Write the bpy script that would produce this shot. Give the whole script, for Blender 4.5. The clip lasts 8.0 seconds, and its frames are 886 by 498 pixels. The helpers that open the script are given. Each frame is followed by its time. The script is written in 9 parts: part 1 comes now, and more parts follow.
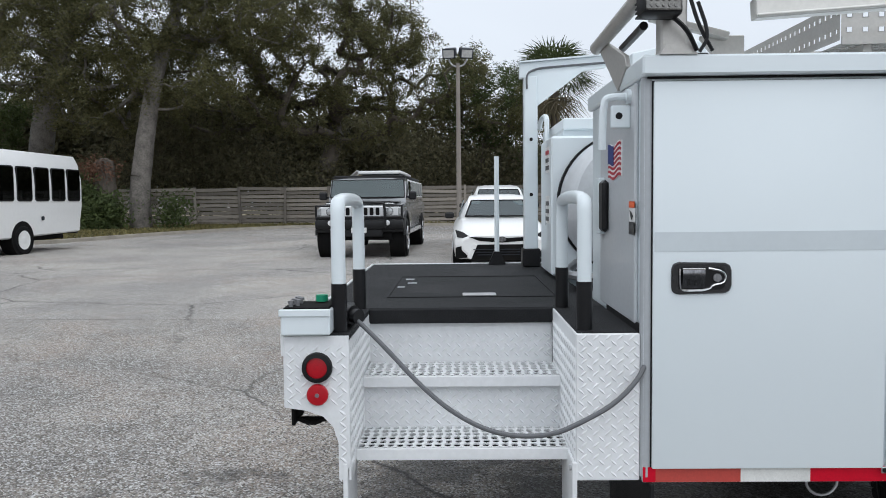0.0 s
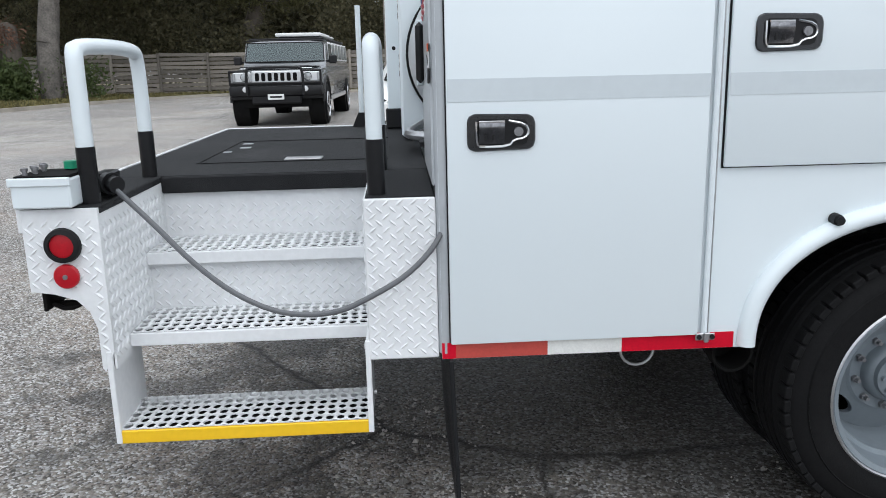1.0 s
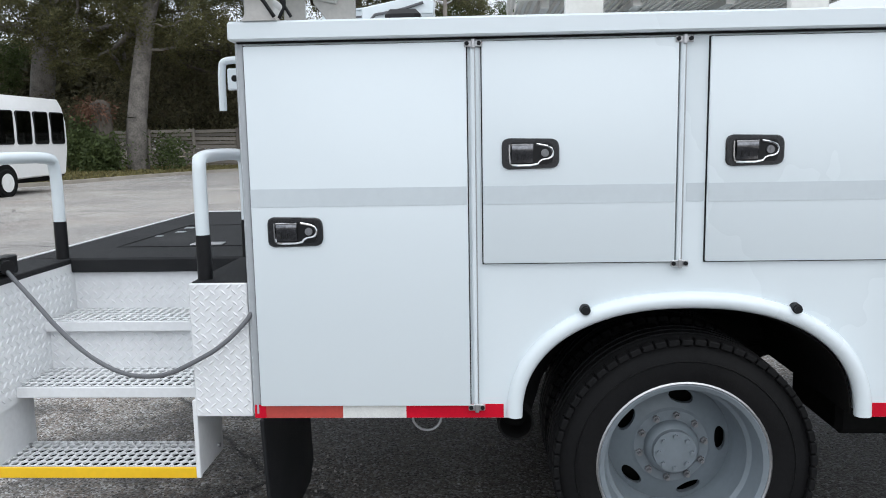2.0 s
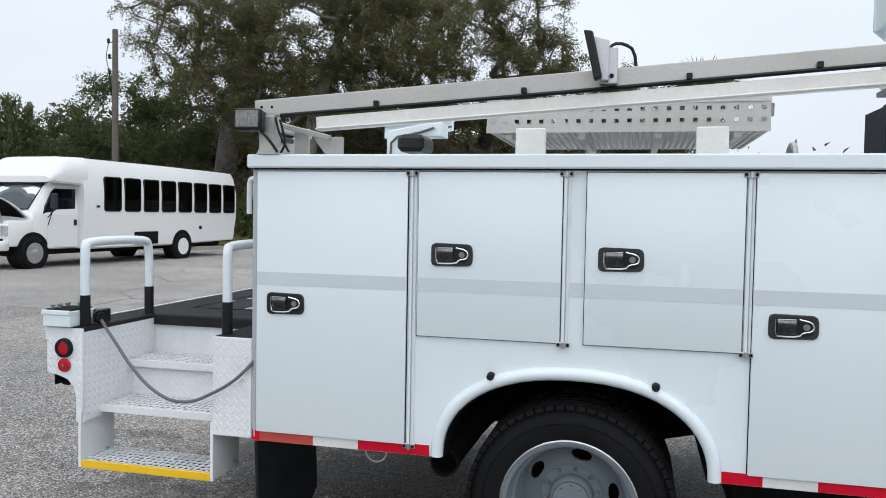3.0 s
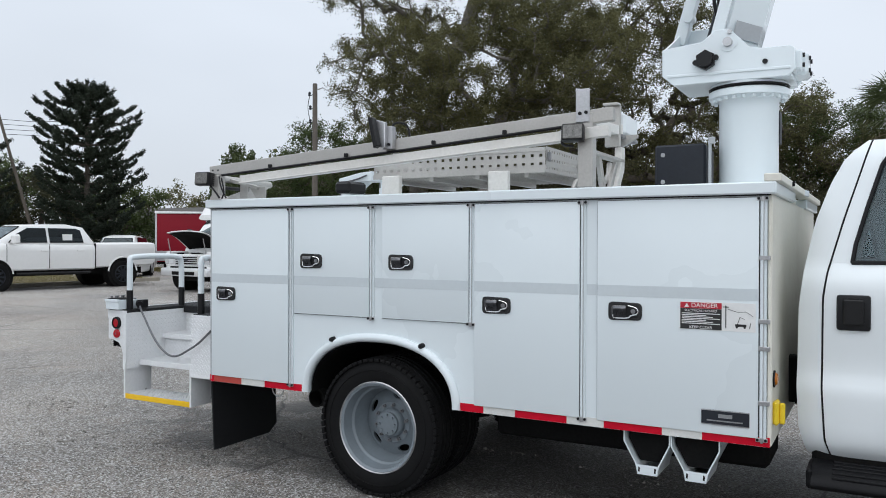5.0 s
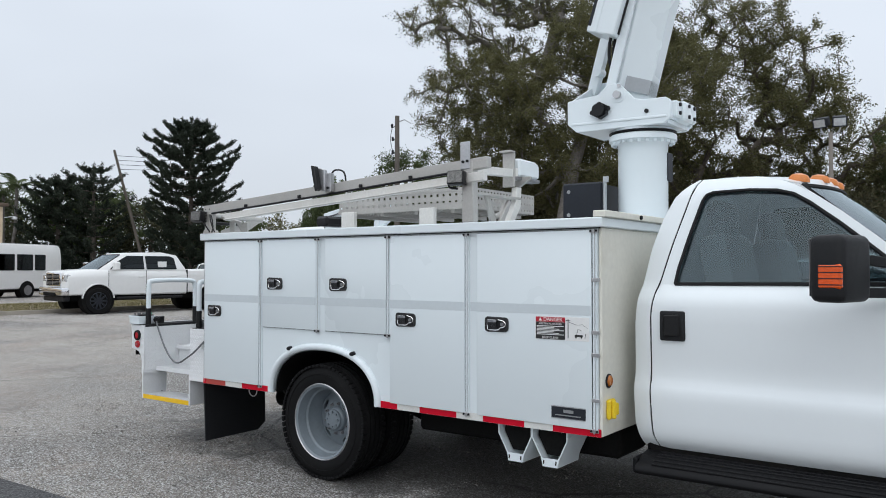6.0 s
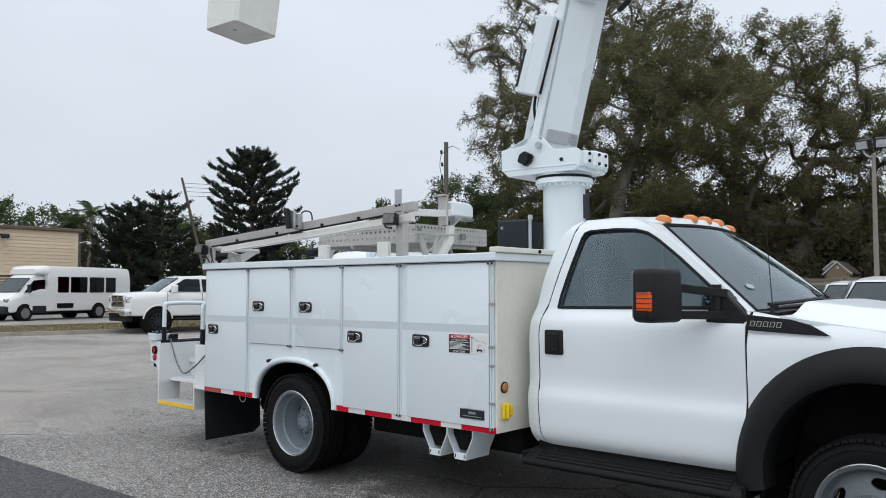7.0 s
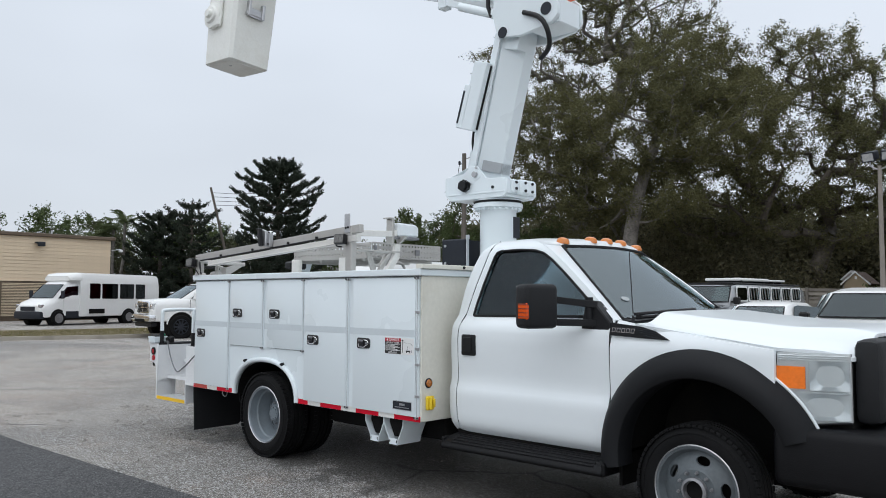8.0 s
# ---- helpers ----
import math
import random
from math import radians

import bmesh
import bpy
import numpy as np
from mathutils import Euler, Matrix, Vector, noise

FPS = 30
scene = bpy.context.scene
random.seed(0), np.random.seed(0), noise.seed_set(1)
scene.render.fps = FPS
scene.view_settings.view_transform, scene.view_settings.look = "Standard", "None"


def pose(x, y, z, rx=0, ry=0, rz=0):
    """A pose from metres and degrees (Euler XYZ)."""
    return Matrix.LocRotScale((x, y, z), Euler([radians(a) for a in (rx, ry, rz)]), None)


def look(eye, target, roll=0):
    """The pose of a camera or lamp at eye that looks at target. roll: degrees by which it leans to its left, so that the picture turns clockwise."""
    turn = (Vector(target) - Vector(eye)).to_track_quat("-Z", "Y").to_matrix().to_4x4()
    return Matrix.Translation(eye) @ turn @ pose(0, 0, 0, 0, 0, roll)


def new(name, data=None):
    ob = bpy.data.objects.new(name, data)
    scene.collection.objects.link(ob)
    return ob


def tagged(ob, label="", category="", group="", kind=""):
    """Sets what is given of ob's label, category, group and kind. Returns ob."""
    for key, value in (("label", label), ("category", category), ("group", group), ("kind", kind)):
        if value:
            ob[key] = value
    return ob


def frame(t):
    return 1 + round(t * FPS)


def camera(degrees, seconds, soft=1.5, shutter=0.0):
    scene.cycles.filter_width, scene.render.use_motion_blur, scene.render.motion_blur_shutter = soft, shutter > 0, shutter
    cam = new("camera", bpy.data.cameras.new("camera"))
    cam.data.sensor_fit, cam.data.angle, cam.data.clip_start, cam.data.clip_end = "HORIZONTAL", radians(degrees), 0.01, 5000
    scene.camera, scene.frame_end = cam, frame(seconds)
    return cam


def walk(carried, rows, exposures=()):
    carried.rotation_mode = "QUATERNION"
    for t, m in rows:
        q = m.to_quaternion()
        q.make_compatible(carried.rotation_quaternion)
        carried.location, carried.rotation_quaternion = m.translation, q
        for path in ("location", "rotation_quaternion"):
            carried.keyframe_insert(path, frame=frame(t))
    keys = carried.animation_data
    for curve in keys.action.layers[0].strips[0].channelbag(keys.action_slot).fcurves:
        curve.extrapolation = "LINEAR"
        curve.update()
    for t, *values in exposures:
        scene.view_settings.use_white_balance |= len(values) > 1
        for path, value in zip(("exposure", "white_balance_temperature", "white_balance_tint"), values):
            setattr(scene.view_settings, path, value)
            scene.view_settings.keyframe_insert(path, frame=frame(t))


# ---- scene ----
cam = camera(58.8, 8.0, 0.95)
PATH = [
    (0, (0.016, -0.029, 1.335), (-0.017, 1.967, 1.211), -0.6),
    (0.2, (0.074, 0.047, 1.315), (0.075, 2.031, 1.061), -0.9),
    (0.5, (0.157, 0.167, 1.294), (0.219, 2.131, 0.923), -1.1),
    (1, (0.437, 0.24, 1.276), (0.541, 2.185, 0.819), -1.3),
    (1.5, (0.858, 0.144, 1.325), (0.9, 2.1, 0.911), -1.3),
    (2, (1.21, -0.152, 1.379), (1.124, 1.827, 1.101), -1.0),
    (2.2, (1.339, -0.295, 1.423), (1.192, 1.689, 1.218), -0.4),
    (3.3, (2.358, -0.929, 1.485), (1.766, 0.98, 1.411), 1.1),
    (3.5, (2.569, -0.992, 1.463), (1.915, 0.897, 1.396), 1.1),
    (4, (3.132, -1.163, 1.467), (2.345, 0.675, 1.414), 1.0),
    (4.5, (3.717, -1.379, 1.445), (2.817, 0.407, 1.403), 0.7),
    (4.7, (3.958, -1.471, 1.444), (3.029, 0.3, 1.411), 0.5),
    (5.8, (5.397, -1.736, 1.427), (4.262, -0.09, 1.471), -0.1),
    (6, (5.706, -1.737, 1.44), (4.52, -0.128, 1.49), -0.0),
    (6.5, (6.374, -1.82, 1.442), (5.114, -0.269, 1.524), -0.0),
    (7, (6.99, -1.932, 1.468), (5.676, -0.427, 1.573), 0.0),
    (7.5, (7.608, -2.048, 1.476), (6.256, -0.579, 1.588), 0.1),
    (8, (8.161, -2.141, 1.491), (6.79, -0.691, 1.615), 0.3),
]
walk(cam, [(t, look(eye, target, roll)) for t, eye, target, roll in PATH],
     [(0.0, -0.22, 6080, 8), (0.6, -0.06, 6080, 8), (1.5, 0.06, 6080, 8), (2.2, 0.0, 6080, 8), (3.5, -0.17, 6080, 8), (6.0, -0.31, 6080, 8), (8.0, -0.34, 6080, 8)])

# ---- world and light ----
def overcast_world():
    w = bpy.data.worlds.new("overcast_sky")
    w.use_nodes = True
    nt = w.node_tree
    nt.nodes.clear()
    n = nt.nodes.new
    out, bg = n("ShaderNodeOutputWorld"), n("ShaderNodeBackground")
    sky = n("ShaderNodeTexSky")
    sky.sky_type, sky.sun_disc = "NISHITA", False
    sky.sun_elevation, sky.sun_rotation = radians(48), radians(150)
    sky.air_density, sky.dust_density = 1.0, 4.0
    co, sep = n("ShaderNodeTexCoord"), n("ShaderNodeSeparateXYZ")
    nt.links.new(co.outputs["Generated"], sep.inputs[0])
    ramp = n("ShaderNodeValToRGB")          # cloud deck: three times brighter overhead than low down
    e = ramp.color_ramp.elements
    e[0].position, e[0].color = 0.0, (0.39, 0.405, 0.43, 1)
    e[1].position, e[1].color = 1.0, (1.0, 1.0, 1.0, 1)
    for p, c in ((0.03, (0.49, 0.500, 0.518, 1)), (0.16, (0.515, 0.527, 0.550, 1)), (0.40, (0.57, 0.586, 0.616, 1))):
        x = e.new(p)
        x.color = c
    nt.links.new(sep.outputs[2], ramp.inputs[0])
    cloud = n("ShaderNodeTexNoise")
    cloud.inputs["Scale"].default_value, cloud.inputs["Detail"].default_value = 1.6, 3.0
    stretch = n("ShaderNodeMapping")
    stretch.inputs["Scale"].default_value = (1, 1, 2.6)
    nt.links.new(co.outputs["Generated"], stretch.inputs[0])
    nt.links.new(stretch.outputs[0], cloud.inputs["Vector"])
    lift = n("ShaderNodeMapRange")
    lift.inputs["From Min"].default_value, lift.inputs["From Max"].default_value = 0.3, 0.7
    lift.inputs["To Min"].default_value, lift.inputs["To Max"].default_value = 0.93, 1.07
    nt.links.new(cloud.outputs["Fac"], lift.inputs["Value"])
    mul = n("ShaderNodeVectorMath")
    mul.operation = "SCALE"
    nt.links.new(ramp.outputs[0], mul.inputs[0])
    nt.links.new(lift.outputs[0], mul.inputs["Scale"])
    big = n("ShaderNodeVectorMath")
    big.operation = "SCALE"
    big.inputs["Scale"].default_value = 1.9
    nt.links.new(mul.outputs[0], big.inputs[0])
    dim = n("ShaderNodeVectorMath")
    dim.operation = "SCALE"
    dim.inputs["Scale"].default_value = 0.10
    nt.links.new(sky.outputs[0], dim.inputs[0])
    mix = n("ShaderNodeMix")
    mix.data_type = "RGBA"
    mix.inputs["Factor"].default_value = 0.10
    nt.links.new(big.outputs[0], mix.inputs["A"])
    nt.links.new(dim.outputs[0], mix.inputs["B"])
    nt.links.new(mix.outputs["Result"], bg.inputs["Color"])
    bg.inputs["Strength"].default_value = 1.0
    nt.links.new(bg.outputs[0], out.inputs[0])
    scene.world = w


overcast_world()
sun = new("sun", bpy.data.lights.new("sun", "SUN"))
sun.data.energy, sun.data.angle, sun.data.color = 0.8, radians(85), (1.0, 0.975, 0.95)
sun.matrix_basis = look((4, -14, 18), (2, 2, 0))


# ---- materials ----
def shader(name):
    m = bpy.data.materials.new(name)
    m.use_nodes = True
    nt = m.node_tree
    return m, nt, nt.nodes["Principled BSDF"]


def paint(name, color, rough=0.5, metal=0.0, coat=0.0, vary=0.12, scale=3.0, fine=60.0, bump=0.0, bump_scale=80.0, spec=0.5, island=0.0, rand=0.0, grime=None, grime_amount=0.0):
    """A surface with a base colour that wanders at two scales, roughness that follows it and an optional fine relief."""
    m, nt, b = shader(name)
    n = nt.nodes.new
    co = n("ShaderNodeTexCoord")
    a, c = n("ShaderNodeTexNoise"), n("ShaderNodeTexNoise")
    for t, s in ((a, scale), (c, fine)):
        t.inputs["Scale"].default_value, t.inputs["Detail"].default_value = s, 5.0
        nt.links.new(co.outputs["Object"], t.inputs["Vector"])
    add = n("ShaderNodeMath")
    add.operation = "ADD"
    nt.links.new(a.outputs["Fac"], add.inputs[0])
    nt.links.new(c.outputs["Fac"], add.inputs[1])
    rng = n("ShaderNodeMapRange")
    rng.inputs["From Min"].default_value, rng.inputs["From Max"].default_value = 0.65, 1.35
    rng.inputs["To Min"].default_value, rng.inputs["To Max"].default_value = 1 - vary, 1 + vary
    nt.links.new(add.outputs[0], rng.inputs["Value"])
    value = rng.outputs[0]
    for amount, node, socket in ((island, "ShaderNodeNewGeometry", "Random Per Island"), (rand, "ShaderNodeObjectInfo", "Random")):
        if amount:
            r, mr, mm = n(node), n("ShaderNodeMapRange"), n("ShaderNodeMath")
            mr.inputs["To Min"].default_value, mr.inputs["To Max"].default_value = 1 - amount, 1 + amount
            nt.links.new(r.outputs[socket], mr.inputs["Value"])
            mm.operation = "MULTIPLY"
            nt.links.new(value, mm.inputs[0])
            nt.links.new(mr.outputs[0], mm.inputs[1])
            value = mm.outputs[0]
    sc = n("ShaderNodeVectorMath")
    sc.operation = "SCALE"
    sc.inputs[0].default_value = color
    nt.links.new(value, sc.inputs["Scale"])
    col = sc.outputs[0]
    if grime:
        g, gr, mx = n("ShaderNodeTexNoise"), n("ShaderNodeMapRange"), n("ShaderNodeMix")
        g.inputs["Scale"].default_value, g.inputs["Detail"].default_value, g.inputs["Roughness"].default_value = 2.3, 8.0, 0.65
        nt.links.new(co.outputs["Object"], g.inputs["Vector"])
        gr.inputs["From Min"].default_value, gr.inputs["From Max"].default_value = 0.50, 0.72
        gr.inputs["To Max"].default_value = grime_amount
        nt.links.new(g.outputs["Fac"], gr.inputs["Value"])
        mx.data_type = "RGBA"
        nt.links.new(gr.outputs[0], mx.inputs["Factor"])
        nt.links.new(col, mx.inputs["A"])
        mx.inputs["B"].default_value = (*grime, 1)
        col = mx.outputs["Result"]
    nt.links.new(col, b.inputs["Base Color"])
    rr = n("ShaderNodeMapRange")
    rr.inputs["From Min"].default_value, rr.inputs["From Max"].default_value = 0.3, 0.7
    rr.inputs["To Min"].default_value, rr.inputs["To Max"].default_value = max(rough - (0.012 if coat else 0.06), 0.02), min(rough + (0.012 if coat else 0.06), 1)
    nt.links.new(a.outputs["Fac"], rr.inputs["Value"])
    nt.links.new(rr.outputs[0], b.inputs["Roughness"])
    b.inputs["Metallic"].default_value = metal
    b.inputs["Coat Weight"].default_value, b.inputs["Coat Roughness"].default_value = coat, 0.06
    b.inputs["Specular IOR Level"].default_value = spec
    if bump:
        t, bp = n("ShaderNodeTexNoise"), n("ShaderNodeBump")
        t.inputs["Scale"].default_value, t.inputs["Detail"].default_value = bump_scale, 4.0
        nt.links.new(co.outputs["Object"], t.inputs["Vector"])
        bp.inputs["Strength"].default_value, bp.inputs["Distance"].default_value = bump, 0.01
        nt.links.new(t.outputs["Fac"], bp.inputs["Height"])
        nt.links.new(bp.outputs[0], b.inputs["Normal"])
    return m


def glass(name, tint, ior=1.52):
    m = bpy.data.materials.new(name)
    m.use_nodes = True
    nt = m.node_tree
    nt.nodes.clear()
    n = nt.nodes.new
    out, mix, tr, gl, fr = n("ShaderNodeOutputMaterial"), n("ShaderNodeMixShader"), n("ShaderNodeBsdfTransparent"), n("ShaderNodeBsdfGlossy"), n("ShaderNodeFresnel")
    tr.inputs[0].default_value = (*tint, 1)
    gl.inputs["Roughness"].default_value = 0.015
    gl.inputs["Color"].default_value = (0.84, 0.94, 0.98, 1)
    fr.inputs["IOR"].default_value = ior
    nt.links.new(fr.outputs[0], mix.inputs[0])
    nt.links.new(tr.outputs[0], mix.inputs[1])
    nt.links.new(gl.outputs[0], mix.inputs[2])
    nt.links.new(mix.outputs[0], out.inputs[0])
    return m


def asphalt(name, light, dark, patch, wet_shade):
    """Old bleached asphalt: exposed aggregate, broad pale and dark areas, hairline cracks, oil and damp stains with
    painted shade.
    """
    m, nt, b = shader(name)
    n, L = nt.nodes.new, nt.links.new
    co = n("ShaderNodeTexCoord")

    def noise_tex(scale, detail, rough=0.6, dist=0.0):
        t = n("ShaderNodeTexNoise")
        t.inputs["Scale"].default_value, t.inputs["Detail"].default_value = scale, detail
        t.inputs["Roughness"].default_value, t.inputs["Distortion"].default_value = rough, dist
        L(co.outputs["Object"], t.inputs["Vector"])
        return t

    def rng(sock, a, c, lo, hi):
        r = n("ShaderNodeMapRange")
        r.inputs["From Min"].default_value, r.inputs["From Max"].default_value = a, c
        r.inputs["To Min"].default_value, r.inputs["To Max"].default_value = lo, hi
        L(sock, r.inputs["Value"])
        return r.outputs[0]

    def mixc(fac, a, c):
        x = n("ShaderNodeMix")
        x.data_type = "RGBA"
        L(fac, x.inputs["Factor"])
        for s, v in (("A", a), ("B", c)):
            if isinstance(v, tuple):
                x.inputs[s].default_value = (*v, 1)
            else:
                L(v, x.inputs[s])
        return x.outputs["Result"]

    broad = noise_tex(0.16, 6.0, 0.62, 0.6)
    col = mixc(rng(broad.outputs["Fac"], 0.40, 0.60, 0, 1), dark, light)
    rust = noise_tex(0.45, 5.0, 0.65, 0.8)
    col = mixc(rng(rust.outputs["Fac"], 0.50, 0.66, 0, 0.55), col, (light[0] * 0.80, light[1] * 0.66, light[2] * 0.58))
    mid = noise_tex(0.8, 8.0, 0.72)
    col = mixc(rng(mid.outputs["Fac"], 0.50, 0.68, 0, patch), col, tuple(c * 0.55 for c in dark))
    grit = noise_tex(24.0, 3.0, 0.8)
    col = mixc(rng(grit.outputs["Fac"], 0.52, 0.70, 0, 0.55), col, tuple(c * 0.5 for c in dark))
    col = mixc(rng(grit.outputs["Fac"], 0.44, 0.28, 0, 0.45), col, tuple(min(c * 1.5, 0.5) for c in light))
    stone = n("ShaderNodeTexVoronoi")
    stone.inputs["Scale"].default_value = 110.0
    L(co.outputs["Object"], stone.inputs["Vector"])
    hue = n("ShaderNodeSeparateColor")
    L(stone.outputs["Color"], hue.inputs[0])
    speck = mixc(rng(hue.outputs[0], 0.45, 0.95, 0, 0.85), col, tuple(min(c * 2.2, 0.6) for c in light))
    speck = mixc(rng(hue.outputs[1], 0.50, 0.95, 0, 0.85), speck, tuple(c * 0.22 for c in dark))
    crack = n("ShaderNodeTexVoronoi")
    crack.feature = "DISTANCE_TO_EDGE"
    crack.inputs["Scale"].default_value = 0.33
    warp, addv = noise_tex(1.1, 5.0), n("ShaderNodeMix")
    addv.data_type = "RGBA"
    addv.inputs["Factor"].default_value = 0.28
    L(co.outputs["Object"], addv.inputs["A"])
    L(warp.outputs["Color"], addv.inputs["B"])
    L(addv.outputs["Result"], crack.inputs["Vector"])
    gate = noise_tex(0.25, 2.0)
    thin = n("ShaderNodeMath")
    thin.operation = "MULTIPLY"
    L(rng(crack.outputs["Distance"], 0.0, 0.006, 1, 0), thin.inputs[0])
    L(rng(gate.outputs["Fac"], 0.42, 0.52, 0, 0.9), thin.inputs[1])
    speck = mixc(thin.outputs[0], speck, (0.025, 0.024, 0.023))
    # damp and oil under the parked lorry, widened to paint its shade too
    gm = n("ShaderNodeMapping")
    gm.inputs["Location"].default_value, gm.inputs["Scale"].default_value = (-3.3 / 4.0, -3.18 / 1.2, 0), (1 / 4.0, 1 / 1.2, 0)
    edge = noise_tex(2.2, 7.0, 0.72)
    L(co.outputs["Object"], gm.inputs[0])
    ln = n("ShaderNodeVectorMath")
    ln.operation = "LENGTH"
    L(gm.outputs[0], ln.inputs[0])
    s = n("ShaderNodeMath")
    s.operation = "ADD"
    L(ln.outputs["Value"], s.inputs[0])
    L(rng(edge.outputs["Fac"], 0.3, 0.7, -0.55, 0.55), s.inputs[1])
    stain_shade = rng(s.outputs[0], 0.85, 1.12, wet_shade, 0)
    wet_shade_col = n("ShaderNodeVectorMath")
    wet_shade_col.operation = "SCALE"
    wet_shade_col.inputs["Scale"].default_value = 0.36
    L(speck, wet_shade_col.inputs[0])
    speck = mixc(stain_shade, speck, wet_shade_col.outputs[0])
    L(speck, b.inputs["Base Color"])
    L(rng(stain_shade, 0, 1, 0.88, 0.55), b.inputs["Roughness"])
    b.inputs["Specular IOR Level"].default_value = 0.35
    bp, bp2 = n("ShaderNodeBump"), n("ShaderNodeBump")
    bp.inputs["Strength"].default_value, bp.inputs["Distance"].default_value = 0.55, 0.006
    L(stone.outputs["Distance"], bp.inputs["Height"])
    bp.invert = True
    bp2.inputs["Strength"].default_value, bp2.inputs["Distance"].default_value = 0.5, 0.02
    L(mid.outputs["Fac"], bp2.inputs["Height"])
    L(bp.outputs[0], bp2.inputs["Normal"])
    L(bp2.outputs[0], b.inputs["Normal"])
    return m


def leaf_mat(name, color, trans=0.25, vary=0.3):
    m, nt, b = shader(name)
    n = nt.nodes.new
    geo, ramp = n("ShaderNodeNewGeometry"), n("ShaderNodeValToRGB")
    e = ramp.color_ramp.elements
    e[0].color = (*[c * (1 - vary) for c in color], 1)
    e[1].color = (color[0] * (1 + vary * 1.3), color[1] * (1 + vary), color[2] * (1 + vary * 0.6), 1)
    nt.links.new(geo.outputs["Random Per Island"], ramp.inputs[0])
    co, big, mx = n("ShaderNodeTexCoord"), n("ShaderNodeTexNoise"), n("ShaderNodeMix")
    big.inputs["Scale"].default_value = 0.35
    nt.links.new(co.outputs["Object"], big.inputs["Vector"])
    mr = n("ShaderNodeMapRange")
    mr.inputs["From Min"].default_value, mr.inputs["From Max"].default_value, mr.inputs["To Max"].default_value = 0.45, 0.65, 0.55
    nt.links.new(big.outputs["Fac"], mr.inputs["Value"])
    mx.data_type = "RGBA"
    nt.links.new(mr.outputs[0], mx.inputs["Factor"])
    nt.links.new(ramp.outputs[0], mx.inputs["A"])
    mx.inputs["B"].default_value = (color[0] * 1.16, color[1] * 1.07, color[2] * 0.90, 1)
    nt.links.new(mx.outputs["Result"], b.inputs["Base Color"])
    b.inputs["Roughness"].default_value = 0.65
    b.inputs["Specular IOR Level"].default_value = 0.25
    if trans:
        t, ms, out = n("ShaderNodeBsdfTranslucent"), n("ShaderNodeMixShader"), nt.nodes["Material Output"]
        nt.links.new(mx.outputs["Result"], t.inputs[0])
        ms.inputs[0].default_value = trans
        nt.links.new(b.outputs[0], ms.inputs[1])
        nt.links.new(t.outputs[0], ms.inputs[2])
        nt.links.new(ms.outputs[0], out.inputs[0])
    return m


WHITE = paint("white_enamel", (0.755, 0.815, 0.842), 0.28, coat=0.35, vary=0.003, scale=0.7, fine=9)
WHITE_CAB = paint("white_cab_paint", (0.775, 0.815, 0.835), 0.30, coat=0.25, vary=0.006, scale=0.8, fine=20)
WHITE_OLD = paint("aged_white_paint", (0.76, 0.74, 0.66), 0.4, vary=0.06, scale=2.0, fine=30, grime=(0.5, 0.45, 0.34), grime_amount=0.35)
WHITE_PLATE = paint("white_tread_plate_paint", (0.78, 0.79, 0.80), 0.38, vary=0.06, scale=5, fine=60, grime=(0.45, 0.45, 0.45), grime_amount=0.25)
GREY_DECAL = paint("ghost_stripe", (0.595, 0.645, 0.672), 0.33, vary=0.03, scale=2, fine=40)
SEAM = paint("dark_seam_rubber", (0.014, 0.014, 0.015), 0.7, vary=0.2, spec=0.2)
RUBBER = paint("tyre_rubber", (0.007, 0.007, 0.0075), 0.72, vary=0.3, scale=6, fine=90, bump=0.15, bump_scale=200, spec=0.14, grime=(0.022, 0.021, 0.02), grime_amount=0.3)
PLASTIC = paint("black_textured_plastic", (0.010, 0.0105, 0.012), 0.55, vary=0.15, bump=0.25, bump_scale=350, spec=0.28)
STEP_PLASTIC = paint("black_step_plastic", (0.005, 0.005, 0.006), 0.5, vary=0.15, bump=0.2, bump_scale=300, spec=0.2)
FLARE = paint("worn_black_flare_plastic", (0.0075, 0.008, 0.0095), 0.62, vary=0.12, scale=2, fine=40, bump=0.1, bump_scale=350, spec=0.25)
BEZEL_BLACK = paint("glossy_black_chrome", (0.030, 0.031, 0.034), 0.14, metal=0.4, coat=0.5, vary=0.15, scale=30, fine=120)
PADDLE = paint("smoked_chrome", (0.20, 0.20, 0.21), 0.13, metal=1.0, vary=0.35, scale=45, fine=160)
BLACK = paint("black_paint", (0.009, 0.009, 0.010), 0.38, vary=0.2, spec=0.3)
DECK = paint("black_non_skid_coating", (0.013, 0.0135, 0.015), 0.72, vary=0.25, scale=3, fine=150, bump=0.5, bump_scale=500, spec=0.25, grime=(0.05, 0.05, 0.05), grime_amount=0.35)
# black of underbody parts; also paints shade in arches, pockets and pans
SHADOW = paint("underbody_shade_black", (0.006, 0.006, 0.006), 0.85, vary=0.4, scale=8, fine=60, spec=0.15, grime=(0.02, 0.017, 0.014), grime_amount=0.6)
CHROME = paint("polished_steel", (0.52, 0.52, 0.53), 0.12, metal=1.0, vary=0.08, scale=20, fine=120)
STEEL = paint("zinc_steel", (0.50, 0.50, 0.51), 0.36, metal=0.9, vary=0.15, scale=12, fine=150)
RAIL_WHITE = paint("pale_aluminium", (0.74, 0.725, 0.69), 0.4, metal=0.2, vary=0.08, scale=3, fine=60, grime=(0.5, 0.46, 0.40), grime_amount=0.3)
REAR_GREY = paint("pale_grey_enamel", (0.56, 0.58, 0.60), 0.34, coat=0.25, vary=0.06)
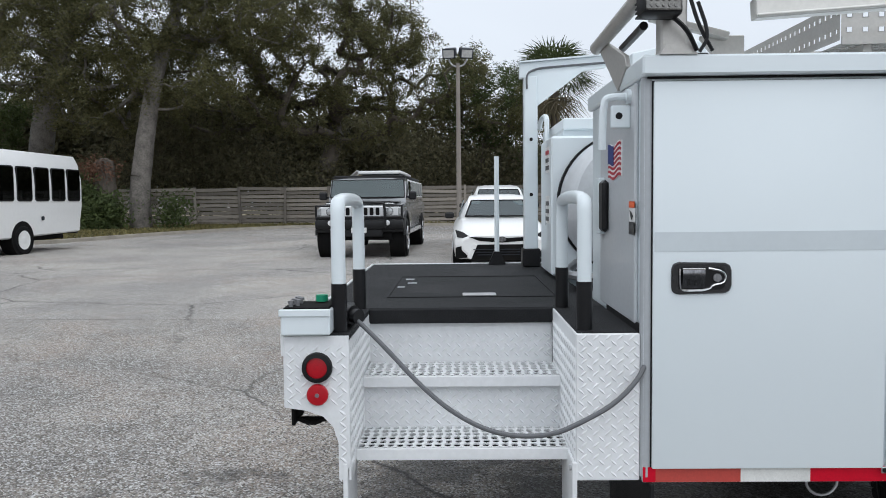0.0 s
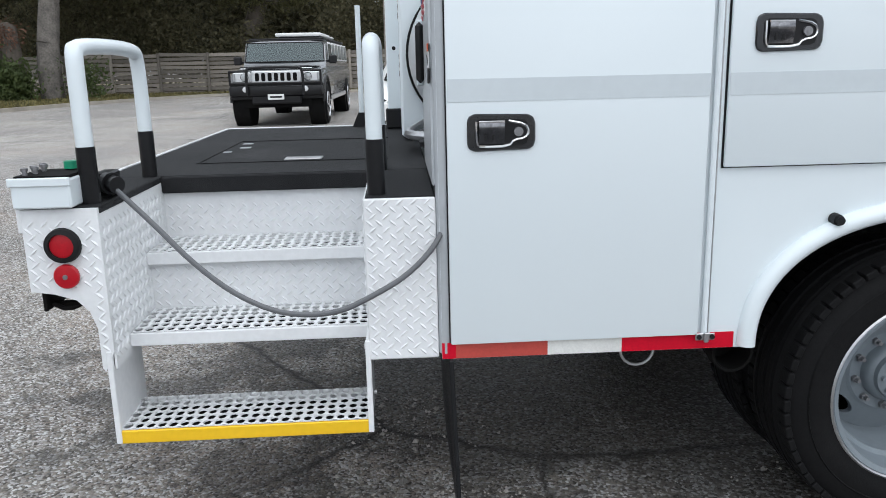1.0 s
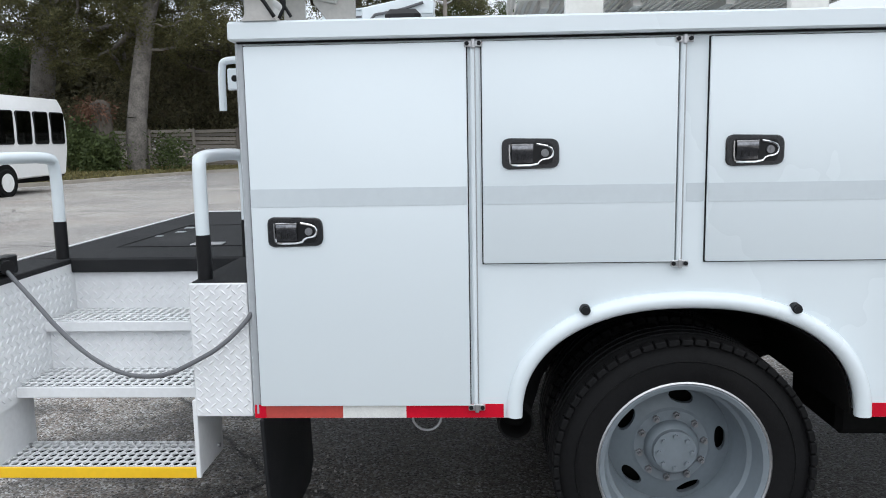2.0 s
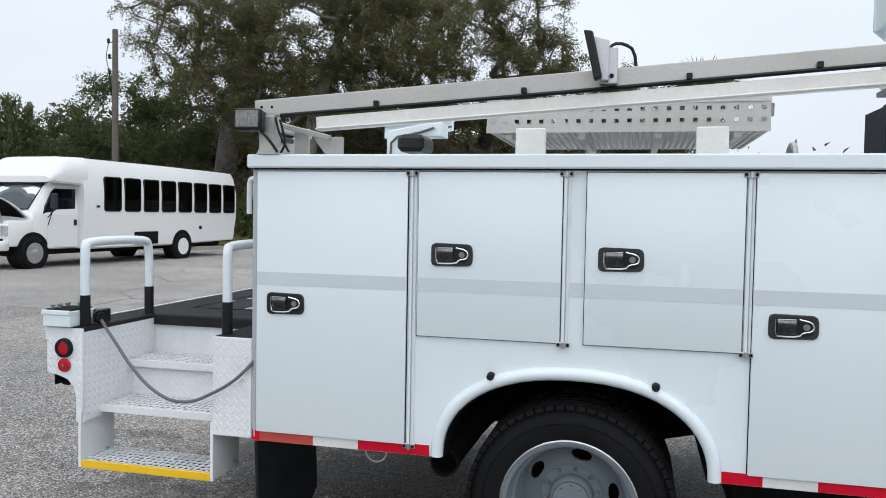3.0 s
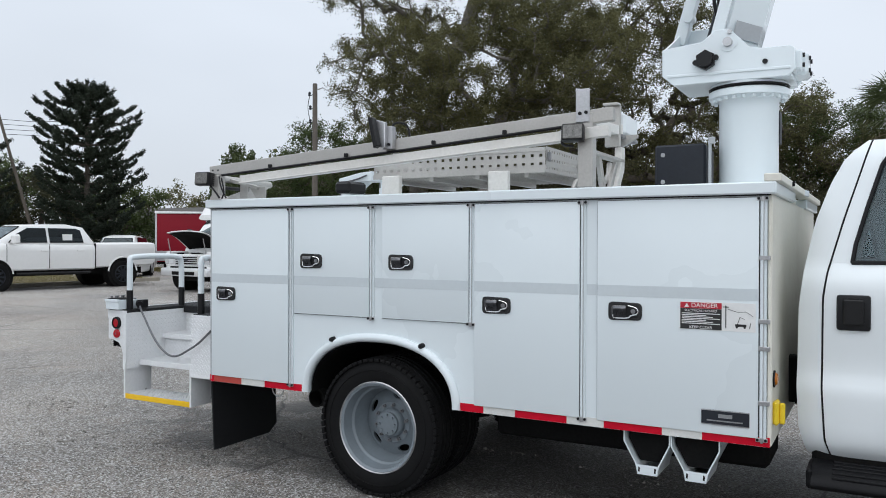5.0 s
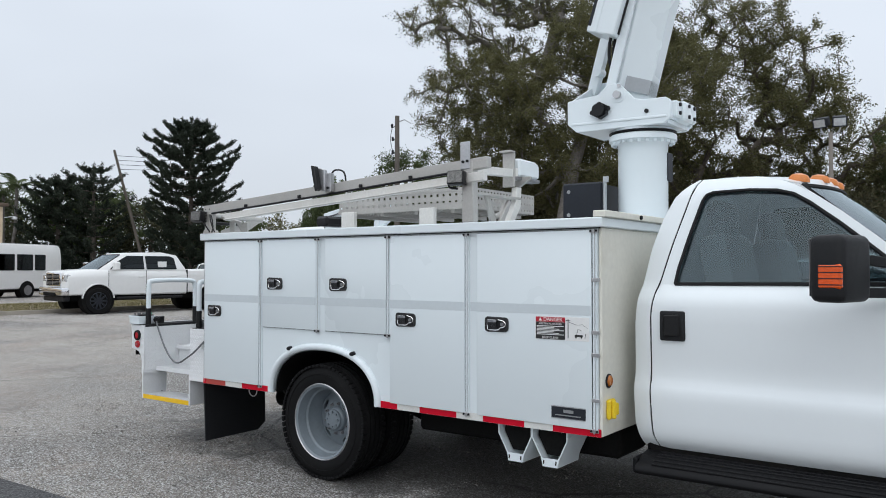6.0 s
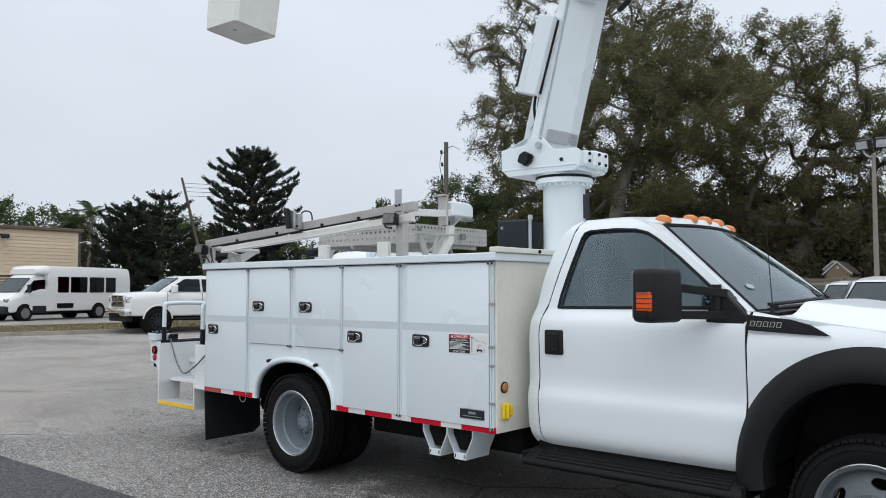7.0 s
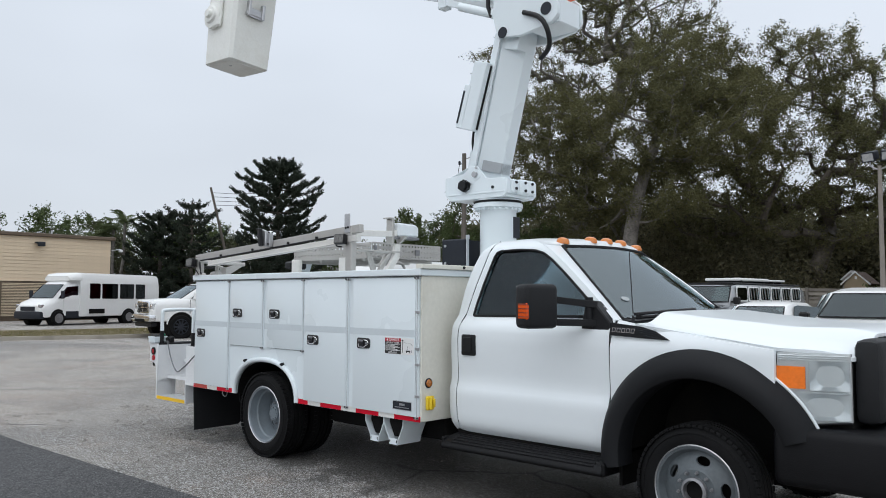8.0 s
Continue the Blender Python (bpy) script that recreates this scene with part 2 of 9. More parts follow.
BRIGHT = paint("bright_chrome", (0.80, 0.80, 0.81), 0.08, metal=1.0, vary=0.04)
CHROME_SOFT = paint("satin_chrome", (0.74, 0.75, 0.76), 0.22, metal=0.35, coat=0.3, vary=0.05)
STEEL_DARK = paint("dull_dark_steel", (0.26, 0.26, 0.27), 0.42, metal=0.6, vary=0.2, scale=12, fine=100)
ALUM = paint("weathered_aluminium", (0.50, 0.485, 0.46), 0.45, metal=0.55, vary=0.10, scale=4, fine=90, grime=(0.36, 0.34, 0.31), grime_amount=0.4)
# half-tone copy of RIM: arch shade on the front wheel put into the colour
RIM_SHADED = paint("shaded_wheel_paint", (0.095, 0.110, 0.120), 0.5, vary=0.2, scale=6, fine=50, grime=(0.05, 0.05, 0.05), grime_amount=0.4)
RIM = paint("grey_wheel_paint", (0.185, 0.215, 0.24), 0.42, vary=0.08, scale=6, fine=50, grime=(0.12, 0.12, 0.12), grime_amount=0.3)
RED = paint("red_reflective_tape", (0.56, 0.001, 0.020), 0.6, vary=0.12, scale=8, fine=200, spec=0.2)
RED_FADED = paint("faded_red_tape", (0.46, 0.06, 0.045), 0.5, vary=0.15, scale=8, fine=200)
WHITE_TAPE = paint("white_reflective_tape", (0.72, 0.72, 0.69), 0.35, vary=0.1, scale=8, fine=200)
YELLOW = paint("yellow_paint", (0.85, 0.52, 0.01), 0.4, vary=0.06)
YELLOW_PLASTIC = paint("yellow_plastic", (0.80, 0.58, 0.02), 0.4, vary=0.06)
LAMP_RED = paint("red_lens", (0.42, 0.001, 0.010), 0.35, coat=0.15, vary=0.15, scale=60, fine=300)
AMBER = paint("amber_lens", (0.88, 0.19, 0.008), 0.15, coat=0.6, vary=0.15, scale=60, fine=300)
AMBER_DEEP = paint("deep_amber_lens", (0.72, 0.085, 0.004), 0.2, coat=0.4, vary=0.2, scale=60, fine=300)
AMBER_ROOF = paint("sun_faded_amber_lens", (0.62, 0.20, 0.035), 0.3, coat=0.3, vary=0.15, scale=60, fine=300)
AMBER_DARK = paint("aged_amber_lens", (0.42, 0.13, 0.01), 0.25, coat=0.4, vary=0.2, scale=60, fine=300)
BOWL = paint("lamp_reflector", (0.86, 0.87, 0.88), 0.16, metal=0.35, coat=0.5, vary=0.06, scale=9, fine=40, bump=0.4, bump_scale=13)
LENS = paint("clear_lamp_lens", (0.55, 0.57, 0.58), 0.12, metal=0.6, coat=0.8, vary=0.25, scale=14, fine=60)
HEADLAMP_DARK = paint("smoked_headlamp", (0.06, 0.062, 0.065), 0.12, metal=0.5, coat=0.8, vary=0.5, scale=14, fine=60)
HEADLAMP_CLEAR = paint("clear_headlamp", (0.62, 0.64, 0.65), 0.15, metal=0.5, coat=0.8, vary=0.35, scale=9, fine=40)
LED = paint("work_lamp_face", (0.16, 0.155, 0.145), 0.25, metal=0.3, coat=0.5, vary=0.45, scale=60, fine=200)
CABLE = paint("grey_cable_jacket", (0.12, 0.124, 0.132), 0.5, vary=0.1)
GREY = paint("grey_enamel", (0.42, 0.44, 0.46), 0.35, coat=0.2, vary=0.06)
BED_GREY = paint("bed_liner_grey", (0.55, 0.56, 0.56), 0.5, vary=0.08)
CHARCOAL = paint("charcoal_plastic", (0.018, 0.021, 0.028), 0.5, vary=0.15, spec=0.3)
INTERIOR = paint("grey_cloth_trim", (0.26, 0.27, 0.27), 0.85, vary=0.15, bump=0.2)
FIBRE = paint("white_fibreglass", (0.78, 0.78, 0.74), 0.42, vary=0.05, scale=2, fine=40, grime=(0.52, 0.48, 0.38), grime_amount=0.3)
STICKER = paint("clear_oval_sticker", (0.34, 0.37, 0.37), 0.4, vary=0.4, scale=60, fine=200)
ORANGE = paint("orange_plastic", (0.80, 0.13, 0.03), 0.4, vary=0.1)
SIGN_RED = paint("sign_red", (0.42, 0.012, 0.03), 0.35, vary=0.05)
SIGN_WHITE = paint("sign_white", (0.78, 0.78, 0.77), 0.4, vary=0.05)
SIGN_BLACK = paint("sign_black", (0.02, 0.02, 0.02), 0.4, vary=0.1)
SIGN_BLUE = paint("sign_blue", (0.03, 0.05, 0.20), 0.4, vary=0.1)
GLASS = glass("cab_glass", (0.62, 0.68, 0.70), 1.58)
# pale tone that paints reflected sky on the limousine's side windows
WINDOW_SHEEN = paint("pale_window_reflection", (0.42, 0.41, 0.39), 0.8, vary=0.35, scale=3, fine=20)
GLASS_CAR = glass("car_glass", (0.30, 0.34, 0.33), 1.75)
GLASS_DARK = glass("tinted_glass", (0.10, 0.11, 0.12), 1.38)
GLASS_SHIELD = glass("windscreen_glass", (0.84, 0.90, 0.88), 2.3)
HUM_SILVER = paint("silver_paint", (0.32, 0.33, 0.34), 0.22, metal=0.35, coat=0.7, vary=0.1, scale=1)
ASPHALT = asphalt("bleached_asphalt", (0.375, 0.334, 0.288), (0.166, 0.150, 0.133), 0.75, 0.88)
ASPHALT_FAR = asphalt("worn_pale_asphalt", (0.41, 0.372, 0.328), (0.215, 0.196, 0.178), 0.6, 0.0)
ASPHALT_NEW = asphalt("sealed_dark_asphalt", (0.080, 0.080, 0.082), (0.056, 0.056, 0.058), 0.3, 0.0)
STONE = paint("loose_aggregate", (0.26, 0.245, 0.225), 0.85, vary=0.3, scale=20, fine=90, island=0.6)
CONCRETE = paint("kerb_concrete", (0.36, 0.33, 0.28), 0.85, vary=0.2, scale=2, fine=60, bump=0.4, bump_scale=90, grime=(0.16, 0.15, 0.12), grime_amount=0.6)
SOIL = paint("sandy_soil", (0.20, 0.16, 0.10), 0.95, vary=0.3, scale=0.8, fine=30, bump=0.6, bump_scale=30, grime=(0.10, 0.11, 0.05), grime_amount=0.7)
SHED_TAN = paint("tan_shed_siding", (0.38, 0.30, 0.20), 0.85, vary=0.12, scale=2, fine=30)
SHED_ROOF = paint("faded_red_shingle", (0.17, 0.125, 0.105), 0.9, vary=0.25, scale=3, fine=30)
WOOD_GREY = paint("weathered_fence_wood", (0.225, 0.203, 0.175), 0.9, vary=0.28, scale=1.5, fine=35, bump=0.5, bump_scale=60, rand=0.35)
BARK = paint("pale_grey_bark", (0.165, 0.15, 0.135), 0.92, vary=0.45, scale=2.2, fine=14, bump=1.0, bump_scale=11, grime=(0.055, 0.052, 0.045), grime_amount=0.75)
BARK_DARK = paint("dark_bark", (0.10, 0.085, 0.07), 0.95, vary=0.3, scale=1.2, fine=12, bump=0.9, bump_scale=9)
POLE_WOOD = paint("utility_pole_wood", (0.125, 0.11, 0.095), 0.9, vary=0.2, scale=3, fine=30, bump=0.4, bump_scale=30)
POLE_CONC = paint("concrete_pole", (0.24, 0.215, 0.19), 0.9, vary=0.15, scale=2, fine=40, bump=0.3)
OAK = leaf_mat("oak_leaves", (0.130, 0.134, 0.070), 0.42, 0.4)
OAK_DEEP = leaf_mat("shaded_undergrowth", (0.056, 0.062, 0.036), 0.25, 0.5)
VINE = leaf_mat("dusty_vines", (0.118, 0.118, 0.078), 0.45, 0.5)
GREEN = leaf_mat("green_leaves", (0.075, 0.105, 0.042), 0.3)
PINE = leaf_mat("araucaria_needles", (0.030, 0.042, 0.030), 0.1, 0.3)
PALM = leaf_mat("palm_fronds", (0.075, 0.10, 0.045), 0.2)
PALM_DRY = leaf_mat("dry_palm_fronds", (0.115, 0.10, 0.065), 0.15)
WEEP = leaf_mat("weeping_foliage", (0.095, 0.125, 0.06), 0.3)
GRASS = leaf_mat("grass_blades", (0.150, 0.145, 0.068), 0.25, 0.5)
RUST_LEAF = leaf_mat("red_brown_leaves", (0.155, 0.085, 0.06), 0.2)
SIDING = paint("tan_metal_siding", (0.70, 0.565, 0.40), 0.5, vary=0.05, scale=0.5, fine=8, rand=0.05)
TRIM_BROWN = paint("brown_trim", (0.13, 0.095, 0.065), 0.6, vary=0.15)
BURGUNDY = paint("burgundy_paint", (0.20, 0.004, 0.014), 0.55, vary=0.12, scale=0.6, fine=20, spec=0.2)
BUS_WHITE = paint("bus_white_paint", (0.78, 0.78, 0.77), 0.3, coat=0.4, vary=0.03, scale=0.6, fine=10)
HOUSE = paint("pale_house_wall", (0.42, 0.40, 0.36), 0.8, vary=0.1)
ROOF = paint("dark_shingles", (0.10, 0.095, 0.09), 0.9, vary=0.25, scale=2, fine=20)


# ---- mesh helpers ----
def part(name, bm, material, parent=None, label="", smooth=True):
    """Links a bmesh as ONE mesh object under a thing or under a part."""
    me = bpy.data.meshes.new(name)
    bmesh.ops.recalc_face_normals(bm, faces=bm.faces)
    bm.to_mesh(me)
    bm.free()
    me.materials.append(material)
    if smooth:
        me.shade_smooth()
        me.set_sharp_from_angle(angle=radians(32))
    ob = new(name, me)
    if parent:
        ob.parent = parent
        if parent.parent is None:
            ob.matrix_parent_inverse = parent.matrix_basis.inverted()
    if label:
        ob["label"] = label
    return ob


def thing(name, label, category, at=(0, 0, 0), group="", kind=""):
    ob = new(name)
    ob.empty_display_size = 0.2
    ob.matrix_basis = pose(*at)
    return tagged(ob, label, category, group, kind)


def B(*args):
    """One bmesh out of several."""
    if len(args) == 1:
        return args[0]
    out = args[0]
    for other in args[1:]:
        me = bpy.data.meshes.new("tmp")
        other.to_mesh(me)
        other.free()
        out.from_mesh(me)
        bpy.data.meshes.remove(me)
    return out


def box(x0, x1, y0, y1, z0, z1, bev=0.0, seg=1):
    bm = bmesh.new()
    bmesh.ops.create_cube(bm, size=1.0)
    for v in bm.verts:
        v.co = ((x0 + x1) / 2 + v.co.x * (x1 - x0), (y0 + y1) / 2 + v.co.y * (y1 - y0), (z0 + z1) / 2 + v.co.z * (z1 - z0))
    if bev:
        bmesh.ops.bevel(bm, geom=bm.edges[:], offset=bev, segments=seg, affect="EDGES", profile=0.5)
    return bm


def moved(bm, m):
    bm.transform(m)
    return bm


def prism(pts, axis, a, b, bev=0.0):
    """A polygon of two coordinates (the two axes other than axis, in order) pulled from a to b along axis."""
    bm = bmesh.new()

    def place(p, d):
        return {"x": (d, p[0], p[1]), "y": (p[0], d, p[1]), "z": (p[0], p[1], d)}[axis]
    lo = [bm.verts.new(place(p, a)) for p in pts]
    hi = [bm.verts.new(place(p, b)) for p in pts]
    bm.faces.new(lo)
    bm.faces.new(hi)
    for i in range(len(pts)):
        j = (i + 1) % len(pts)
        bm.faces.new((lo[i], lo[j], hi[j], hi[i]))
    bmesh.ops.recalc_face_normals(bm, faces=bm.faces)
    if bev:
        bmesh.ops.bevel(bm, geom=bm.edges[:], offset=bev, segments=1, affect="EDGES")
    return bm


def cyl(p, q, r, r2=None, seg=16, caps=True):
    p, q = Vector(p), Vector(q)
    d = q - p
    bm = bmesh.new()
    bmesh.ops.create_cone(bm, cap_ends=caps, segments=seg, radius1=r, radius2=r if r2 is None else r2, depth=d.length)
    bm.transform(Matrix.Translation((p + q) / 2) @ d.to_track_quat("Z", "Y").to_matrix().to_4x4())
    return bm


def tube(pts, r, seg=10, closed=False, smooth=0):
    """A round bar along points; smooth: passes of corner rounding."""
    pts = [Vector(p) for p in pts]
    for _ in range(smooth):
        new_pts = [pts[0]]
        for a, b in zip(pts, pts[1:]):
            new_pts += [a.lerp(b, 0.25), a.lerp(b, 0.75)]
        pts = new_pts + [pts[-1]]
    bm = bmesh.new()
    rings, up = [], None
    for i, p in enumerate(pts):
        d = (pts[min(i + 1, len(pts) - 1)] - pts[max(i - 1, 0)]).normalized()
        if up is None:
            up = d.orthogonal().normalized()
        up = (up - d * up.dot(d)).normalized()
        side = d.cross(up)
        rad = r[i] if isinstance(r, (list, tuple)) and len(r) == len(pts) else (r if not isinstance(r, (list, tuple)) else r[0])
        rings.append([bm.verts.new(p + (up * math.cos(a) + side * math.sin(a)) * rad) for a in [2 * math.pi * k / seg for k in range(seg)]])
    for a, b in zip(rings, rings[1:]):
        for k in range(seg):
            bm.faces.new((a[k], a[(k + 1) % seg], b[(k + 1) % seg], b[k]))
    bm.faces.new(rings[0])
    bm.faces.new(rings[-1])
    return bm


def lathe(profile, centre, axis="y", seg=32, closed=False, caps=True):
    """Turns (radius, offset along axis) points round an axis through centre."""
    bm = bmesh.new()
    rings = []
    for r, o in profile:
        ring = []
        for k in range(seg):
            a = 2 * math.pi * k / seg
            c, s = r * math.cos(a), r * math.sin(a)
            ring.append(bm.verts.new({"y": (centre[0] + c, centre[1] + o, centre[2] + s), "x": (centre[0] + o, centre[1] + c, centre[2] + s), "z": (centre[0] + c, centre[1] + s, centre[2] + o)}[axis]))
        rings.append(ring)
    pairs = list(zip(rings, rings[1:])) + ([(rings[-1], rings[0])] if closed else [])
    for a, b in pairs:
        for k in range(seg):
            bm.faces.new((a[k], a[(k + 1) % seg], b[(k + 1) % seg], b[k]))
    if not closed and caps:
        for ring, (r, _) in ((rings[0], profile[0]), (rings[-1], profile[-1])):
            if r > 1e-4:
                bm.faces.new(ring)
    bmesh.ops.remove_doubles(bm, verts=bm.verts[:], dist=1e-5)
    return bm


def lerp_table(table):
    xs, ys = [p[0] for p in table], [p[1] for p in table]
    return lambda v: float(np.interp(v, xs, ys))


def skin(us, lo, hi, nv, place, thick=0.012):
    """A panel over columns us, from lo(u) to hi(u), laid on place(u, v), with a thickness."""
    bm = bmesh.new()
    cols = []
    for u in us:
        a, b = lo(u), hi(u)
        cols.append([bm.verts.new(place(u, a + (b - a) * k / nv)) for k in range(nv + 1)])
    for c, d in zip(cols, cols[1:]):
        for k in range(nv):
            try:
                bm.faces.new((c[k], d[k], d[k + 1], c[k + 1]))
            except ValueError:
                pass
    if isinstance(thick, tuple):
        push = Vector(thick)
        back = [[bm.verts.new(v.co + push) for v in c] for c in cols]
        quads = [(c, d, k) for c, d in zip(range(len(cols) - 1), range(1, len(cols))) for k in range(nv)]
        for c, d, k in quads:
            bm.faces.new((back[c][k], back[c][k + 1], back[d][k + 1], back[d][k]))
        rim = [(0, k) for k in range(nv + 1)] + [(c, nv) for c in range(1, len(cols))] + [(len(cols) - 1, k) for k in range(nv - 1, -1, -1)] + [(c, 0) for c in range(len(cols) - 2, 0, -1)]
        for (c, k), (d, q) in zip(rim, rim[1:] + rim[:1]):
            bm.faces.new((cols[c][k], cols[d][q], back[d][q], back[c][k]))
        bmesh.ops.remove_doubles(bm, verts=bm.verts[:], dist=1e-5)
        bmesh.ops.recalc_face_normals(bm, faces=bm.faces)
        return bm
    bmesh.ops.remove_doubles(bm, verts=bm.verts[:], dist=1e-5)
    bmesh.ops.recalc_face_normals(bm, faces=bm.faces)
    if thick:
        bmesh.ops.solidify(bm, geom=bm.faces[:], thickness=thick)
    return bm


def loft(sections, cap=True):
    """Skins a row of closed rings of equal count."""
    bm = bmesh.new()
    rings = [[bm.verts.new(p) for p in s] for s in sections]
    m = len(rings[0])
    for a, b in zip(rings, rings[1:]):
        for k in range(m):
            bm.faces.new((a[k], a[(k + 1) % m], b[(k + 1) % m], b[k]))
    if cap:
        bm.faces.new(rings[0])
        bm.faces.new(rings[-1])
    return bm


def holed_plate(x0, x1, y0, y1, z, nx, ny, rx, ry, thick=0.01, lip=0.0, axis="z", stagger=0.0, square=False):
    """A plate with nx by ny real holes; axis is the plate's normal and z its place along it; lip lifts each hole's rim."""
    verts, faces = [], []
    dx, dy = (x1 - x0) / nx, (y1 - y0) / ny
    ring = [(-1, -1), (0, -1), (1, -1), (1, 0), (1, 1), (0, 1), (-1, 1), (-1, 0)]
    for i in range(nx):
        for j in range(ny):
            cx, cy = x0 + (i + 0.5) * dx, y0 + (j + 0.5) * dy
            o = len(verts)
            for a, b in ring:
                verts.append((cx + a * dx / 2, cy + b * dy / 2, z))
            sh = stagger * dx * (0.5 if j % 2 else -0.5)
            k = 1.0 if square else 0.72
            inner = [(cx + sh + a * rx * (k if a and b else 1), cy + b * ry * (k if a and b else 1)) for a, b in ring]
            verts += [(x, y, z + lip * (1 if (i + j) % 2 else 0.6)) for x, y in inner]
            verts += [(x, y, z - thick) for x, y in inner]
            for q in range(8):
                r = (q + 1) % 8
                faces.append((o + q, o + r, o + 8 + r, o + 8 + q))
                faces.append((o + 8 + q, o + 8 + r, o + 16 + r, o + 16 + q))
    if axis == "y":
        verts = [(a, c, b) for a, b, c in verts]
    elif axis == "x":
        verts = [(c, a, b) for a, b, c in verts]
    me = bpy.data.meshes.new("tmp")
    me.from_pydata(verts, [], faces)
    bm = bmesh.new()
    bm.from_mesh(me)
    bpy.data.meshes.remove(me)
    bmesh.ops.remove_doubles(bm, verts=bm.verts[:], dist=1e-6)
    return bm


def tread_bars(origin, u, v, nu, nv, pitch, normal):
    """Raised lozenges in the crossed pattern of tread plate, on the parallelogram that starts at origin."""
    u, v, nrm = Vector(u).normalized(), Vector(v).normalized(), Vector(normal).normalized()
    verts, faces = [], []
    L, W, H = pitch * 0.62, pitch * 0.17, 0.0026
    rows, cols = int(nv / 0.78), int(nu / 1.56 + 0.5)
    for j in range(rows):
        for i in range(cols + (0 if j % 2 else 1)):
            c = Vector(origin) + u * min(max((i + (0.5 if j % 2 else 0.0)) * 1.56, 0.45), nu - 0.45) * pitch + v * (j + 0.6) * 0.78 * pitch
            a = radians(42 if j % 2 else -42)
            d, e = u * math.cos(a) + v * math.sin(a), -u * math.sin(a) + v * math.cos(a)
            o = len(verts)
            verts += [c + d * L, c + e * W + d * L * 0.3, c + e * W - d * L * 0.3, c - d * L, c - e * W - d * L * 0.3, c - e * W + d * L * 0.3]
            verts += [c + d * L * 0.5 + nrm * H, c - d * L * 0.5 + nrm * H]
            faces += [(o, o + 1, o + 6), (o + 1, o + 2, o + 7, o + 6), (o + 2, o + 3, o + 7), (o + 3, o + 4, o + 7), (o + 4, o + 5, o + 6, o + 7), (o + 5, o, o + 6)]
    me = bpy.data.meshes.new("tmp")
    me.from_pydata([tuple(p) for p in verts], [], faces)
    bm = bmesh.new()
    bm.from_mesh(me)
    bpy.data.meshes.remove(me)
    return bm


def lettering(name, text, size, m, material, parent, depth=0.0008):
    """Words as real raised letters, centred on the pose m."""
    cu = bpy.data.curves.new("tmp", "FONT")
    cu.body, cu.size, cu.extrude, cu.align_x, cu.align_y = text, size, depth, "CENTER", "CENTER"
    ob = bpy.data.objects.new("tmp", cu)
    scene.collection.objects.link(ob)
    me = bpy.data.meshes.new_from_object(ob)
    bpy.data.objects.remove(ob)
    me.transform(m)
    bm = bmesh.new()
    bm.from_mesh(me)
    bpy.data.meshes.remove(me)
    return part(name, bm, material, parent, smooth=False)

# ---- ground ----
def sheet(name, x0, x1, y0, y1, z, material, nx=1, ny=1, label="", category="", wave=0.0):
    bm = bmesh.new()
    cols = [[bm.verts.new((x0 + (x1 - x0) * i / nx, y0 + (y1 - y0) * j / ny, z + (noise.noise((i * 0.37, j * 0.37, 3.1)) * wave if wave else 0))) for j in range(ny + 1)] for i in range(nx + 1)]
    for a, b in zip(cols, cols[1:]):
        for j in range(ny):
            bm.faces.new((a[j], b[j], b[j + 1], a[j + 1]))
    return tagged(part(name, bm, material), label, category, kind="structure")


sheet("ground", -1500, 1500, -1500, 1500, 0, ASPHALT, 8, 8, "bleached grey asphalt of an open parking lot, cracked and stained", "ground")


def dark_strip():
    edge = [(-30 + i * 0.8, 0.80 + 0.03 * noise.noise((i * 0.7, 0, 0)) + 0.02 * noise.noise((i * 2.3, 5, 0)) + (max(0, (-30 + i * 0.8) + 0.6) * 0.04)) for i in range(43)]
    pts = edge + [(edge[-1][0] + 0.9, -0.4), (edge[-1][0] + 1.2, -3), (edge[-1][0] - 2, -9), (-30, -9)]
    tagged(part("pavement_patch", prism(pts, "z", -0.02, 0.006), ASPHALT_NEW), "smooth dark sealed asphalt strip beside bleached paving", "pavement", kind="structure")


dark_strip()


def pale_paving():
    """Older, paler paving beyond a ragged joint."""
    joint = [(-41.5 + 0.5 * i, JOINT(-41.5 + 0.5 * i) + 0.05 * noise.noise((i * 0.6, 2, 0)) + 0.04 * noise.noise((i * 1.9, 7, 0))) for i in range(124)]
    pts = joint + [(joint[-1][0], 41.3), (joint[0][0], 41.3)]
    tagged(part("pavement_old", prism(pts, "z", -0.02, 0.003), ASPHALT_FAR), "older pale worn asphalt beyond a ragged joint", "pavement", kind="structure")


def JOINT(x):
    return 8.75 - 0.045 * x


pale_paving()
sheet("soil", -60, 60, 42.75, 130, 0.012, SOIL, 4, 4, "leaf-littered dark soil behind the fence", "soil")


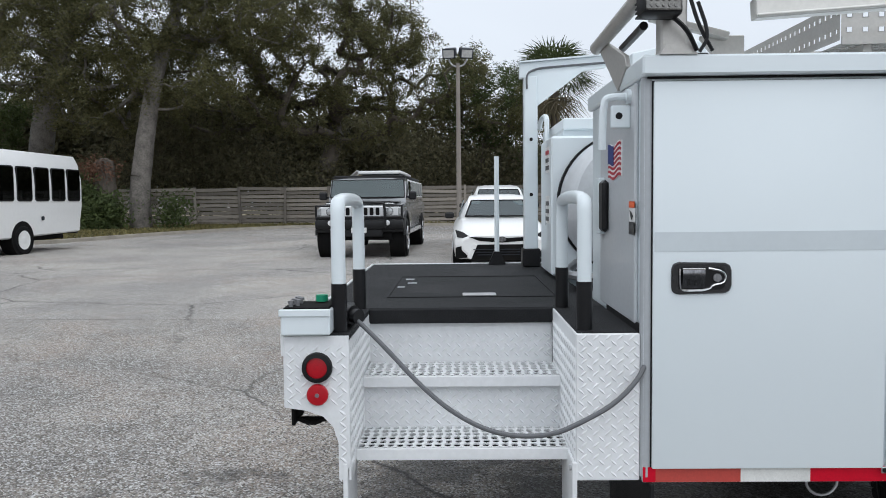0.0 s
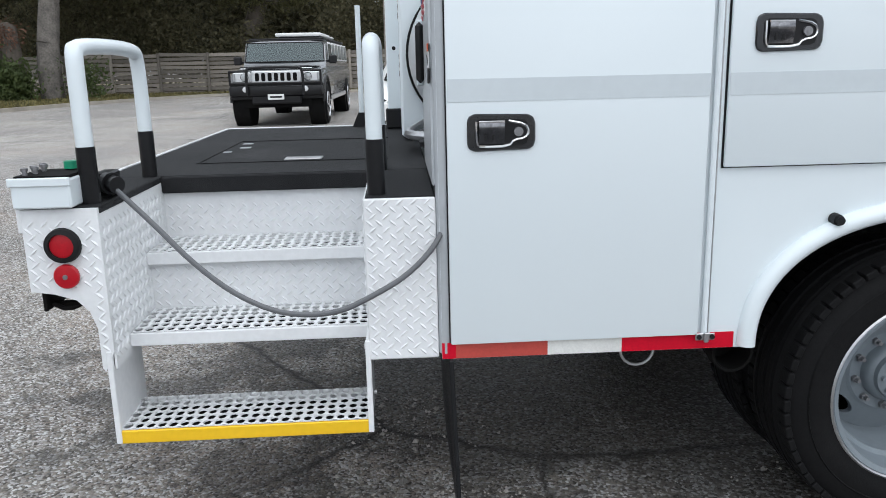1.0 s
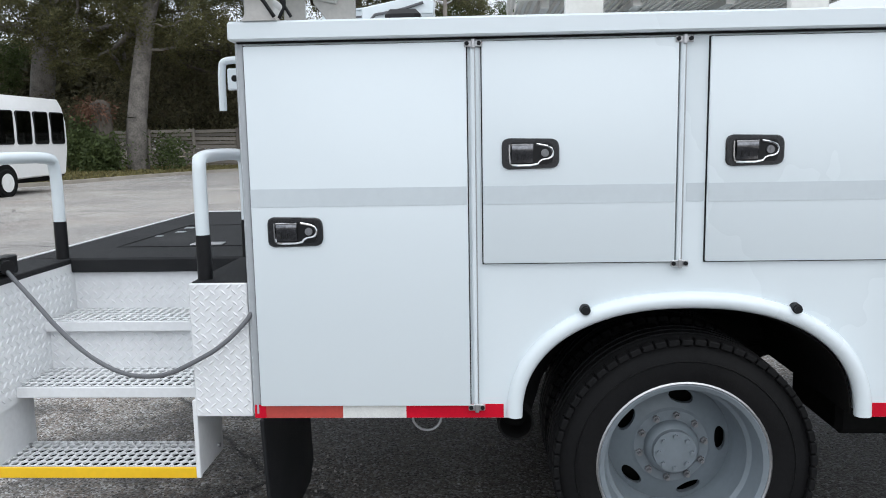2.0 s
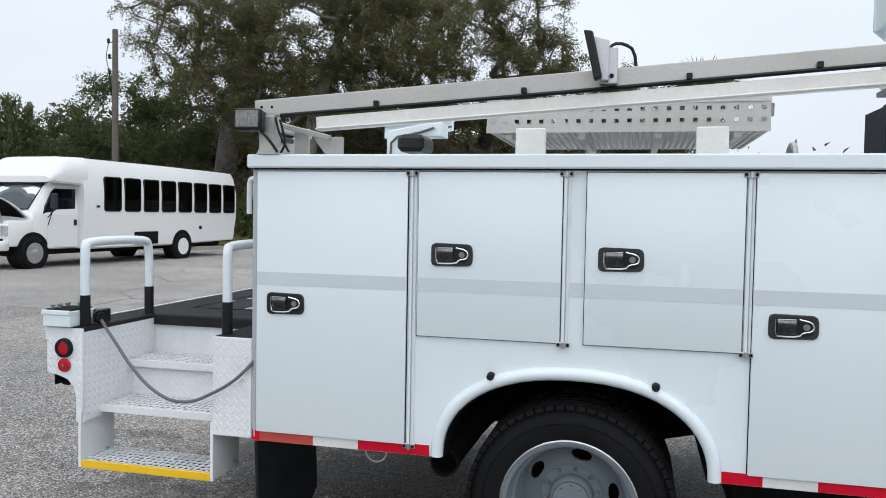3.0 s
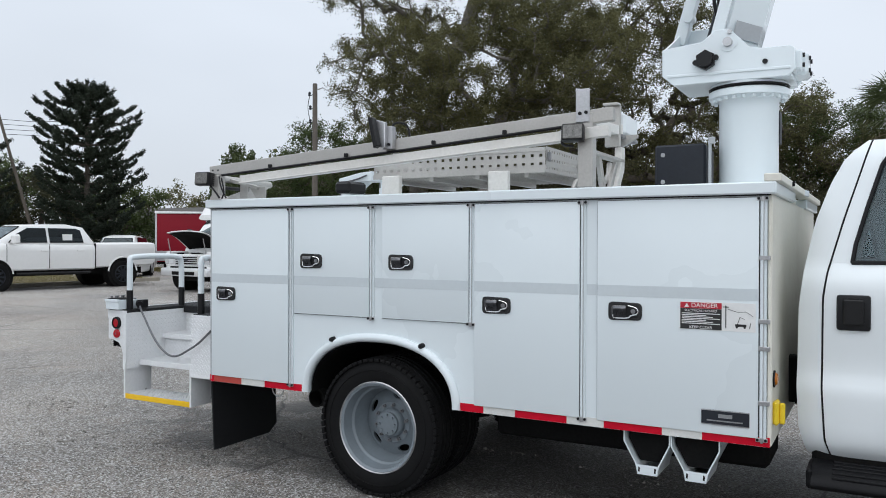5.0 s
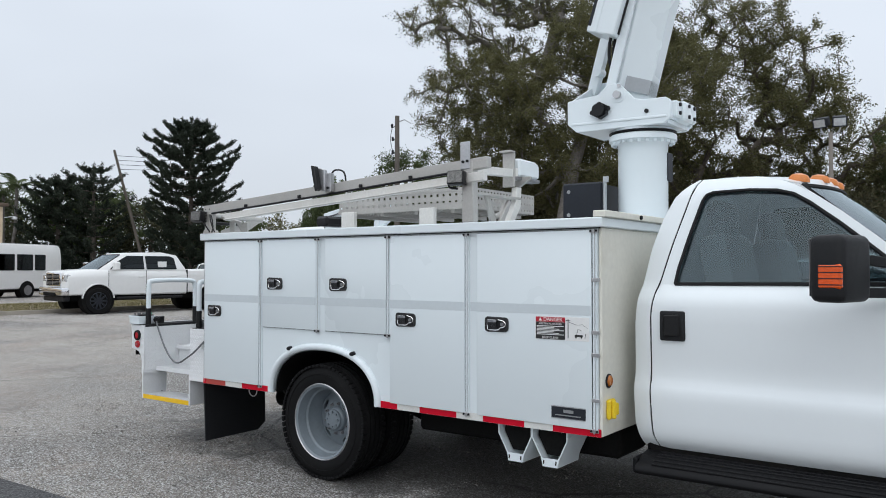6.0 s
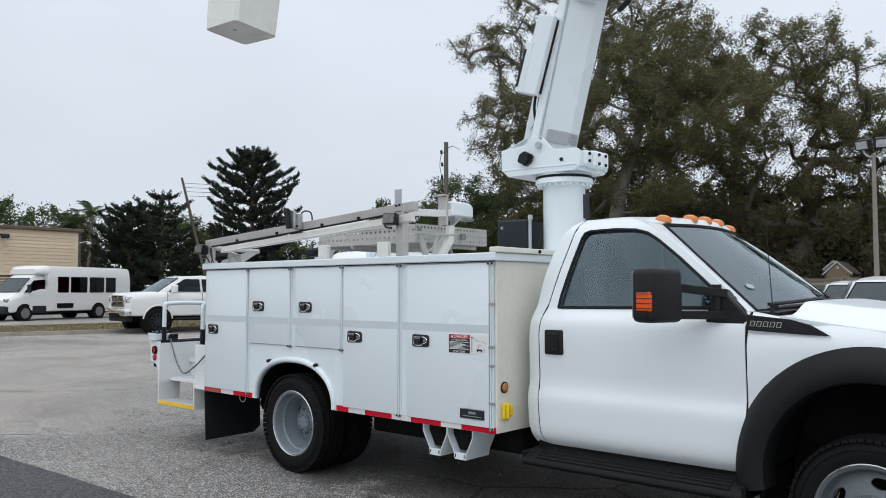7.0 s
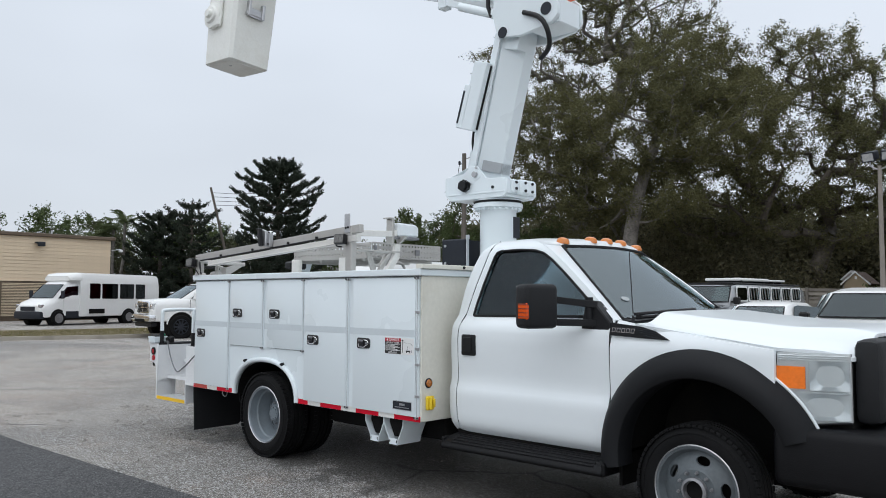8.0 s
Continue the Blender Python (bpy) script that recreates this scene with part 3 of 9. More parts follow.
def loose_stones():
    """Crumbled aggregate lying in ragged drifts round the parked truck."""
    rs = np.random.RandomState(12)
    shape = np.array([(1, 0, 0), (-0.9, 0.1, 0), (0.1, 1, 0), (0, -1, 0.1), (0, 0.1, 0.8), (0.1, 0, -0.5)])
    tri = np.array([(0, 2, 4), (2, 1, 4), (1, 3, 4), (3, 0, 4), (2, 0, 5), (1, 2, 5), (3, 1, 5), (0, 3, 5)])
    verts, faces = [], []
    k = 0
    while k < 5200:
        x, y = rs.uniform(-2.5, 4.2), rs.uniform(0.9, 3.4)
        if noise.noise((x * 1.1, y * 1.6, 4)) + 0.5 * noise.noise((x * 4, y * 4, 9)) < rs.uniform(0.12, 0.55):
            continue
        r = 0.0035 * math.exp(rs.normal() * 0.5)
        m = rs.normal(size=(6, 3)) * 0.18 + shape
        a = rs.uniform(0, 6.28)
        rot = np.array([[math.cos(a), -math.sin(a), 0], [math.sin(a), math.cos(a), 0], [0, 0, 1]])
        verts.append(m @ rot * r + np.array([x, y, 0.4 * r + (0.006 if y < 0.85 else 0)]))
        faces.append(tri + 6 * k)
        k += 1
    me = bpy.data.meshes.new("stones")
    me.from_pydata(np.vstack(verts).tolist(), [], np.vstack(faces).tolist())
    me.materials.append(STONE)
    tagged(new("loose_stones", me), "loose grey gravel crumbs on the worn asphalt", "gravel", kind="stuff")


loose_stones()


# ---- planting ----
def leaf_cloud(points, sizes, seed, flat=0.0, droop=0.0, lie=0.0):
    """A rhombic leaf at each point, turned at random. Returns one mesh."""
    rs = np.random.RandomState(seed)
    n = len(points)
    d = rs.normal(size=(n, 3))
    d[:, 2] = d[:, 2] * (1 - flat) - droop
    d /= np.linalg.norm(d, axis=1)[:, None] + 1e-9
    e = np.cross(d, rs.normal(size=(n, 3)) * 0.8 + np.array([0, 0, lie]))
    e /= np.linalg.norm(e, axis=1)[:, None] + 1e-9
    s = np.asarray(sizes).reshape(-1, 1)
    w = s * rs.uniform(0.30, 0.55, (n, 1))
    v = np.empty((n, 4, 3))
    v[:, 0], v[:, 2] = points - d * s * 0.5, points + d * s * 0.5
    bend = np.cross(d, e) * s * 0.12
    v[:, 1], v[:, 3] = points + e * w * 0.5 + bend, points - e * w * 0.5 + bend
    me = bpy.data.meshes.new("leaves")
    me.vertices.add(4 * n)
    me.vertices.foreach_set("co", v.reshape(-1).astype(np.float32))
    me.loops.add(4 * n)
    me.loops.foreach_set("vertex_index", np.arange(4 * n, dtype=np.int32))
    me.polygons.add(n)
    me.polygons.foreach_set("loop_start", np.arange(0, 4 * n, 4, dtype=np.int32))
    me.polygons.foreach_set("loop_total", np.full(n, 4, dtype=np.int32))
    me.update(calc_edges=True)
    return me


def mesh_part(name, me, material, parent=None, label=""):
    me.materials.append(material)
    ob = new(name, me)
    if parent:
        ob.parent = parent
        if parent.parent is None:
            ob.matrix_parent_inverse = parent.matrix_basis.inverted()
    if label:
        ob["label"] = label
    return ob


def limbs_mesh(nodes, parents, radii, seg=6):
    verts, faces = [], []
    ring = [(math.cos(2 * math.pi * k / seg), math.sin(2 * math.pi * k / seg)) for k in range(seg)]
    for i, p in enumerate(parents):
        if p < 0:
            continue
        a, b = Vector(nodes[p]), Vector(nodes[i])
        d = b - a
        if d.length < 1e-4:
            continue
        q = d.to_track_quat("Z", "Y")
        o = len(verts)
        ra, rb = min(radii[p], radii[i] * 1.5), radii[i]
        for c, r in ((a, ra), (b, rb)):
            for x, y in ring:
                verts.append(tuple(c + q @ Vector((x * r, y * r, 0))))
        for k in range(seg):
            faces.append((o + k, o + (k + 1) % seg, o + seg + (k + 1) % seg, o + seg + k))
    me = bpy.data.meshes.new("limbs")
    me.from_pydata(verts, [], faces)
    me.shade_smooth()
    return me


def grow(stem, radius, targets, rs, tip=0.012, power=0.46, sag=0.0):
    """Branches from a stem to every target, each from its nearest node. Returns nodes, parents, radii, ends."""
    nodes, parents = [np.array(p, float) for p in stem], [i - 1 for i in range(len(stem))]
    order = np.argsort([min(np.linalg.norm(np.array(t) - s) for s in nodes) for t in targets])
    ends = []
    for i in order:
        t = np.array(targets[i], float)
        arr = np.array(nodes)
        low = 2 if len(nodes) > 3 else 0
        dist = np.linalg.norm(arr - t, axis=1) + 0.5 * np.maximum(arr[:, 2] - t[2], 0)
        dist[:low] += 100
        k = int(np.argmin(dist))
        a, prev = nodes[k], k
        d = t - a
        steps = max(2, int(np.linalg.norm(d) / 0.9))
        for s in range(1, steps + 1):
            f = s / steps
            p = a + d * f + rs.normal(size=3) * 0.12 * (1 - f) * np.linalg.norm(d) ** 0.5 + np.array([0, 0, sag * math.sin(math.pi * f) * np.linalg.norm(d)])
            nodes.append(p)
            parents.append(prev)
            prev = len(nodes) - 1
        ends.append(prev)
    load = np.zeros(len(nodes))
    for e in ends:
        k = e
        while k >= 0:
            load[k] += 1
            k = parents[k]
    radii = tip * np.maximum(load, 1) ** power
    for i in range(len(stem)):
        radii[i] = max(radii[i], radius * (1 - 0.45 * i / max(len(stem) - 1, 1)))
    return nodes, parents, radii, ends


def broadleaf(name, label, stem, radius, blobs, clumps, per, leaf, seed, leaf_material, bark, spread=0.55, tip=0.016):
    """A tree: stem points, crown lobes (centre, radii), leaf clumps at the ends of its branches."""
    rs = np.random.RandomState(seed)
    vol = np.array([r[0] * r[1] * r[2] for _, r in blobs]) ** 0.8
    pick = rs.choice(len(blobs), clumps, p=vol / vol.sum())
    targets = []
    for k in pick:
        c, r = blobs[k]
        d = rs.normal(size=3)
        d /= np.linalg.norm(d)
        targets.append(np.array(c) + d * np.array(r) * rs.uniform(0.35, 1.0) ** 0.6)
    nodes, parents, radii, ends = grow(stem, radius, targets, rs, tip)
    root = thing(name, label, "tree", (*stem[0][:2], 0))
    mesh_part("trunk", limbs_mesh(nodes, parents, radii, 7), bark, root)
    pts, size = [], []
    mid = np.mean([c for c, _ in blobs], axis=0)
    for e in ends:
        c = np.array(nodes[e])
        back = np.array(nodes[parents[e]])
        out = c - mid
        out /= np.linalg.norm(out) + 1e-6
        twigs = int(rs.randint(6, 13))
        for _ in range(twigs):
            a = c + (back - c) * rs.uniform(-0.1, 0.9)
            d = rs.normal(size=3) + out * 0.7 + np.array([0, 0, 0.15])
            d *= spread * rs.uniform(1.0, 2.1) / np.linalg.norm(d)
            m = int(per / 9 * rs.uniform(0.5, 1.5))
            f = rs.uniform(0.1, 1, (m, 1))
            sag = np.hstack([np.zeros((m, 2)), -0.3 * spread * f * f])
            pts.append(a + d * f + sag + rs.normal(size=(m, 3)) * 0.11)
            size.append(rs.uniform(0.6, 1.35, m) * leaf)
    mesh_part("crown", leaf_cloud(np.vstack(pts), np.concatenate(size), seed + 1, flat=0.3, lie=0.5), leaf_material, root)
    return root


def bend(base, top, n=6, kink=0.4, seed=0):
    rs = np.random.RandomState(seed)
    a, b = np.array(base, float), np.array(top, float)
    return [a + (b - a) * i / n + (rs.normal(size=3) * kink * math.sin(math.pi * i / n) * np.array([1, 1, 0.2])) for i in range(n + 1)]


def oaks():
    stem = [(-15.0, 37.2, -0.1), (-15.0, 37.2, 1.2), (-14.9, 37.2, 2.6), (-14.7, 37.3, 4.2), (-14.45, 37.4, 5.8), (-14.2, 37.5, 7.2), (-13.8, 37.7, 8.8), (-13.2, 37.9, 10.4)]
    broadleaf("oak_tree", "broad oak with leaning pale grey trunk behind the kerb", stem, 0.54,
              [((-15, 38, 10.5), (4.8, 4, 3.0)), ((-10, 38.5, 11), (4.2, 4, 2.8)), ((-17.5, 38.5, 6.2), (2.6, 2.6, 1.6)), ((-19, 38, 9.0), (3.8, 3.4, 3.0)), ((-13, 37.5, 7.4), (3.6, 3, 1.5)), ((-12, 38.5, 14), (4.6, 4, 2.4)), ((-20.5, 38, 12.5), (3.2, 3.4, 2.2))],
              680, 265, 0.132, 11, OAK, BARK, 0.44)
    broadleaf("oak_tree", "old spreading oak with dark crooked limbs behind the fence", bend((-8.5, 46.5, -0.1), (-7.0, 46.5, 5.0), 5, 0.25, 5), 0.66,
              [((-8, 46, 10), (6, 5, 3.4)), ((-1.6, 46, 8.3), (4.0, 4, 2.5)), ((-13.0, 46, 14.4), (4.4, 4.5, 2.8)), ((-8.8, 46, 15.2), (4.6, 4.0, 2.7)), ((-5.0, 46, 13.0), (3.0, 3.6, 2.4)), ((-4.4, 46, 10.6), (2.6, 3.5, 1.6)), ((-14, 46.5, 8.5), (5, 5, 3.5)), ((2.6, 46, 6.4), (2.6, 3, 1.5)), ((-7, 45.5, 6.2), (4.5, 3, 1.8))],
              740, 295, 0.138, 21, OAK, BARK_DARK, 0.5, 0.024)
    broadleaf("oak_tree", "tall leafy oak with pale forked limbs beyond the fence", [(-24.6, 46, -0.1), (-24.5, 46, 2.5), (-24.2, 46, 5.0), (-23.8, 46, 7.5), (-23.0, 46, 10.2), (-22.0, 46, 13.0), (-20.6, 46, 15.6), (-19.6, 46, 18.4)], 0.50,
              [((-27, 46, 13.6), (5.0, 4.4, 3.8)), ((-20.5, 46, 16.5), (5.0, 4.5, 4.2)), ((-26.5, 46, 19.5), (4.2, 4, 2.8)), ((-17.5, 46, 20.4), (4.4, 4, 3.0)), ((-29.8, 46, 20.6), (4.0, 3, 1.8)), ((-26.5, 46, 9.0), (3.6, 4, 2.4)), ((-15.0, 46, 18.0), (2.6, 3.5, 2.4)), ((-19.5, 46.5, 10.5), (4, 4, 3.2)), ((-24, 46, 22.3), (3.6, 3.6, 2.2)), ((-20.2, 46, 23), (3.2, 3.4, 1.8))],
              620, 235, 0.138, 31, OAK, BARK, 0.5, 0.036)
    broadleaf("broadleaf_tree", "green leafy tree standing behind the weathered fence", bend((1.4, 47, -0.1), (1.8, 47, 4.5), 4, 0.2, 9), 0.3,
              [((1.8, 47, 7.2), (3.2, 3, 2.7)), ((4.0, 48, 5.5), (2.8, 3, 2.5))], 170, 240, 0.125, 41, GREEN, BARK_DARK, 0.5)
    broadleaf("broadleaf_tree", "dark leafy tree behind the parked shuttle bus", bend((-26.0, 39, -0.1), (-25.5, 39, 4.5), 4, 0.2, 10), 0.3,
              [((-27.2, 39, 6.6), (3.6, 3, 2.6)), ((-24.0, 40, 5.6), (2.4, 3, 2.4)), ((-29.4, 39, 4.8), (2.4, 3, 2.6))], 200, 200, 0.16, 51, GREEN, BARK_DARK, 0.5)
    for k, (x, y, h, w) in enumerate(((-52, 30, 8.0, 4.0), (-47.5, 33, 6.5, 3.4), (-44, 37, 6.0, 3.5), (-58, 26, 7.4, 4.2), (-36, 44, 6.0, 4.5), (-54.5, 42, 7.5, 4))):
        broadleaf("broadleaf_tree", "dark green tree in the far tree line", bend((x, y, -0.1), (x + 0.3, y, h * 0.55), 4, 0.15, 60 + k), 0.22,
                  [((x, y, h * 0.66), (w, 3, h * 0.33)), ((x + 1, y, h * 0.35), (w * 0.8, 2.5, h * 0.3))], 90, 110, 0.24, 70 + k, OAK_DEEP if k % 2 else GREEN, BARK_DARK, 0.6)
    for k in range(11):
        x, y = -62 - 3 * (k % 3), -4 + 4.6 * k
        broadleaf("broadleaf_tree", "olive green tree rising behind the tan building", bend((x, y, -0.1), (x, y, 5.0), 3, 0.2, 90 + k), 0.25,
                  [((x, y, 6.3), (3.2, 3.4, 2.5))], 60, 90, 0.27, 100 + k, GREEN, BARK_DARK, 0.7)
    for k, (x, y) in enumerate(((-66, 62), (-58, 66), (-50, 64), (-43, 60))):
        broadleaf("broadleaf_tree", "hazy distant tree beyond the parking lot", bend((x, y, -0.1), (x, y, 4.5), 3, 0.2, 130 + k), 0.25,
                  [((x, y, 5.2), (4.5, 3.4, 2.6))], 60, 80, 0.3, 140 + k, OAK, BARK_DARK, 0.8)


oaks()


def undergrowth():
    """Dense shrubs and vines behind the fence."""
    rs = np.random.RandomState(5)
    pts, size = [], []
    for _ in range(900):
        x, y = rs.uniform(-34, 24), rs.uniform(43.6, 51)
        top = 3.0 + 3.6 * (0.5 + 0.5 * math.sin(x * 0.35 + 1)) * (1 if x < 1 else 0.35) + rs.uniform(-0.6, 0.6)
        c = np.array([x, y, rs.uniform(0.2, 1) * top])
        m = 120
        q = c + rs.normal(size=(m, 3)) * [0.8, 0.5, 0.6]
        # kept clear round the garden shed
        q = q[(np.abs(q[:, 0] + 5.2) > 1.15) | (q[:, 1] > 48.6)]
        pts.append(q)
        size.append(rs.uniform(0.14, 0.32, len(q)))
    ob = mesh_part("undergrowth", leaf_cloud(np.vstack(pts), np.concatenate(size), 6), VINE)
    tagged(ob, "dense dark shrubs and vines behind the fence", "shrubs", kind="stuff")
    woods = []
    for k in range(26):
        woods.append(cyl((-38 + 2.6 * k + rs.uniform(-1, 1), 52 + rs.uniform(0, 4), 0), (-38 + 2.6 * k + rs.uniform(-1.5, 1.5), 53, 4.2), 0.16, 0.1, 7))
    pts = [np.array([rs.uniform(-45, 26), rs.uniform(52, 62), 0]) for _ in range(900)]
    pts2, size = [], []
    for p in pts:
        p[2] = rs.uniform(0.3, 1) * (8.0 if p[0] < -12 else 6.8 if p[0] < -2 else 4.0)
        pts2.append(p + rs.normal(size=(70, 3)) * [1.2, 0.7, 0.8])
        size.append(rs.uniform(0.45, 0.9, 70))
    ob = mesh_part("far_woods", leaf_cloud(np.vstack(pts2), np.concatenate(size), 7), VINE)
    tagged(ob, "dark woods closing the view behind the fence", "woods", kind="stuff")
    tagged(part("woods_trunks", B(*woods), BARK_DARK), "slim dark trunks in the shaded woods", "trunks", kind="stuff")


undergrowth()


def norfolk_pine(base, height, spread, seed, label, arms=8, gap=0.40, fill=1.0):
    """Whorls of boughs, each with upswept finger-like shoots; two side leaders near the top."""
    rs = np.random.RandomState(seed)
    root = thing("norfolk_pine", label, "tree", base)
    x, y = base[:2]
    part("trunk", cyl((x, y, 0), (x, y, height), 0.24, 0.04, 10), BARK_DARK, root)
    nodes, parents, radii, pts, size = [], [], [], [], []

    def shoot(a, d, length, w, thick):
        prev = -1
        up = np.array([0, 0, 1.0])
        p = np.array(a, float)
        for s in range(5):
            nodes.append(tuple(p))
            parents.append(prev)
            radii.append(thick * (1 - s / 6))
            prev = len(nodes) - 1
            m = int(length * 30 * fill)
            q = p + np.outer(rs.uniform(0, length / 5, m), d)
            pts.append(q + rs.normal(size=(m, 3)) * w)
            size.append(rs.uniform(0.10, 0.20, m))
            p = p + d * length / 5
            d = d + up * 0.16
            d = d / np.linalg.norm(d)

    tiers = int(height / gap)
    for t in range(tiers):
        f = t / tiers
        if f < 0.05:
            continue
        z = height * f + rs.uniform(-0.12, 0.12)
        reach = spread * float(np.interp(f, [0, 0.3, 0.55, 0.75, 0.88, 1], [0.9, 1.0, 1.0, 0.90, 0.66, 0.12])) * (0.8 + 0.3 * rs.rand())
        for k in range(arms):
            a = 2 * math.pi * (k + rs.uniform(-0.25, 0.25)) / arms + t * 0.5
            r = reach * rs.uniform(0.7, 1.12)
            out = np.array([math.cos(a), math.sin(a), 0])
            side = np.array([-math.sin(a), math.cos(a), 0])
            prev = -1
            for s in range(7):
                g = s / 6
                p = np.array([x, y, z]) + out * r * g + np.array([0, 0, r * (0.10 * g + 0.20 * g ** 3) - 0.25 * (1 - f) * r * math.sin(g * 2.2) * 0.4])
                nodes.append(tuple(p))
                parents.append(prev)
                radii.append(0.04 * (1 - g) + 0.01)
                prev = len(nodes) - 1
                if s >= 2:
                    for sg in (-1, 1):
                        d = out * 0.8 + side * sg * rs.uniform(0.25, 0.9) + np.array([0, 0, rs.uniform(0.15, 0.6)])
                        shoot(p, d / np.linalg.norm(d), rs.uniform(0.35, 0.75) * min(1, 0.5 + r / 3), 0.058, 0.016)
            d = out + np.array([0, 0, 0.5])
            shoot(p, d / np.linalg.norm(d), 0.65, 0.065, 0.018)
    for dx, dy, hh in ((0, 0, height), (0.55, 0.2, height - 0.35), (-0.5, -0.3, height - 0.6)):
        shoot((x + dx, y + dy, hh - 0.9), np.array([0, 0, 1.0]), 1.1, 0.06, 0.03)
    mesh_part("limb", limbs_mesh(nodes, parents, radii, 4), BARK_DARK, root)
    mesh_part("crown", leaf_cloud(np.vstack(pts), np.concatenate(size), seed), PINE, root)
    return root


norfolk_pine((-39.4, 30.8, 0), 11.5, 2.75, 1, "dark tiered Norfolk pine with upswept branch tips", 7, 0.55)
norfolk_pine((-47.5, 28.5, 0), 8.8, 2.3, 2, "thin Norfolk pine with ragged open tiers", 5, 0.6, 0.5)
norfolk_pine((-50.5, 27.5, 0), 8.0, 2.4, 3, "small dark Norfolk pine among other trees", 6, 0.5, 0.8)


def fan_palm(base, height, seed, label, fronds=46, size=1.5):
    rs = np.random.RandomState(seed)
    root = thing("palm_tree", label, "tree", base)
    x, y, _ = base
    h = height - size * 0.9
    part("trunk", tube([(x, y, 0), (x + 0.1, y, h * 0.5), (x + 0.05, y, h)], [0.24, 0.2, 0.22], 10), BARK_DARK, root)
    for dry, name, mat_, cnt in ((False, "crown", PALM, fronds), (True, "dry_skirt", PALM_DRY, int(fronds * 0.22))):
        verts, faces = [], []
        for k in range(cnt):
            a, el = rs.uniform(0, 2 * math.pi), (rs.uniform(-0.35, 1.35) if not dry else rs.uniform(-1.5, -0.6))
            d = Vector((math.cos(a) * math.cos(el), math.sin(a) * math.cos(el), math.sin(el)))
            side = d.cross(Vector((0, 0, 1))).normalized()
            up = side.cross(d)
            c = Vector((x, y, h)) + d * size * 0.45
            for b in range(15):
                g = radians(-95 + 190 * b / 14)
                e = d * math.cos(g) + side * math.sin(g)
                L = size * rs.uniform(0.5, 0.72)
                tip = c + e * L - Vector((0, 0, 0.22 * L)) + up * rs.uniform(-0.06, 0.06)
                w = (e.cross(up)).normalized() * 0.035
                o = len(verts)
                mid = c + e * L * 0.55
                verts += [tuple(c), tuple(mid + w), tuple(tip), tuple(mid - w)]
                faces.append((o, o + 1, o + 2, o + 3))
            o = len(verts)
            w = side * 0.025
            verts += [tuple(Vector((x, y, h)) - w), tuple(Vector((x, y, h)) + w), tuple(c + w), tuple(c - w)]
            faces.append((o, o + 1, o + 2, o + 3))
        me = bpy.data.meshes.new("fronds")
        me.from_pydata(verts, [], faces)
        mesh_part(name, me, mat_, root)
    return root


fan_palm((5.0, 40.2, 0), 9.5, 1, "sabal palm with fan leaves and a dry brown skirt", 60, 2.5)


def feather_palm(base, height, seed):
    rs = np.random.RandomState(seed)
    root = thing("palm_tree", "tall feathery palm cluster with pale bare stems", "tree", base)
    x, y, _ = base
    verts, faces = [], []
    for s in range(3):
        tx, ty, th = x + (s - 1) * 0.9, y + (s - 1) * 0.5, height * (0.86 + 0.07 * s)
        part("trunk", tube([(x + (s - 1) * 0.3, y, 0), (tx - (s - 1) * 0.15, ty, th * 0.6), (tx, ty, th)], [0.17, 0.12, 0.11], 8), BARK, root)
        for k in range(15):
            a, el = rs.uniform(0, 2 * math.pi), rs.uniform(-0.2, 1.2)
            d = Vector((math.cos(a) * math.cos(el), math.sin(a) * math.cos(el), math.sin(el)))
            side = d.cross(Vector((0, 0, 1))).normalized()
            for b in range(16):
                g = b / 15
                c = Vector((tx, ty, th)) + d * 2.1 * g - Vector((0, 0, 0.9 * g * g))
                for sg in (-1, 1):
                    tip = c + side * sg * 0.5 * (1 - 0.4 * g) + d * 0.25 - Vector((0, 0, 0.25))
                    o = len(verts)
                    w = d * 0.04
                    verts += [tuple(c - w), tuple(c + w), tuple(tip)]
                    faces.append((o, o + 1, o + 2))
    me = bpy.data.meshes.new("fronds")
    me.from_pydata(verts, [], faces)
    mesh_part("crown", me, PALM, root)


feather_palm((-52.5, 24.6, 0), 7.2, 4)


def weeping_tree(base, height, w, seed):
    rs = np.random.RandomState(seed)
    root = thing("weeping_tree", "pale green weeping tree with hanging strands", "tree", base)
    x, y, _ = base
    part("trunk", tube([(x, y, 0), (x + 0.2, y, height * 0.5), (x, y, height * 0.95)], [0.2, 0.14, 0.03], 8), BARK_DARK, root)
    pts, size = [], []
    for k in range(260):
        a, r = rs.uniform(0, 2 * math.pi), w * rs.uniform(0, 1) ** 0.6
        top = height * (1 - 0.45 * (r / w) ** 2) * rs.uniform(0.75, 1.0)
        L = rs.uniform(1.6, 4.2)
        n = int(36 * L)
        f = rs.uniform(0, 1, (n, 1))
        pts.append(np.array([x + r * math.cos(a), y + r * math.sin(a), top]) - f * [0, 0, L] + rs.normal(size=(n, 3)) * [0.07, 0.07, 0.05])
        size.append(rs.uniform(0.12, 0.28, n))
    mesh_part("crown", leaf_cloud(np.vstack(pts), np.concatenate(size), seed, droop=1.6), WEEP, root)


weeping_tree((-33.8, 38.5, 0), 8.4, 2.3, 9)


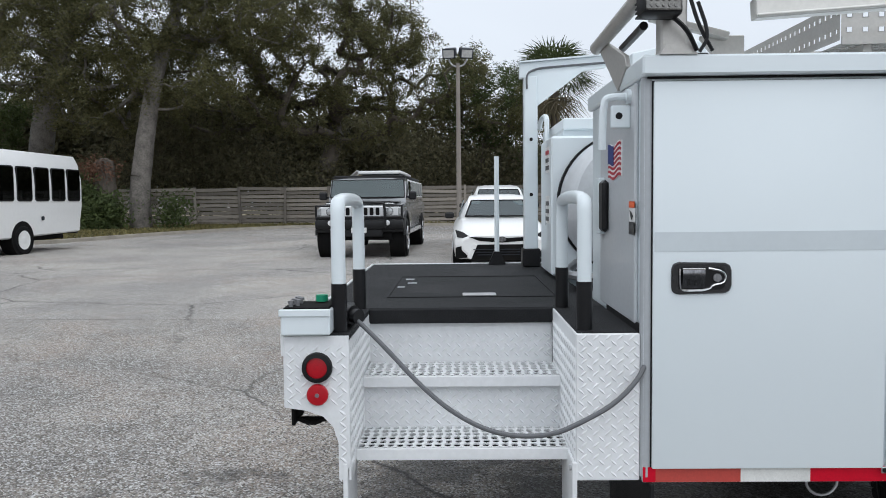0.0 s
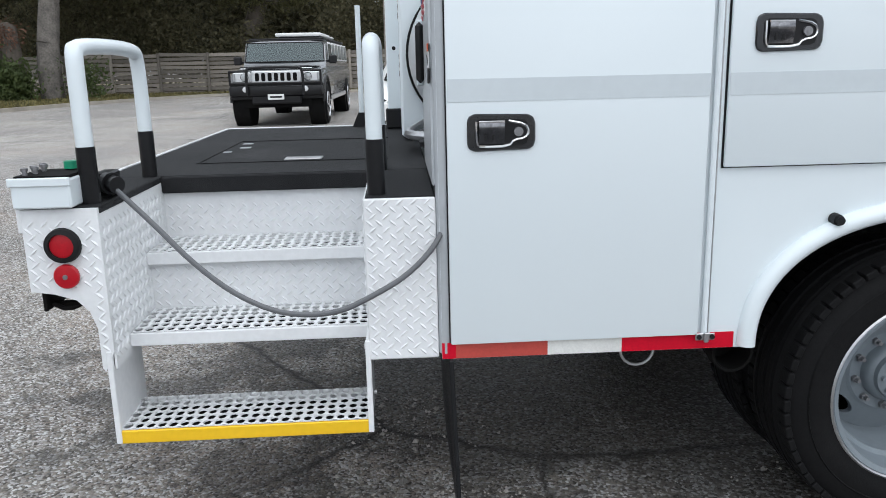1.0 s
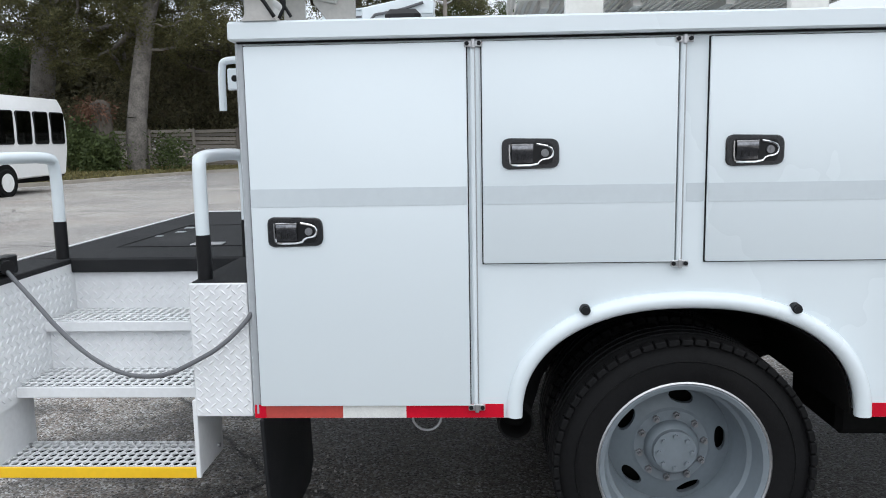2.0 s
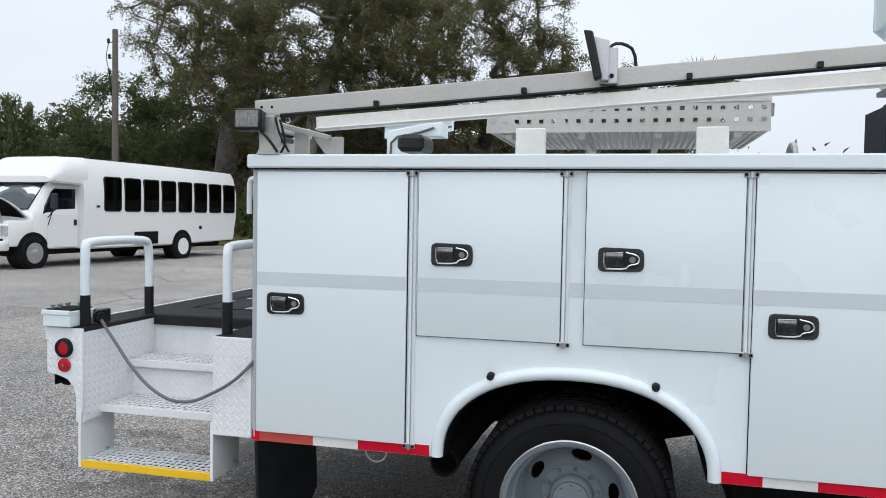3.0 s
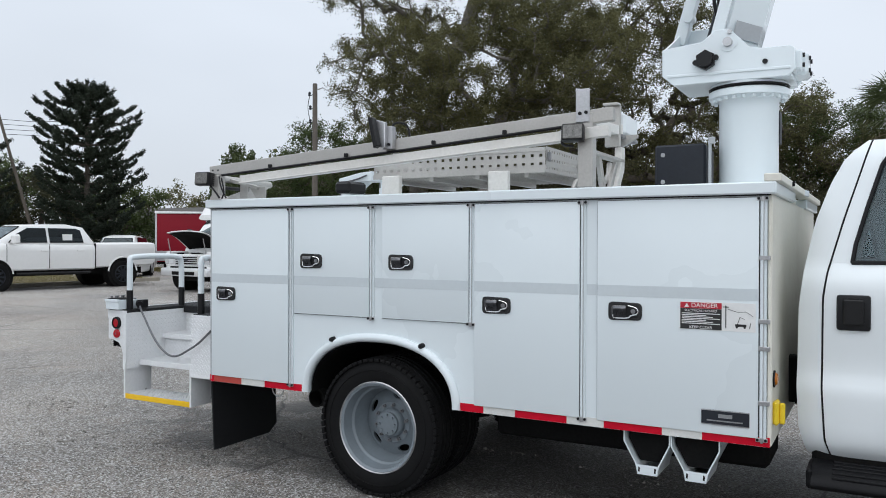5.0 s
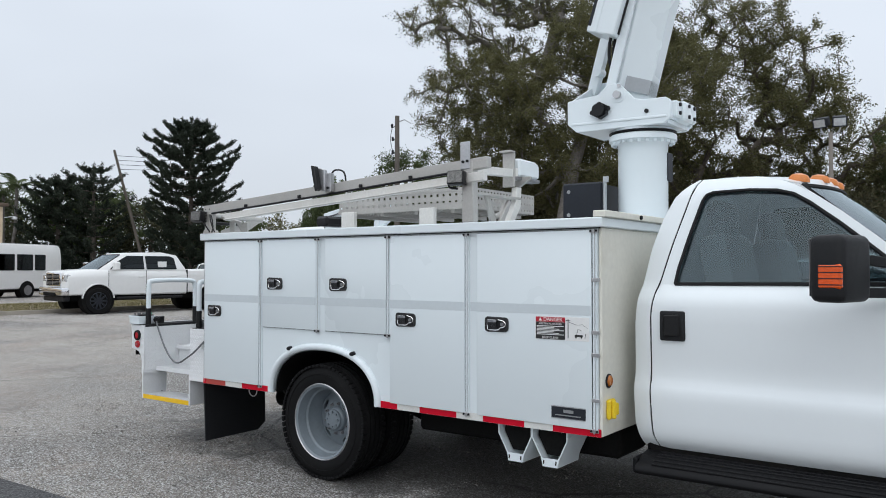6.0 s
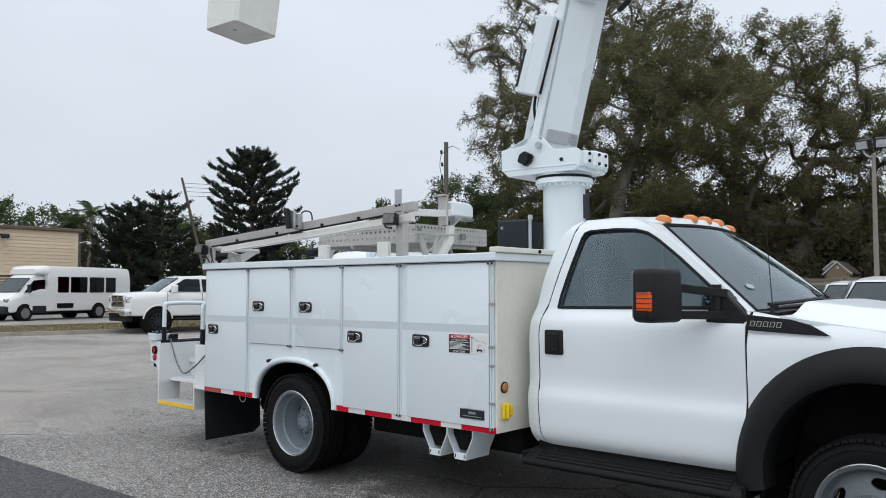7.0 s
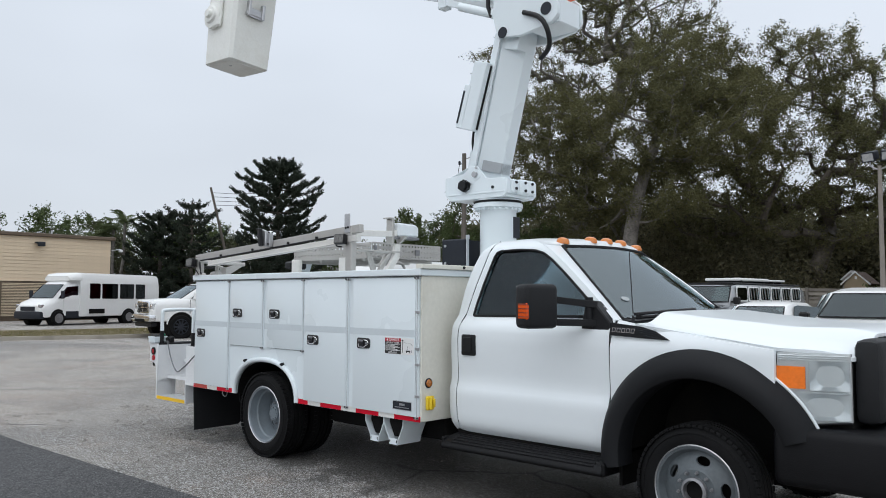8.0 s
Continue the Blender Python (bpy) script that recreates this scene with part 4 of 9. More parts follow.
# ---- fence, kerbs, grass, poles ----
def board_fence():
    root = thing("fence", "weathered grey wooden fence of horizontal boards", "fence", (-19, 42.6, 0), kind="structure")
    boards = []
    for k in range(4):
        boards.append(box(-1.22, 1.22, -0.012, 0.012, -0.084, 0.084, 0.004))
    meshes = []
    for k, b in enumerate(boards):
        for v in b.verts:
            v.co.z += 0.012 * noise.noise((v.co.x * 1.7, k * 3.1, 0)) + 0.014 * (k - 1.5) * v.co.x / 2.4
        me = bpy.data.meshes.new("board")
        b.to_mesh(me)
        b.free()
        me.materials.append(WOOD_GREY)
        meshes.append(me)
    post = bpy.data.meshes.new("post")
    p = box(-0.06, 0.06, -0.07, 0.05, -0.1, 2.16, 0.01)
    p.to_mesh(post)
    p.free()
    post.materials.append(WOOD_GREY)
    rs = np.random.RandomState(3)
    for i in range(20):
        x = -19 + 2.44 * i
        h = 2.18 + 0.10 * noise.noise((i * 0.9, 1, 0))
        po = new("post", post)
        po.parent, po.matrix_parent_inverse = root, root.matrix_basis.inverted()
        po.matrix_basis = pose(x, 42.5, 0, 0, rs.uniform(-1.5, 1.5), 0)
        for j in range(10):
            bo = new("board", meshes[int(rs.randint(4))])
            bo.parent, bo.matrix_parent_inverse = root, root.matrix_basis.inverted()
            bo.matrix_basis = pose(x + 1.22, 42.58 + 0.02 * (j % 2), 0.12 + h * j / 10.3, rs.uniform(-4, 4), rs.uniform(-0.9, 0.9), 0)


board_fence()


def garden_shed():
    root = thing("garden_shed", "small tan gabled shed peeping over the fence", "shed", (-5.5, 47.4, 0))
    part("wall", prism([(-6.12, 0.0), (-4.88, 0.0), (-4.88, 2.47), (-5.5, 3.04), (-6.12, 2.47)], "y", 46.5, 48.3), SHED_TAN, root, "tan board wall")
    part("gable_vent", box(-5.56, -5.44, 46.48, 46.5, 2.68, 2.84, 0.004), SIGN_WHITE, root, "white louvred vent")
    for d in (-1, 1):
        part("roof_slope", prism([(-5.5, 3.06), (-5.5, 3.13), (-5.5 + d * 0.78, 2.42), (-5.5 + d * 0.76, 2.35)], "y", 46.40, 48.4), SHED_ROOF, root, "faded reddish roof slope")
        part("barge_board", prism([(-5.5, 3.035), (-5.5, 3.135), (-5.5 + d * 0.79, 2.425), (-5.5 + d * 0.77, 2.325)], "y", 46.36, 46.398), SIGN_WHITE, root, "white barge board")


garden_shed()


def strip_between(name, near, far, z0, z1, material, label, category):
    """A low solid between two lines on the ground."""
    pts = list(near) + list(reversed(far))
    return tagged(part(name, prism(pts, "z", z0, z1), material), label, category, kind="structure")


def kerb_line(name, line, width, label):
    off = []
    for i, p in enumerate(line):
        a, b = line[max(i - 1, 0)], line[min(i + 1, len(line) - 1)]
        d = Vector((b[0] - a[0], b[1] - a[1])).normalized()
        off.append((p[0] - d.y * width, p[1] + d.x * width))
    strip_between(name, line, off, -0.05, 0.13, CONCRETE, label, "kerb")
    return off


def grass_stuff(name, n, place, label, seed, tall=0.16):
    rs = np.random.RandomState(seed)
    pts = np.array([place(rs) for _ in range(n)])
    pts[:, 2] += rs.uniform(0.0, tall, n) * 0.5
    ob = mesh_part(name, leaf_cloud(pts, rs.uniform(0.6, 1.2, n) * tall, seed, droop=-1.2), GRASS)
    tagged(ob, label, "grass", kind="stuff")


def back_lawn():
    line = [(-13.6, 26.2), (-12.2, 32.0), (-10.6, 36.6), (-8.6, 39.6), (-6.4, 41.0), (-2.0, 41.4), (30, 41.6)]
    line = [(-16.8, 23.6)] + line
    off = kerb_line("kerb", line, 0.22, "low worn concrete kerb round the planting bed")
    strip_between("verge", off, [(-30, 26), (-30, 44), (-30, 60), (-30, 60), (-10, 60), (0, 60), (10, 60), (30, 60)], -0.04, 0.10, SOIL, "sandy verge with thin grass under the trees", "verge")
    kx, ky = [p[1] for p in line[:6]], [p[0] for p in line[:6]]

    def place(rs):
        while True:
            x, y = rs.uniform(-28, 6), rs.uniform(24, 42.4)
            edge = np.interp(y, kx, ky) - 0.3 if y < 41.0 else 99
            if x < edge and (y > 41.6 or x < -6 or y < 41):
                return (x, y, 0.10)
    grass_stuff("grass", 26000, place, "thin patchy grass and leaf litter below the fence", 12)


back_lawn()


def side_island():
    near = [(-23.5, -12), (-21.4, 0), (-20.2, 7.0), (-19.4, 10.0), (-19.3, 14), (-19.3, 19)]
    off = kerb_line("kerb", near, 0.18, "pale concrete kerb edging the grass island")
    strip_between("grass_island", off, [(-31, -12), (-28.5, 0), (-27.3, 7), (-26.5, 10), (-26, 14), (-25, 19)], -0.04, 0.09, SOIL, "dry grass island between two drive lanes", "verge")

    def place(rs):
        t = rs.uniform(-12, 19)
        a = np.interp(t, [p[1] for p in near], [p[0] for p in near]) - 0.25
        return (a - rs.uniform(0, 5.8), t, 0.09)
    grass_stuff("grass", 30000, place, "dry yellow-green mown grass of the island", 13, 0.06)


side_island()


def stump_and_shrub():
    root = thing("tree_stump", "broken old tree stump with reddish dead wood and ferns", "stump", (-16.45, 36.8, 0.1))
    rs = np.random.RandomState(4)
    prof = [(0.75, 0), (0.62, 0.6), (0.55, 1.6), (0.52, 2.6), (0.42, 3.2), (0.2, 3.35), (0, 3.1)]
    bm = lathe(prof, (-16.45, 36.8, 0.1), "z", 14)
    for v in bm.verts:
        v.co += Vector((1, 1, 0.7)) * 0.16 * noise.noise(v.co * 1.3)
    part("stump", bm, BARK_DARK, root)
    pts = np.array([-16.6, 36.4, 2.9]) + rs.normal(size=(900, 3)) * [0.42, 0.3, 0.30]
    mesh_part("dead_leaves", leaf_cloud(pts, rs.uniform(0.08, 0.2, 900), 4, droop=1.2), RUST_LEAF, root, "reddish dried leaves")
    for k, (x, y, h, n) in enumerate(((-16.0, 35.8, 1.5, 2400), (-17.2, 36.2, 2.1, 2600), (-13.4, 37.0, 1.6, 900), (-3.6, 42.1, 1.6, 1300))):
        c = thing("shrub", "small green shrub growing beside the tree and fence", "shrub", (x, y, 0.1), "shrubs by the fence")
        pts = np.array([x, y, h * 0.55]) + rs.normal(size=(n, 3)) * [0.45, 0.35, h * 0.3]
        pts[:, 2] = np.maximum(pts[:, 2], 0.12)
        mesh_part("crown", leaf_cloud(pts, rs.uniform(0.12, 0.28, n), 20 + k), GREEN, c)


stump_and_shrub()


def utility_pole():
    x, y, h = -21.1, 30.5, 9.6
    root = thing("utility_pole", "brown wooden utility pole with insulators and a short arm", "pole", (x, y, 0))
    part("pole", cyl((x, y, 0), (x, y, h), 0.17, 0.12, 12), POLE_WOOD, root)
    part("arm", tube([(x, y, h - 0.35), (x + 0.5, y, h - 0.25), (x + 0.95, y, h - 0.5)], 0.03, 6), STEEL, root)
    for k, (dx, dz) in enumerate(((-0.35, -0.5), (-0.3, -1.2), (-0.3, -1.9))):
        part("insulator", B(cyl((x, y, h + dz), (x + dx, y, h + dz - 0.1), 0.025, None, 6), lathe([(0.04, -0.1), (0.08, -0.05), (0.05, 0), (0.08, 0.05), (0.03, 0.12)], (x + dx, y, h + dz), "z", 10)), CHARCOAL, root)
    part("cable", tube([(x - 0.32, y, h - 0.5), (x - 0.5, y, h - 1.2), (x - 0.3, y, h - 1.9), (x - 0.15, y, h - 3.2)], 0.018, 5, smooth=2), BLACK, root)


utility_pole()


def leaning_pole():
    root = thing("utility_pole", "dark leaning utility pole half hidden by pines", "pole", (-42.2, 29.6, 0))
    part("pole", cyl((-42.2, 29.6, 0), (-47.1, 29.8, 10.0), 0.12, 0.09, 10), BARK_DARK, root)
    for k in range(4):
        part("wire", tube([(-46.9 + 0.16 * k, 29.8, 9.6 - 0.34 * k), (-44.2, 30.3, 9.3 - 0.30 * k), (-41.4, 30.8, 9.2 - 0.25 * k)], 0.02, 4), BLACK, root)


leaning_pole()


def lot_light():
    x, y, h = 0.15, 29.6, 6.66
    root = thing("lot_light", "slim concrete lamp post with two floodlights on top", "lamp post", (x, y, 0))
    part("pole", cyl((x, y, 0), (x, y, h - 0.25), 0.10, 0.07, 12), POLE_CONC, root)
    part("bracket", tube([(x - 0.36, y, h + 0.05), (x - 0.28, y, h - 0.28), (x, y, h - 0.40), (x + 0.28, y, h - 0.28), (x + 0.36, y, h + 0.05)], 0.03, 8, smooth=1), STEEL, root)
    for s in (-1, 1):
        head = part("floodlight", moved(B(box(-0.22, 0.22, -0.2, 0.2, -0.16, 0.16, 0.03), box(-0.245, 0.245, -0.22, -0.19, -0.185, 0.185, 0.01)), pose(x + 0.29 * s, y, h + 0.14, 20, 0, 14 * s)), CHARCOAL, root)
        part("lens", moved(box(-0.20, 0.20, -0.226, -0.221, -0.14, 0.14), pose(x + 0.29 * s, y, h + 0.14, 20, 0, 14 * s)), LENS, head)


lot_light()


def tan_building():
    root = thing("building", "long low building with tan horizontal metal siding", "building", (-42, 5, 0), kind="structure")
    part("wall", B(box(-60, -42, -22, 19.8, 0, 5.05), box(-42, -41.96, -22, 19.8, 0, 0.25)), TRIM_BROWN, root)
    part("roof", box(-60.3, -41.75, -22.3, 20.05, 5.05, 5.25, 0.03), TRIM_BROWN, root)
    strip = bpy.data.meshes.new("siding_board")
    b = prism([(-41.985, 0.0), (-41.93, 0.0), (-41.955, 0.205), (-41.985, 0.205)], "y", -22, 19.8)
    b.to_mesh(strip)
    b.free()
    strip.materials.append(SIDING)
    for k in range(13):
        o = new("siding_board", strip)
        o.parent, o.matrix_parent_inverse = root, root.matrix_basis.inverted()
        o.matrix_basis = pose(0, 0, 2.36 + 0.206 * k)
    rail = []
    for k in range(22):
        rail.append(box(-41.86, -41.84, -4, 19.4, 0.3 + 0.09 * k, 0.345 + 0.09 * k))
    part("louvre_screen", B(*rail), SIDING, root, "tan louvred screen below the siding")
    for k in range(9):
        part("screen_post", box(-41.9, -41.78, -4 + 2.9 * k - 0.06, -4 + 2.9 * k + 0.06, 0, 2.3, 0.01), TRIM_BROWN, root)
    part("wall_lamp", B(box(-41.95, -41.55, 15.2, 15.7, 4.62, 4.72, 0.02), box(-41.6, -41.4, 15.25, 15.65, 4.45, 4.66, 0.03)), CHARCOAL, root)
    part("vent_pipe", cyl((-42.3, 16.3, 5.2), (-42.3, 16.3, 5.5), 0.06, None, 10), STEEL, root)
    part("corner_lamp", B(tube([(-41.9, 19.85, 4.4), (-41.7, 20.3, 4.5)], 0.03, 6), lathe([(0.02, 0.1), (0.12, 0.05), (0.16, -0.05), (0.05, -0.12)], (-41.7, 20.35, 4.4), "z", 12)), STEEL, root)


tan_building()


def low_house():
    root = thing("house", "low pale house with dark shingled roof behind the trees", "house", (-46, 38, 0))
    part("wall", box(-52, -40, 40, 46, 0, 2.6), HOUSE, root)
    part("roof", prism([(39.3, 2.6), (46.7, 2.6), (43, 4.2)], "x", -52.6, -39.4), ROOF, root)
    for k in range(3):
        w = part("window", box(-50 + 3.6 * k, -48.6 + 3.6 * k, 39.95, 40.02, 1.0, 2.0, 0.01), WHITE, root)
        part("pane", box(-49.9 + 3.6 * k, -48.7 + 3.6 * k, 39.93, 39.94, 1.08, 1.92), GLASS_DARK, w)
    root = thing("house", "small cream gable showing above the fence", "house", (-5.82, 47.2, 0))
    part("wall", prism([(-6.3, 0), (-5.34, 0), (-5.34, 2.75), (-5.82, 3.14), (-6.3, 2.75)], "y", 46.8, 47.6), HOUSE, root)
    for sx in (-1, 1):
        part("roof", prism([(-5.82 + sx * 0.58, 2.68), (-5.82 + sx * 0.54, 2.62), (-5.82, 3.08), (-5.82, 3.19)], "y", 46.7, 47.7), BUS_WHITE, root)


low_house()


# ---- the bucket truck ----
YC = 3.33                     # the truck's centre line
SIDE = 2.125                  # the near side of its service body
truck = thing("bucket_truck", "white utility bucket truck with service body, rear steps and raised boom", "truck", (3.0, YC, 0))


def wheel_disc(cx, y, cz, r0, r1, holes, hu, hv, dish, seg_ring=16):
    """A wheel disc between two radii with real hand holes; dish: how far the inner rim stands towards -y."""
    verts, faces = [], []
    for k in range(holes):
        a0 = 2 * math.pi * k / holes + 0.1
        o = len(verts)
        ring = []
        for q in range(seg_ring):
            t = 2 * math.pi * q / seg_ring
            c, s = math.cos(t), math.sin(t)
            g = max(abs(c), abs(s))
            ring.append((c / g, s / g, c, s))
        for kind in range(3):
            for sx, sy, c, s in ring:
                u, v = (sx, sy) if kind == 0 else (c * hu, s * hv)
                a = a0 + u * math.pi / holes
                r = (r0 + r1) / 2 + v * (r1 - r0) / 2
                f = (r - r0) / (r1 - r0)
                verts.append((cx + r * math.cos(a), y - dish * (1 - f) + (0.02 if kind == 2 else 0), cz + r * math.sin(a)))
        for q in range(seg_ring):
            w = (q + 1) % seg_ring
            for base in (0, seg_ring):
                faces.append((o + base + q, o + base + w, o + base + seg_ring + w, o + base + seg_ring + q))
    me = bpy.data.meshes.new("tmp")
    me.from_pydata(verts, [], faces)
    bm = bmesh.new()
    bm.from_mesh(me)
    bpy.data.meshes.remove(me)
    bmesh.ops.remove_doubles(bm, verts=bm.verts[:], dist=1e-5)
    return bm


def tyre_mesh(cx, y0, cz, R, r, width, lugs=62):
    """A tyre from y0 to y0 + width with shoulder blocks and grooves."""
    w = width
    prof = [(r, 0.02), (r + 0.012, 0.004), (r + 0.03, 0.0), (r + 0.045, -0.004), (R - 0.055, -0.002), (R - 0.022, 0.014), (R - 0.012, 0.03)]
    groove = []
    for g in (0.30, 0.5, 0.70):
        groove += [(R, w * g - 0.008), (R - 0.012, w * g - 0.006), (R - 0.012, w * g + 0.006), (R, w * g + 0.008)]
    prof += [(R - 0.004, 0.04)] + groove + [(R - 0.004, w - 0.04), (R - 0.012, w - 0.03), (R - 0.022, w - 0.014), (R - 0.055, w + 0.002), (r + 0.03, w), (r, w - 0.02)]
    bm = lathe(prof, (cx, y0, cz), "y", 56, closed=True)
    blocks = []
    for k in range(lugs):
        for side in (0, 1):
            b = box(-0.0165, 0.0165, 0.0, 0.046, -0.012, 0.0065, 0.003)
            yy = -0.004 if side == 0 else w - 0.048
            blocks.append(moved(b, pose(cx, y0 + yy, cz, 0, -360 * (k + 0.5 * side) / lugs, 0) @ pose(0, 0, R - 0.0105)))
    ring = lathe([(r + 0.075, 0.0), (r + 0.078, -0.005), (r + 0.081, 0.0)], (cx, y0 - 0.002, cz), "y", 56, closed=True)
    return B(bm, ring, *blocks)


def truck_wheel(cx, y0, cz, dished, label):
    """A steel wheel whose outer tyre wall stands at y0; dished: the outer of a twin pair."""
    R, r = (0.396, 0.249) if dished else (0.385, 0.250)
    if dished:
        rim = lathe([(r + 0.004, 0.03), (r + 0.01, 0.008), (r + 0.002, 0.002), (r - 0.012, 0.01), (r - 0.018, 0.05), (r - 0.024, 0.075), (r - 0.036, 0.085), (r - 0.040, 0.150), (r - 0.046, 0.160), (r - 0.052, 0.205), (0.19, 0.212), (0.19, 0.235)], (cx, y0, cz), "y", 56, caps=False)
        face_y, face_r0, face_r1, dish = y0 + 0.205, 0.125, r - 0.050, 0.035
    else:
        rim = lathe([(r + 0.004, 0.03), (r + 0.01, 0.008), (r + 0.002, 0.002), (r - 0.012, 0.008), (r - 0.02, 0.04), (r - 0.03, 0.05), (r - 0.04, 0.07), (0.19, 0.075), (0.19, 0.12)], (cx, y0, cz), "y", 56, caps=False)
        face_y, face_r0, face_r1, dish = y0 + 0.055, 0.125, r - 0.03, 0.045
    wheel = part("wheel", B(rim, wheel_disc(cx, face_y, cz, face_r0, face_r1, 5, 0.40, 0.56, dish), lathe([(0.126, 0.0), (0.118, -0.006), (0.07, -0.006), (0.07, 0.05)], (cx, face_y - dish, cz), "y", 40, caps=False)), RIM if dished else RIM_SHADED, truck, label)
    part("tyre", tyre_mesh(cx, y0, cz, R, r, 0.225), RUBBER, wheel)
    # thin pale ring added to draw the lit outline of the rim edge
    part("rim_edge_glint", lathe([(r + 0.004, 0.004), (r + 0.009, -0.001), (r + 0.0135, 0.003), (r + 0.009, 0.006)], (cx, y0, cz), "y", 64, closed=True), STEEL, wheel)
    hub_y = face_y - dish - 0.004
    part("hub", lathe([(0.078, 0.02), (0.076, -0.030), (0.060, -0.036), (0.056, 0.0), (0, 0.0)], (cx, hub_y, cz), "y", 36), STEEL_DARK, wheel, "dark bored hub") if not dished else part("hub", lathe([(0.088, 0.02), (0.086, -0.02), (0.078, -0.032), (0.069, -0.038), (0.067, -0.054), (0.03, -0.057), (0, -0.057)], (cx, hub_y, cz), "y", 36), RIM, wheel)
    for k in range(10):
        a = 2 * math.pi * (k + 0.3) / 10
        x, z = cx + 0.104 * math.cos(a), cz + 0.104 * math.sin(a)
        part("lug_nut", B(cyl((x, hub_y + 0.012, z), (x, hub_y - 0.014, z), 0.0115, None, 6), cyl((x, hub_y - 0.012, z), (x, hub_y - 0.028, z), 0.007, 0.006, 8)), STEEL_DARK, wheel)
    for k in range(8 if dished else 0):
        a = 2 * math.pi * k / 8
        x, z = cx + 0.052 * math.cos(a), cz + 0.052 * math.sin(a)
        part("hub_bolt", cyl((x, hub_y - 0.053, z), (x, hub_y - 0.066, z), 0.0075, None, 6), RIM, wheel)
    if not dished:
        # black disc paints the shade at the bottom of the bore
        part("hub_bore_shade", cyl((cx, hub_y - 0.0005, cz), (cx, hub_y - 0.004, cz), 0.054, None, 24), SHADOW, wheel, "black disc for the shade in the hub bore")
    part("brake_drum", cyl((cx, face_y + 0.06, cz), (cx, face_y + 0.2, cz), 0.185, None, 32), SHADOW, wheel)
    return wheel


truck_wheel(1.825, 2.122, 0.391, True, "grey dished steel wheel of the twin rear axle")
part("inner_wheel", B(tyre_mesh(1.825, 2.425, 0.391, 0.396, 0.262, 0.225), cyl((1.825, 2.5, 0.391), (1.825, 2.6, 0.391), 0.265, None, 30)), RUBBER, truck, "inner tyre of the twin rear wheels")
truck_wheel(6.025, 2.275, 0.374, False, "grey steel front wheel with five hand holes")
for wx, wy in ((1.83, 4.06), (1.83, 4.30), (6.00, 4.17)):
    part("far_wheel", B(tyre_mesh(wx, wy, 0.4, 0.405, 0.262, 0.225, 30), cyl((wx, wy + 0.05, 0.4), (wx, wy + 0.2, 0.4), 0.265, None, 24)), RUBBER, truck)


def chassis():
    part("frame_rail", box(-0.35, 6.75, 2.86, 2.95, 0.62, 0.86, 0.01), SHADOW, truck)
    part("frame_rail", box(-0.35, 6.75, 3.71, 3.80, 0.62, 0.86, 0.01), SHADOW, truck)
    for x in (0.2, 1.2, 2.5, 3.3, 4.6, 5.6):
        part("crossmember", box(x - 0.05, x + 0.05, 2.95, 3.71, 0.64, 0.82, 0.01), SHADOW, truck)
    part("rear_axle", B(cyl((1.83, 2.6, 0.40), (1.83, 4.1, 0.40), 0.07, None, 14), lathe([(0.02, -0.2), (0.16, -0.12), (0.19, 0), (0.16, 0.12), (0.02, 0.2)], (1.83, YC, 0.40), "x", 20)), SHADOW, truck)
    part("front_axle", B(cyl((6.0, 2.45, 0.38), (6.0, 4.2, 0.38), 0.06, None, 12), lathe([(0.02, -0.15), (0.13, -0.08), (0.13, 0.08), (0.02, 0.15)], (6.0, 3.0, 0.38), "x", 16)), SHADOW, truck)
    for y in (2.9, 3.76):
        part("leaf_spring", tube([(1.05, y, 0.66), (1.5, y, 0.50), (1.83, y, 0.47), (2.2, y, 0.50), (2.65, y, 0.66)], 0.035, 8, smooth=1), SHADOW, truck)
    part("drive_shaft", cyl((1.95, YC, 0.45), (4.3, YC, 0.60), 0.05, None, 12), SHADOW, truck)
    part("fuel_tank", box(2.45, 3.15, 2.98, 3.68, 0.42, 0.66, 0.05, 2), SHADOW, truck)
    part("gearbox", box(4.2, 5.3, 3.05, 3.65, 0.40, 0.72, 0.08, 2), SHADOW, truck)
    part("engine_block", box(5.35, 6.5, 2.95, 3.75, 0.55, 1.1, 0.08), SHADOW, truck)
    part("exhaust_pipe", B(tube([(3.0, 2.98, 0.55), (2.3, 2.9, 0.62), (1.62, 2.78, 0.72), (1.42, 2.62, 0.62), (1.33, 2.32, 0.50)], 0.05, 12, smooth=2), lathe([(0.058, 0), (0.058, -0.05), (0.05, -0.05), (0.05, 0.06)], (1.325, 2.26, 0.497), "y", 18, caps=False), cyl((1.325, 2.31, 0.497), (1.325, 2.312, 0.497), 0.052, None, 16)), SHADOW, truck, "sooty exhaust pipe ahead of the mud flap")
    part("mud_flap", moved(prism([(2.11, 0.545), (2.72, 0.545), (2.72, 0.16), (2.64, 0.105), (2.12, 0.10)], "x", 0, 0.012, 0.003), pose(0.565, 0, 0, 0, -2, 0)), PLASTIC, truck, "black rubber mud flap behind the rear wheels")
    part("far_mud_flap", prism([(3.95, 0.545), (4.53, 0.545), (4.53, 0.11), (3.95, 0.11)], "x", 0.56, 0.572, 0.003), PLASTIC, truck)
    for x in (1.0,):
        part("clearance_ring", tube([(x + 0.05 + 0.045 * math.cos(a), 2.18, 0.53 - 0.045 * math.sin(a)) for a in np.linspace(0, math.pi, 9)], 0.004, 6), STEEL, truck)


chassis()


# -- service body --
ARCH_X, ARCH_Z, ARCH_RX, ARCH_RZ = 1.828, 0.545, 0.495, 0.335


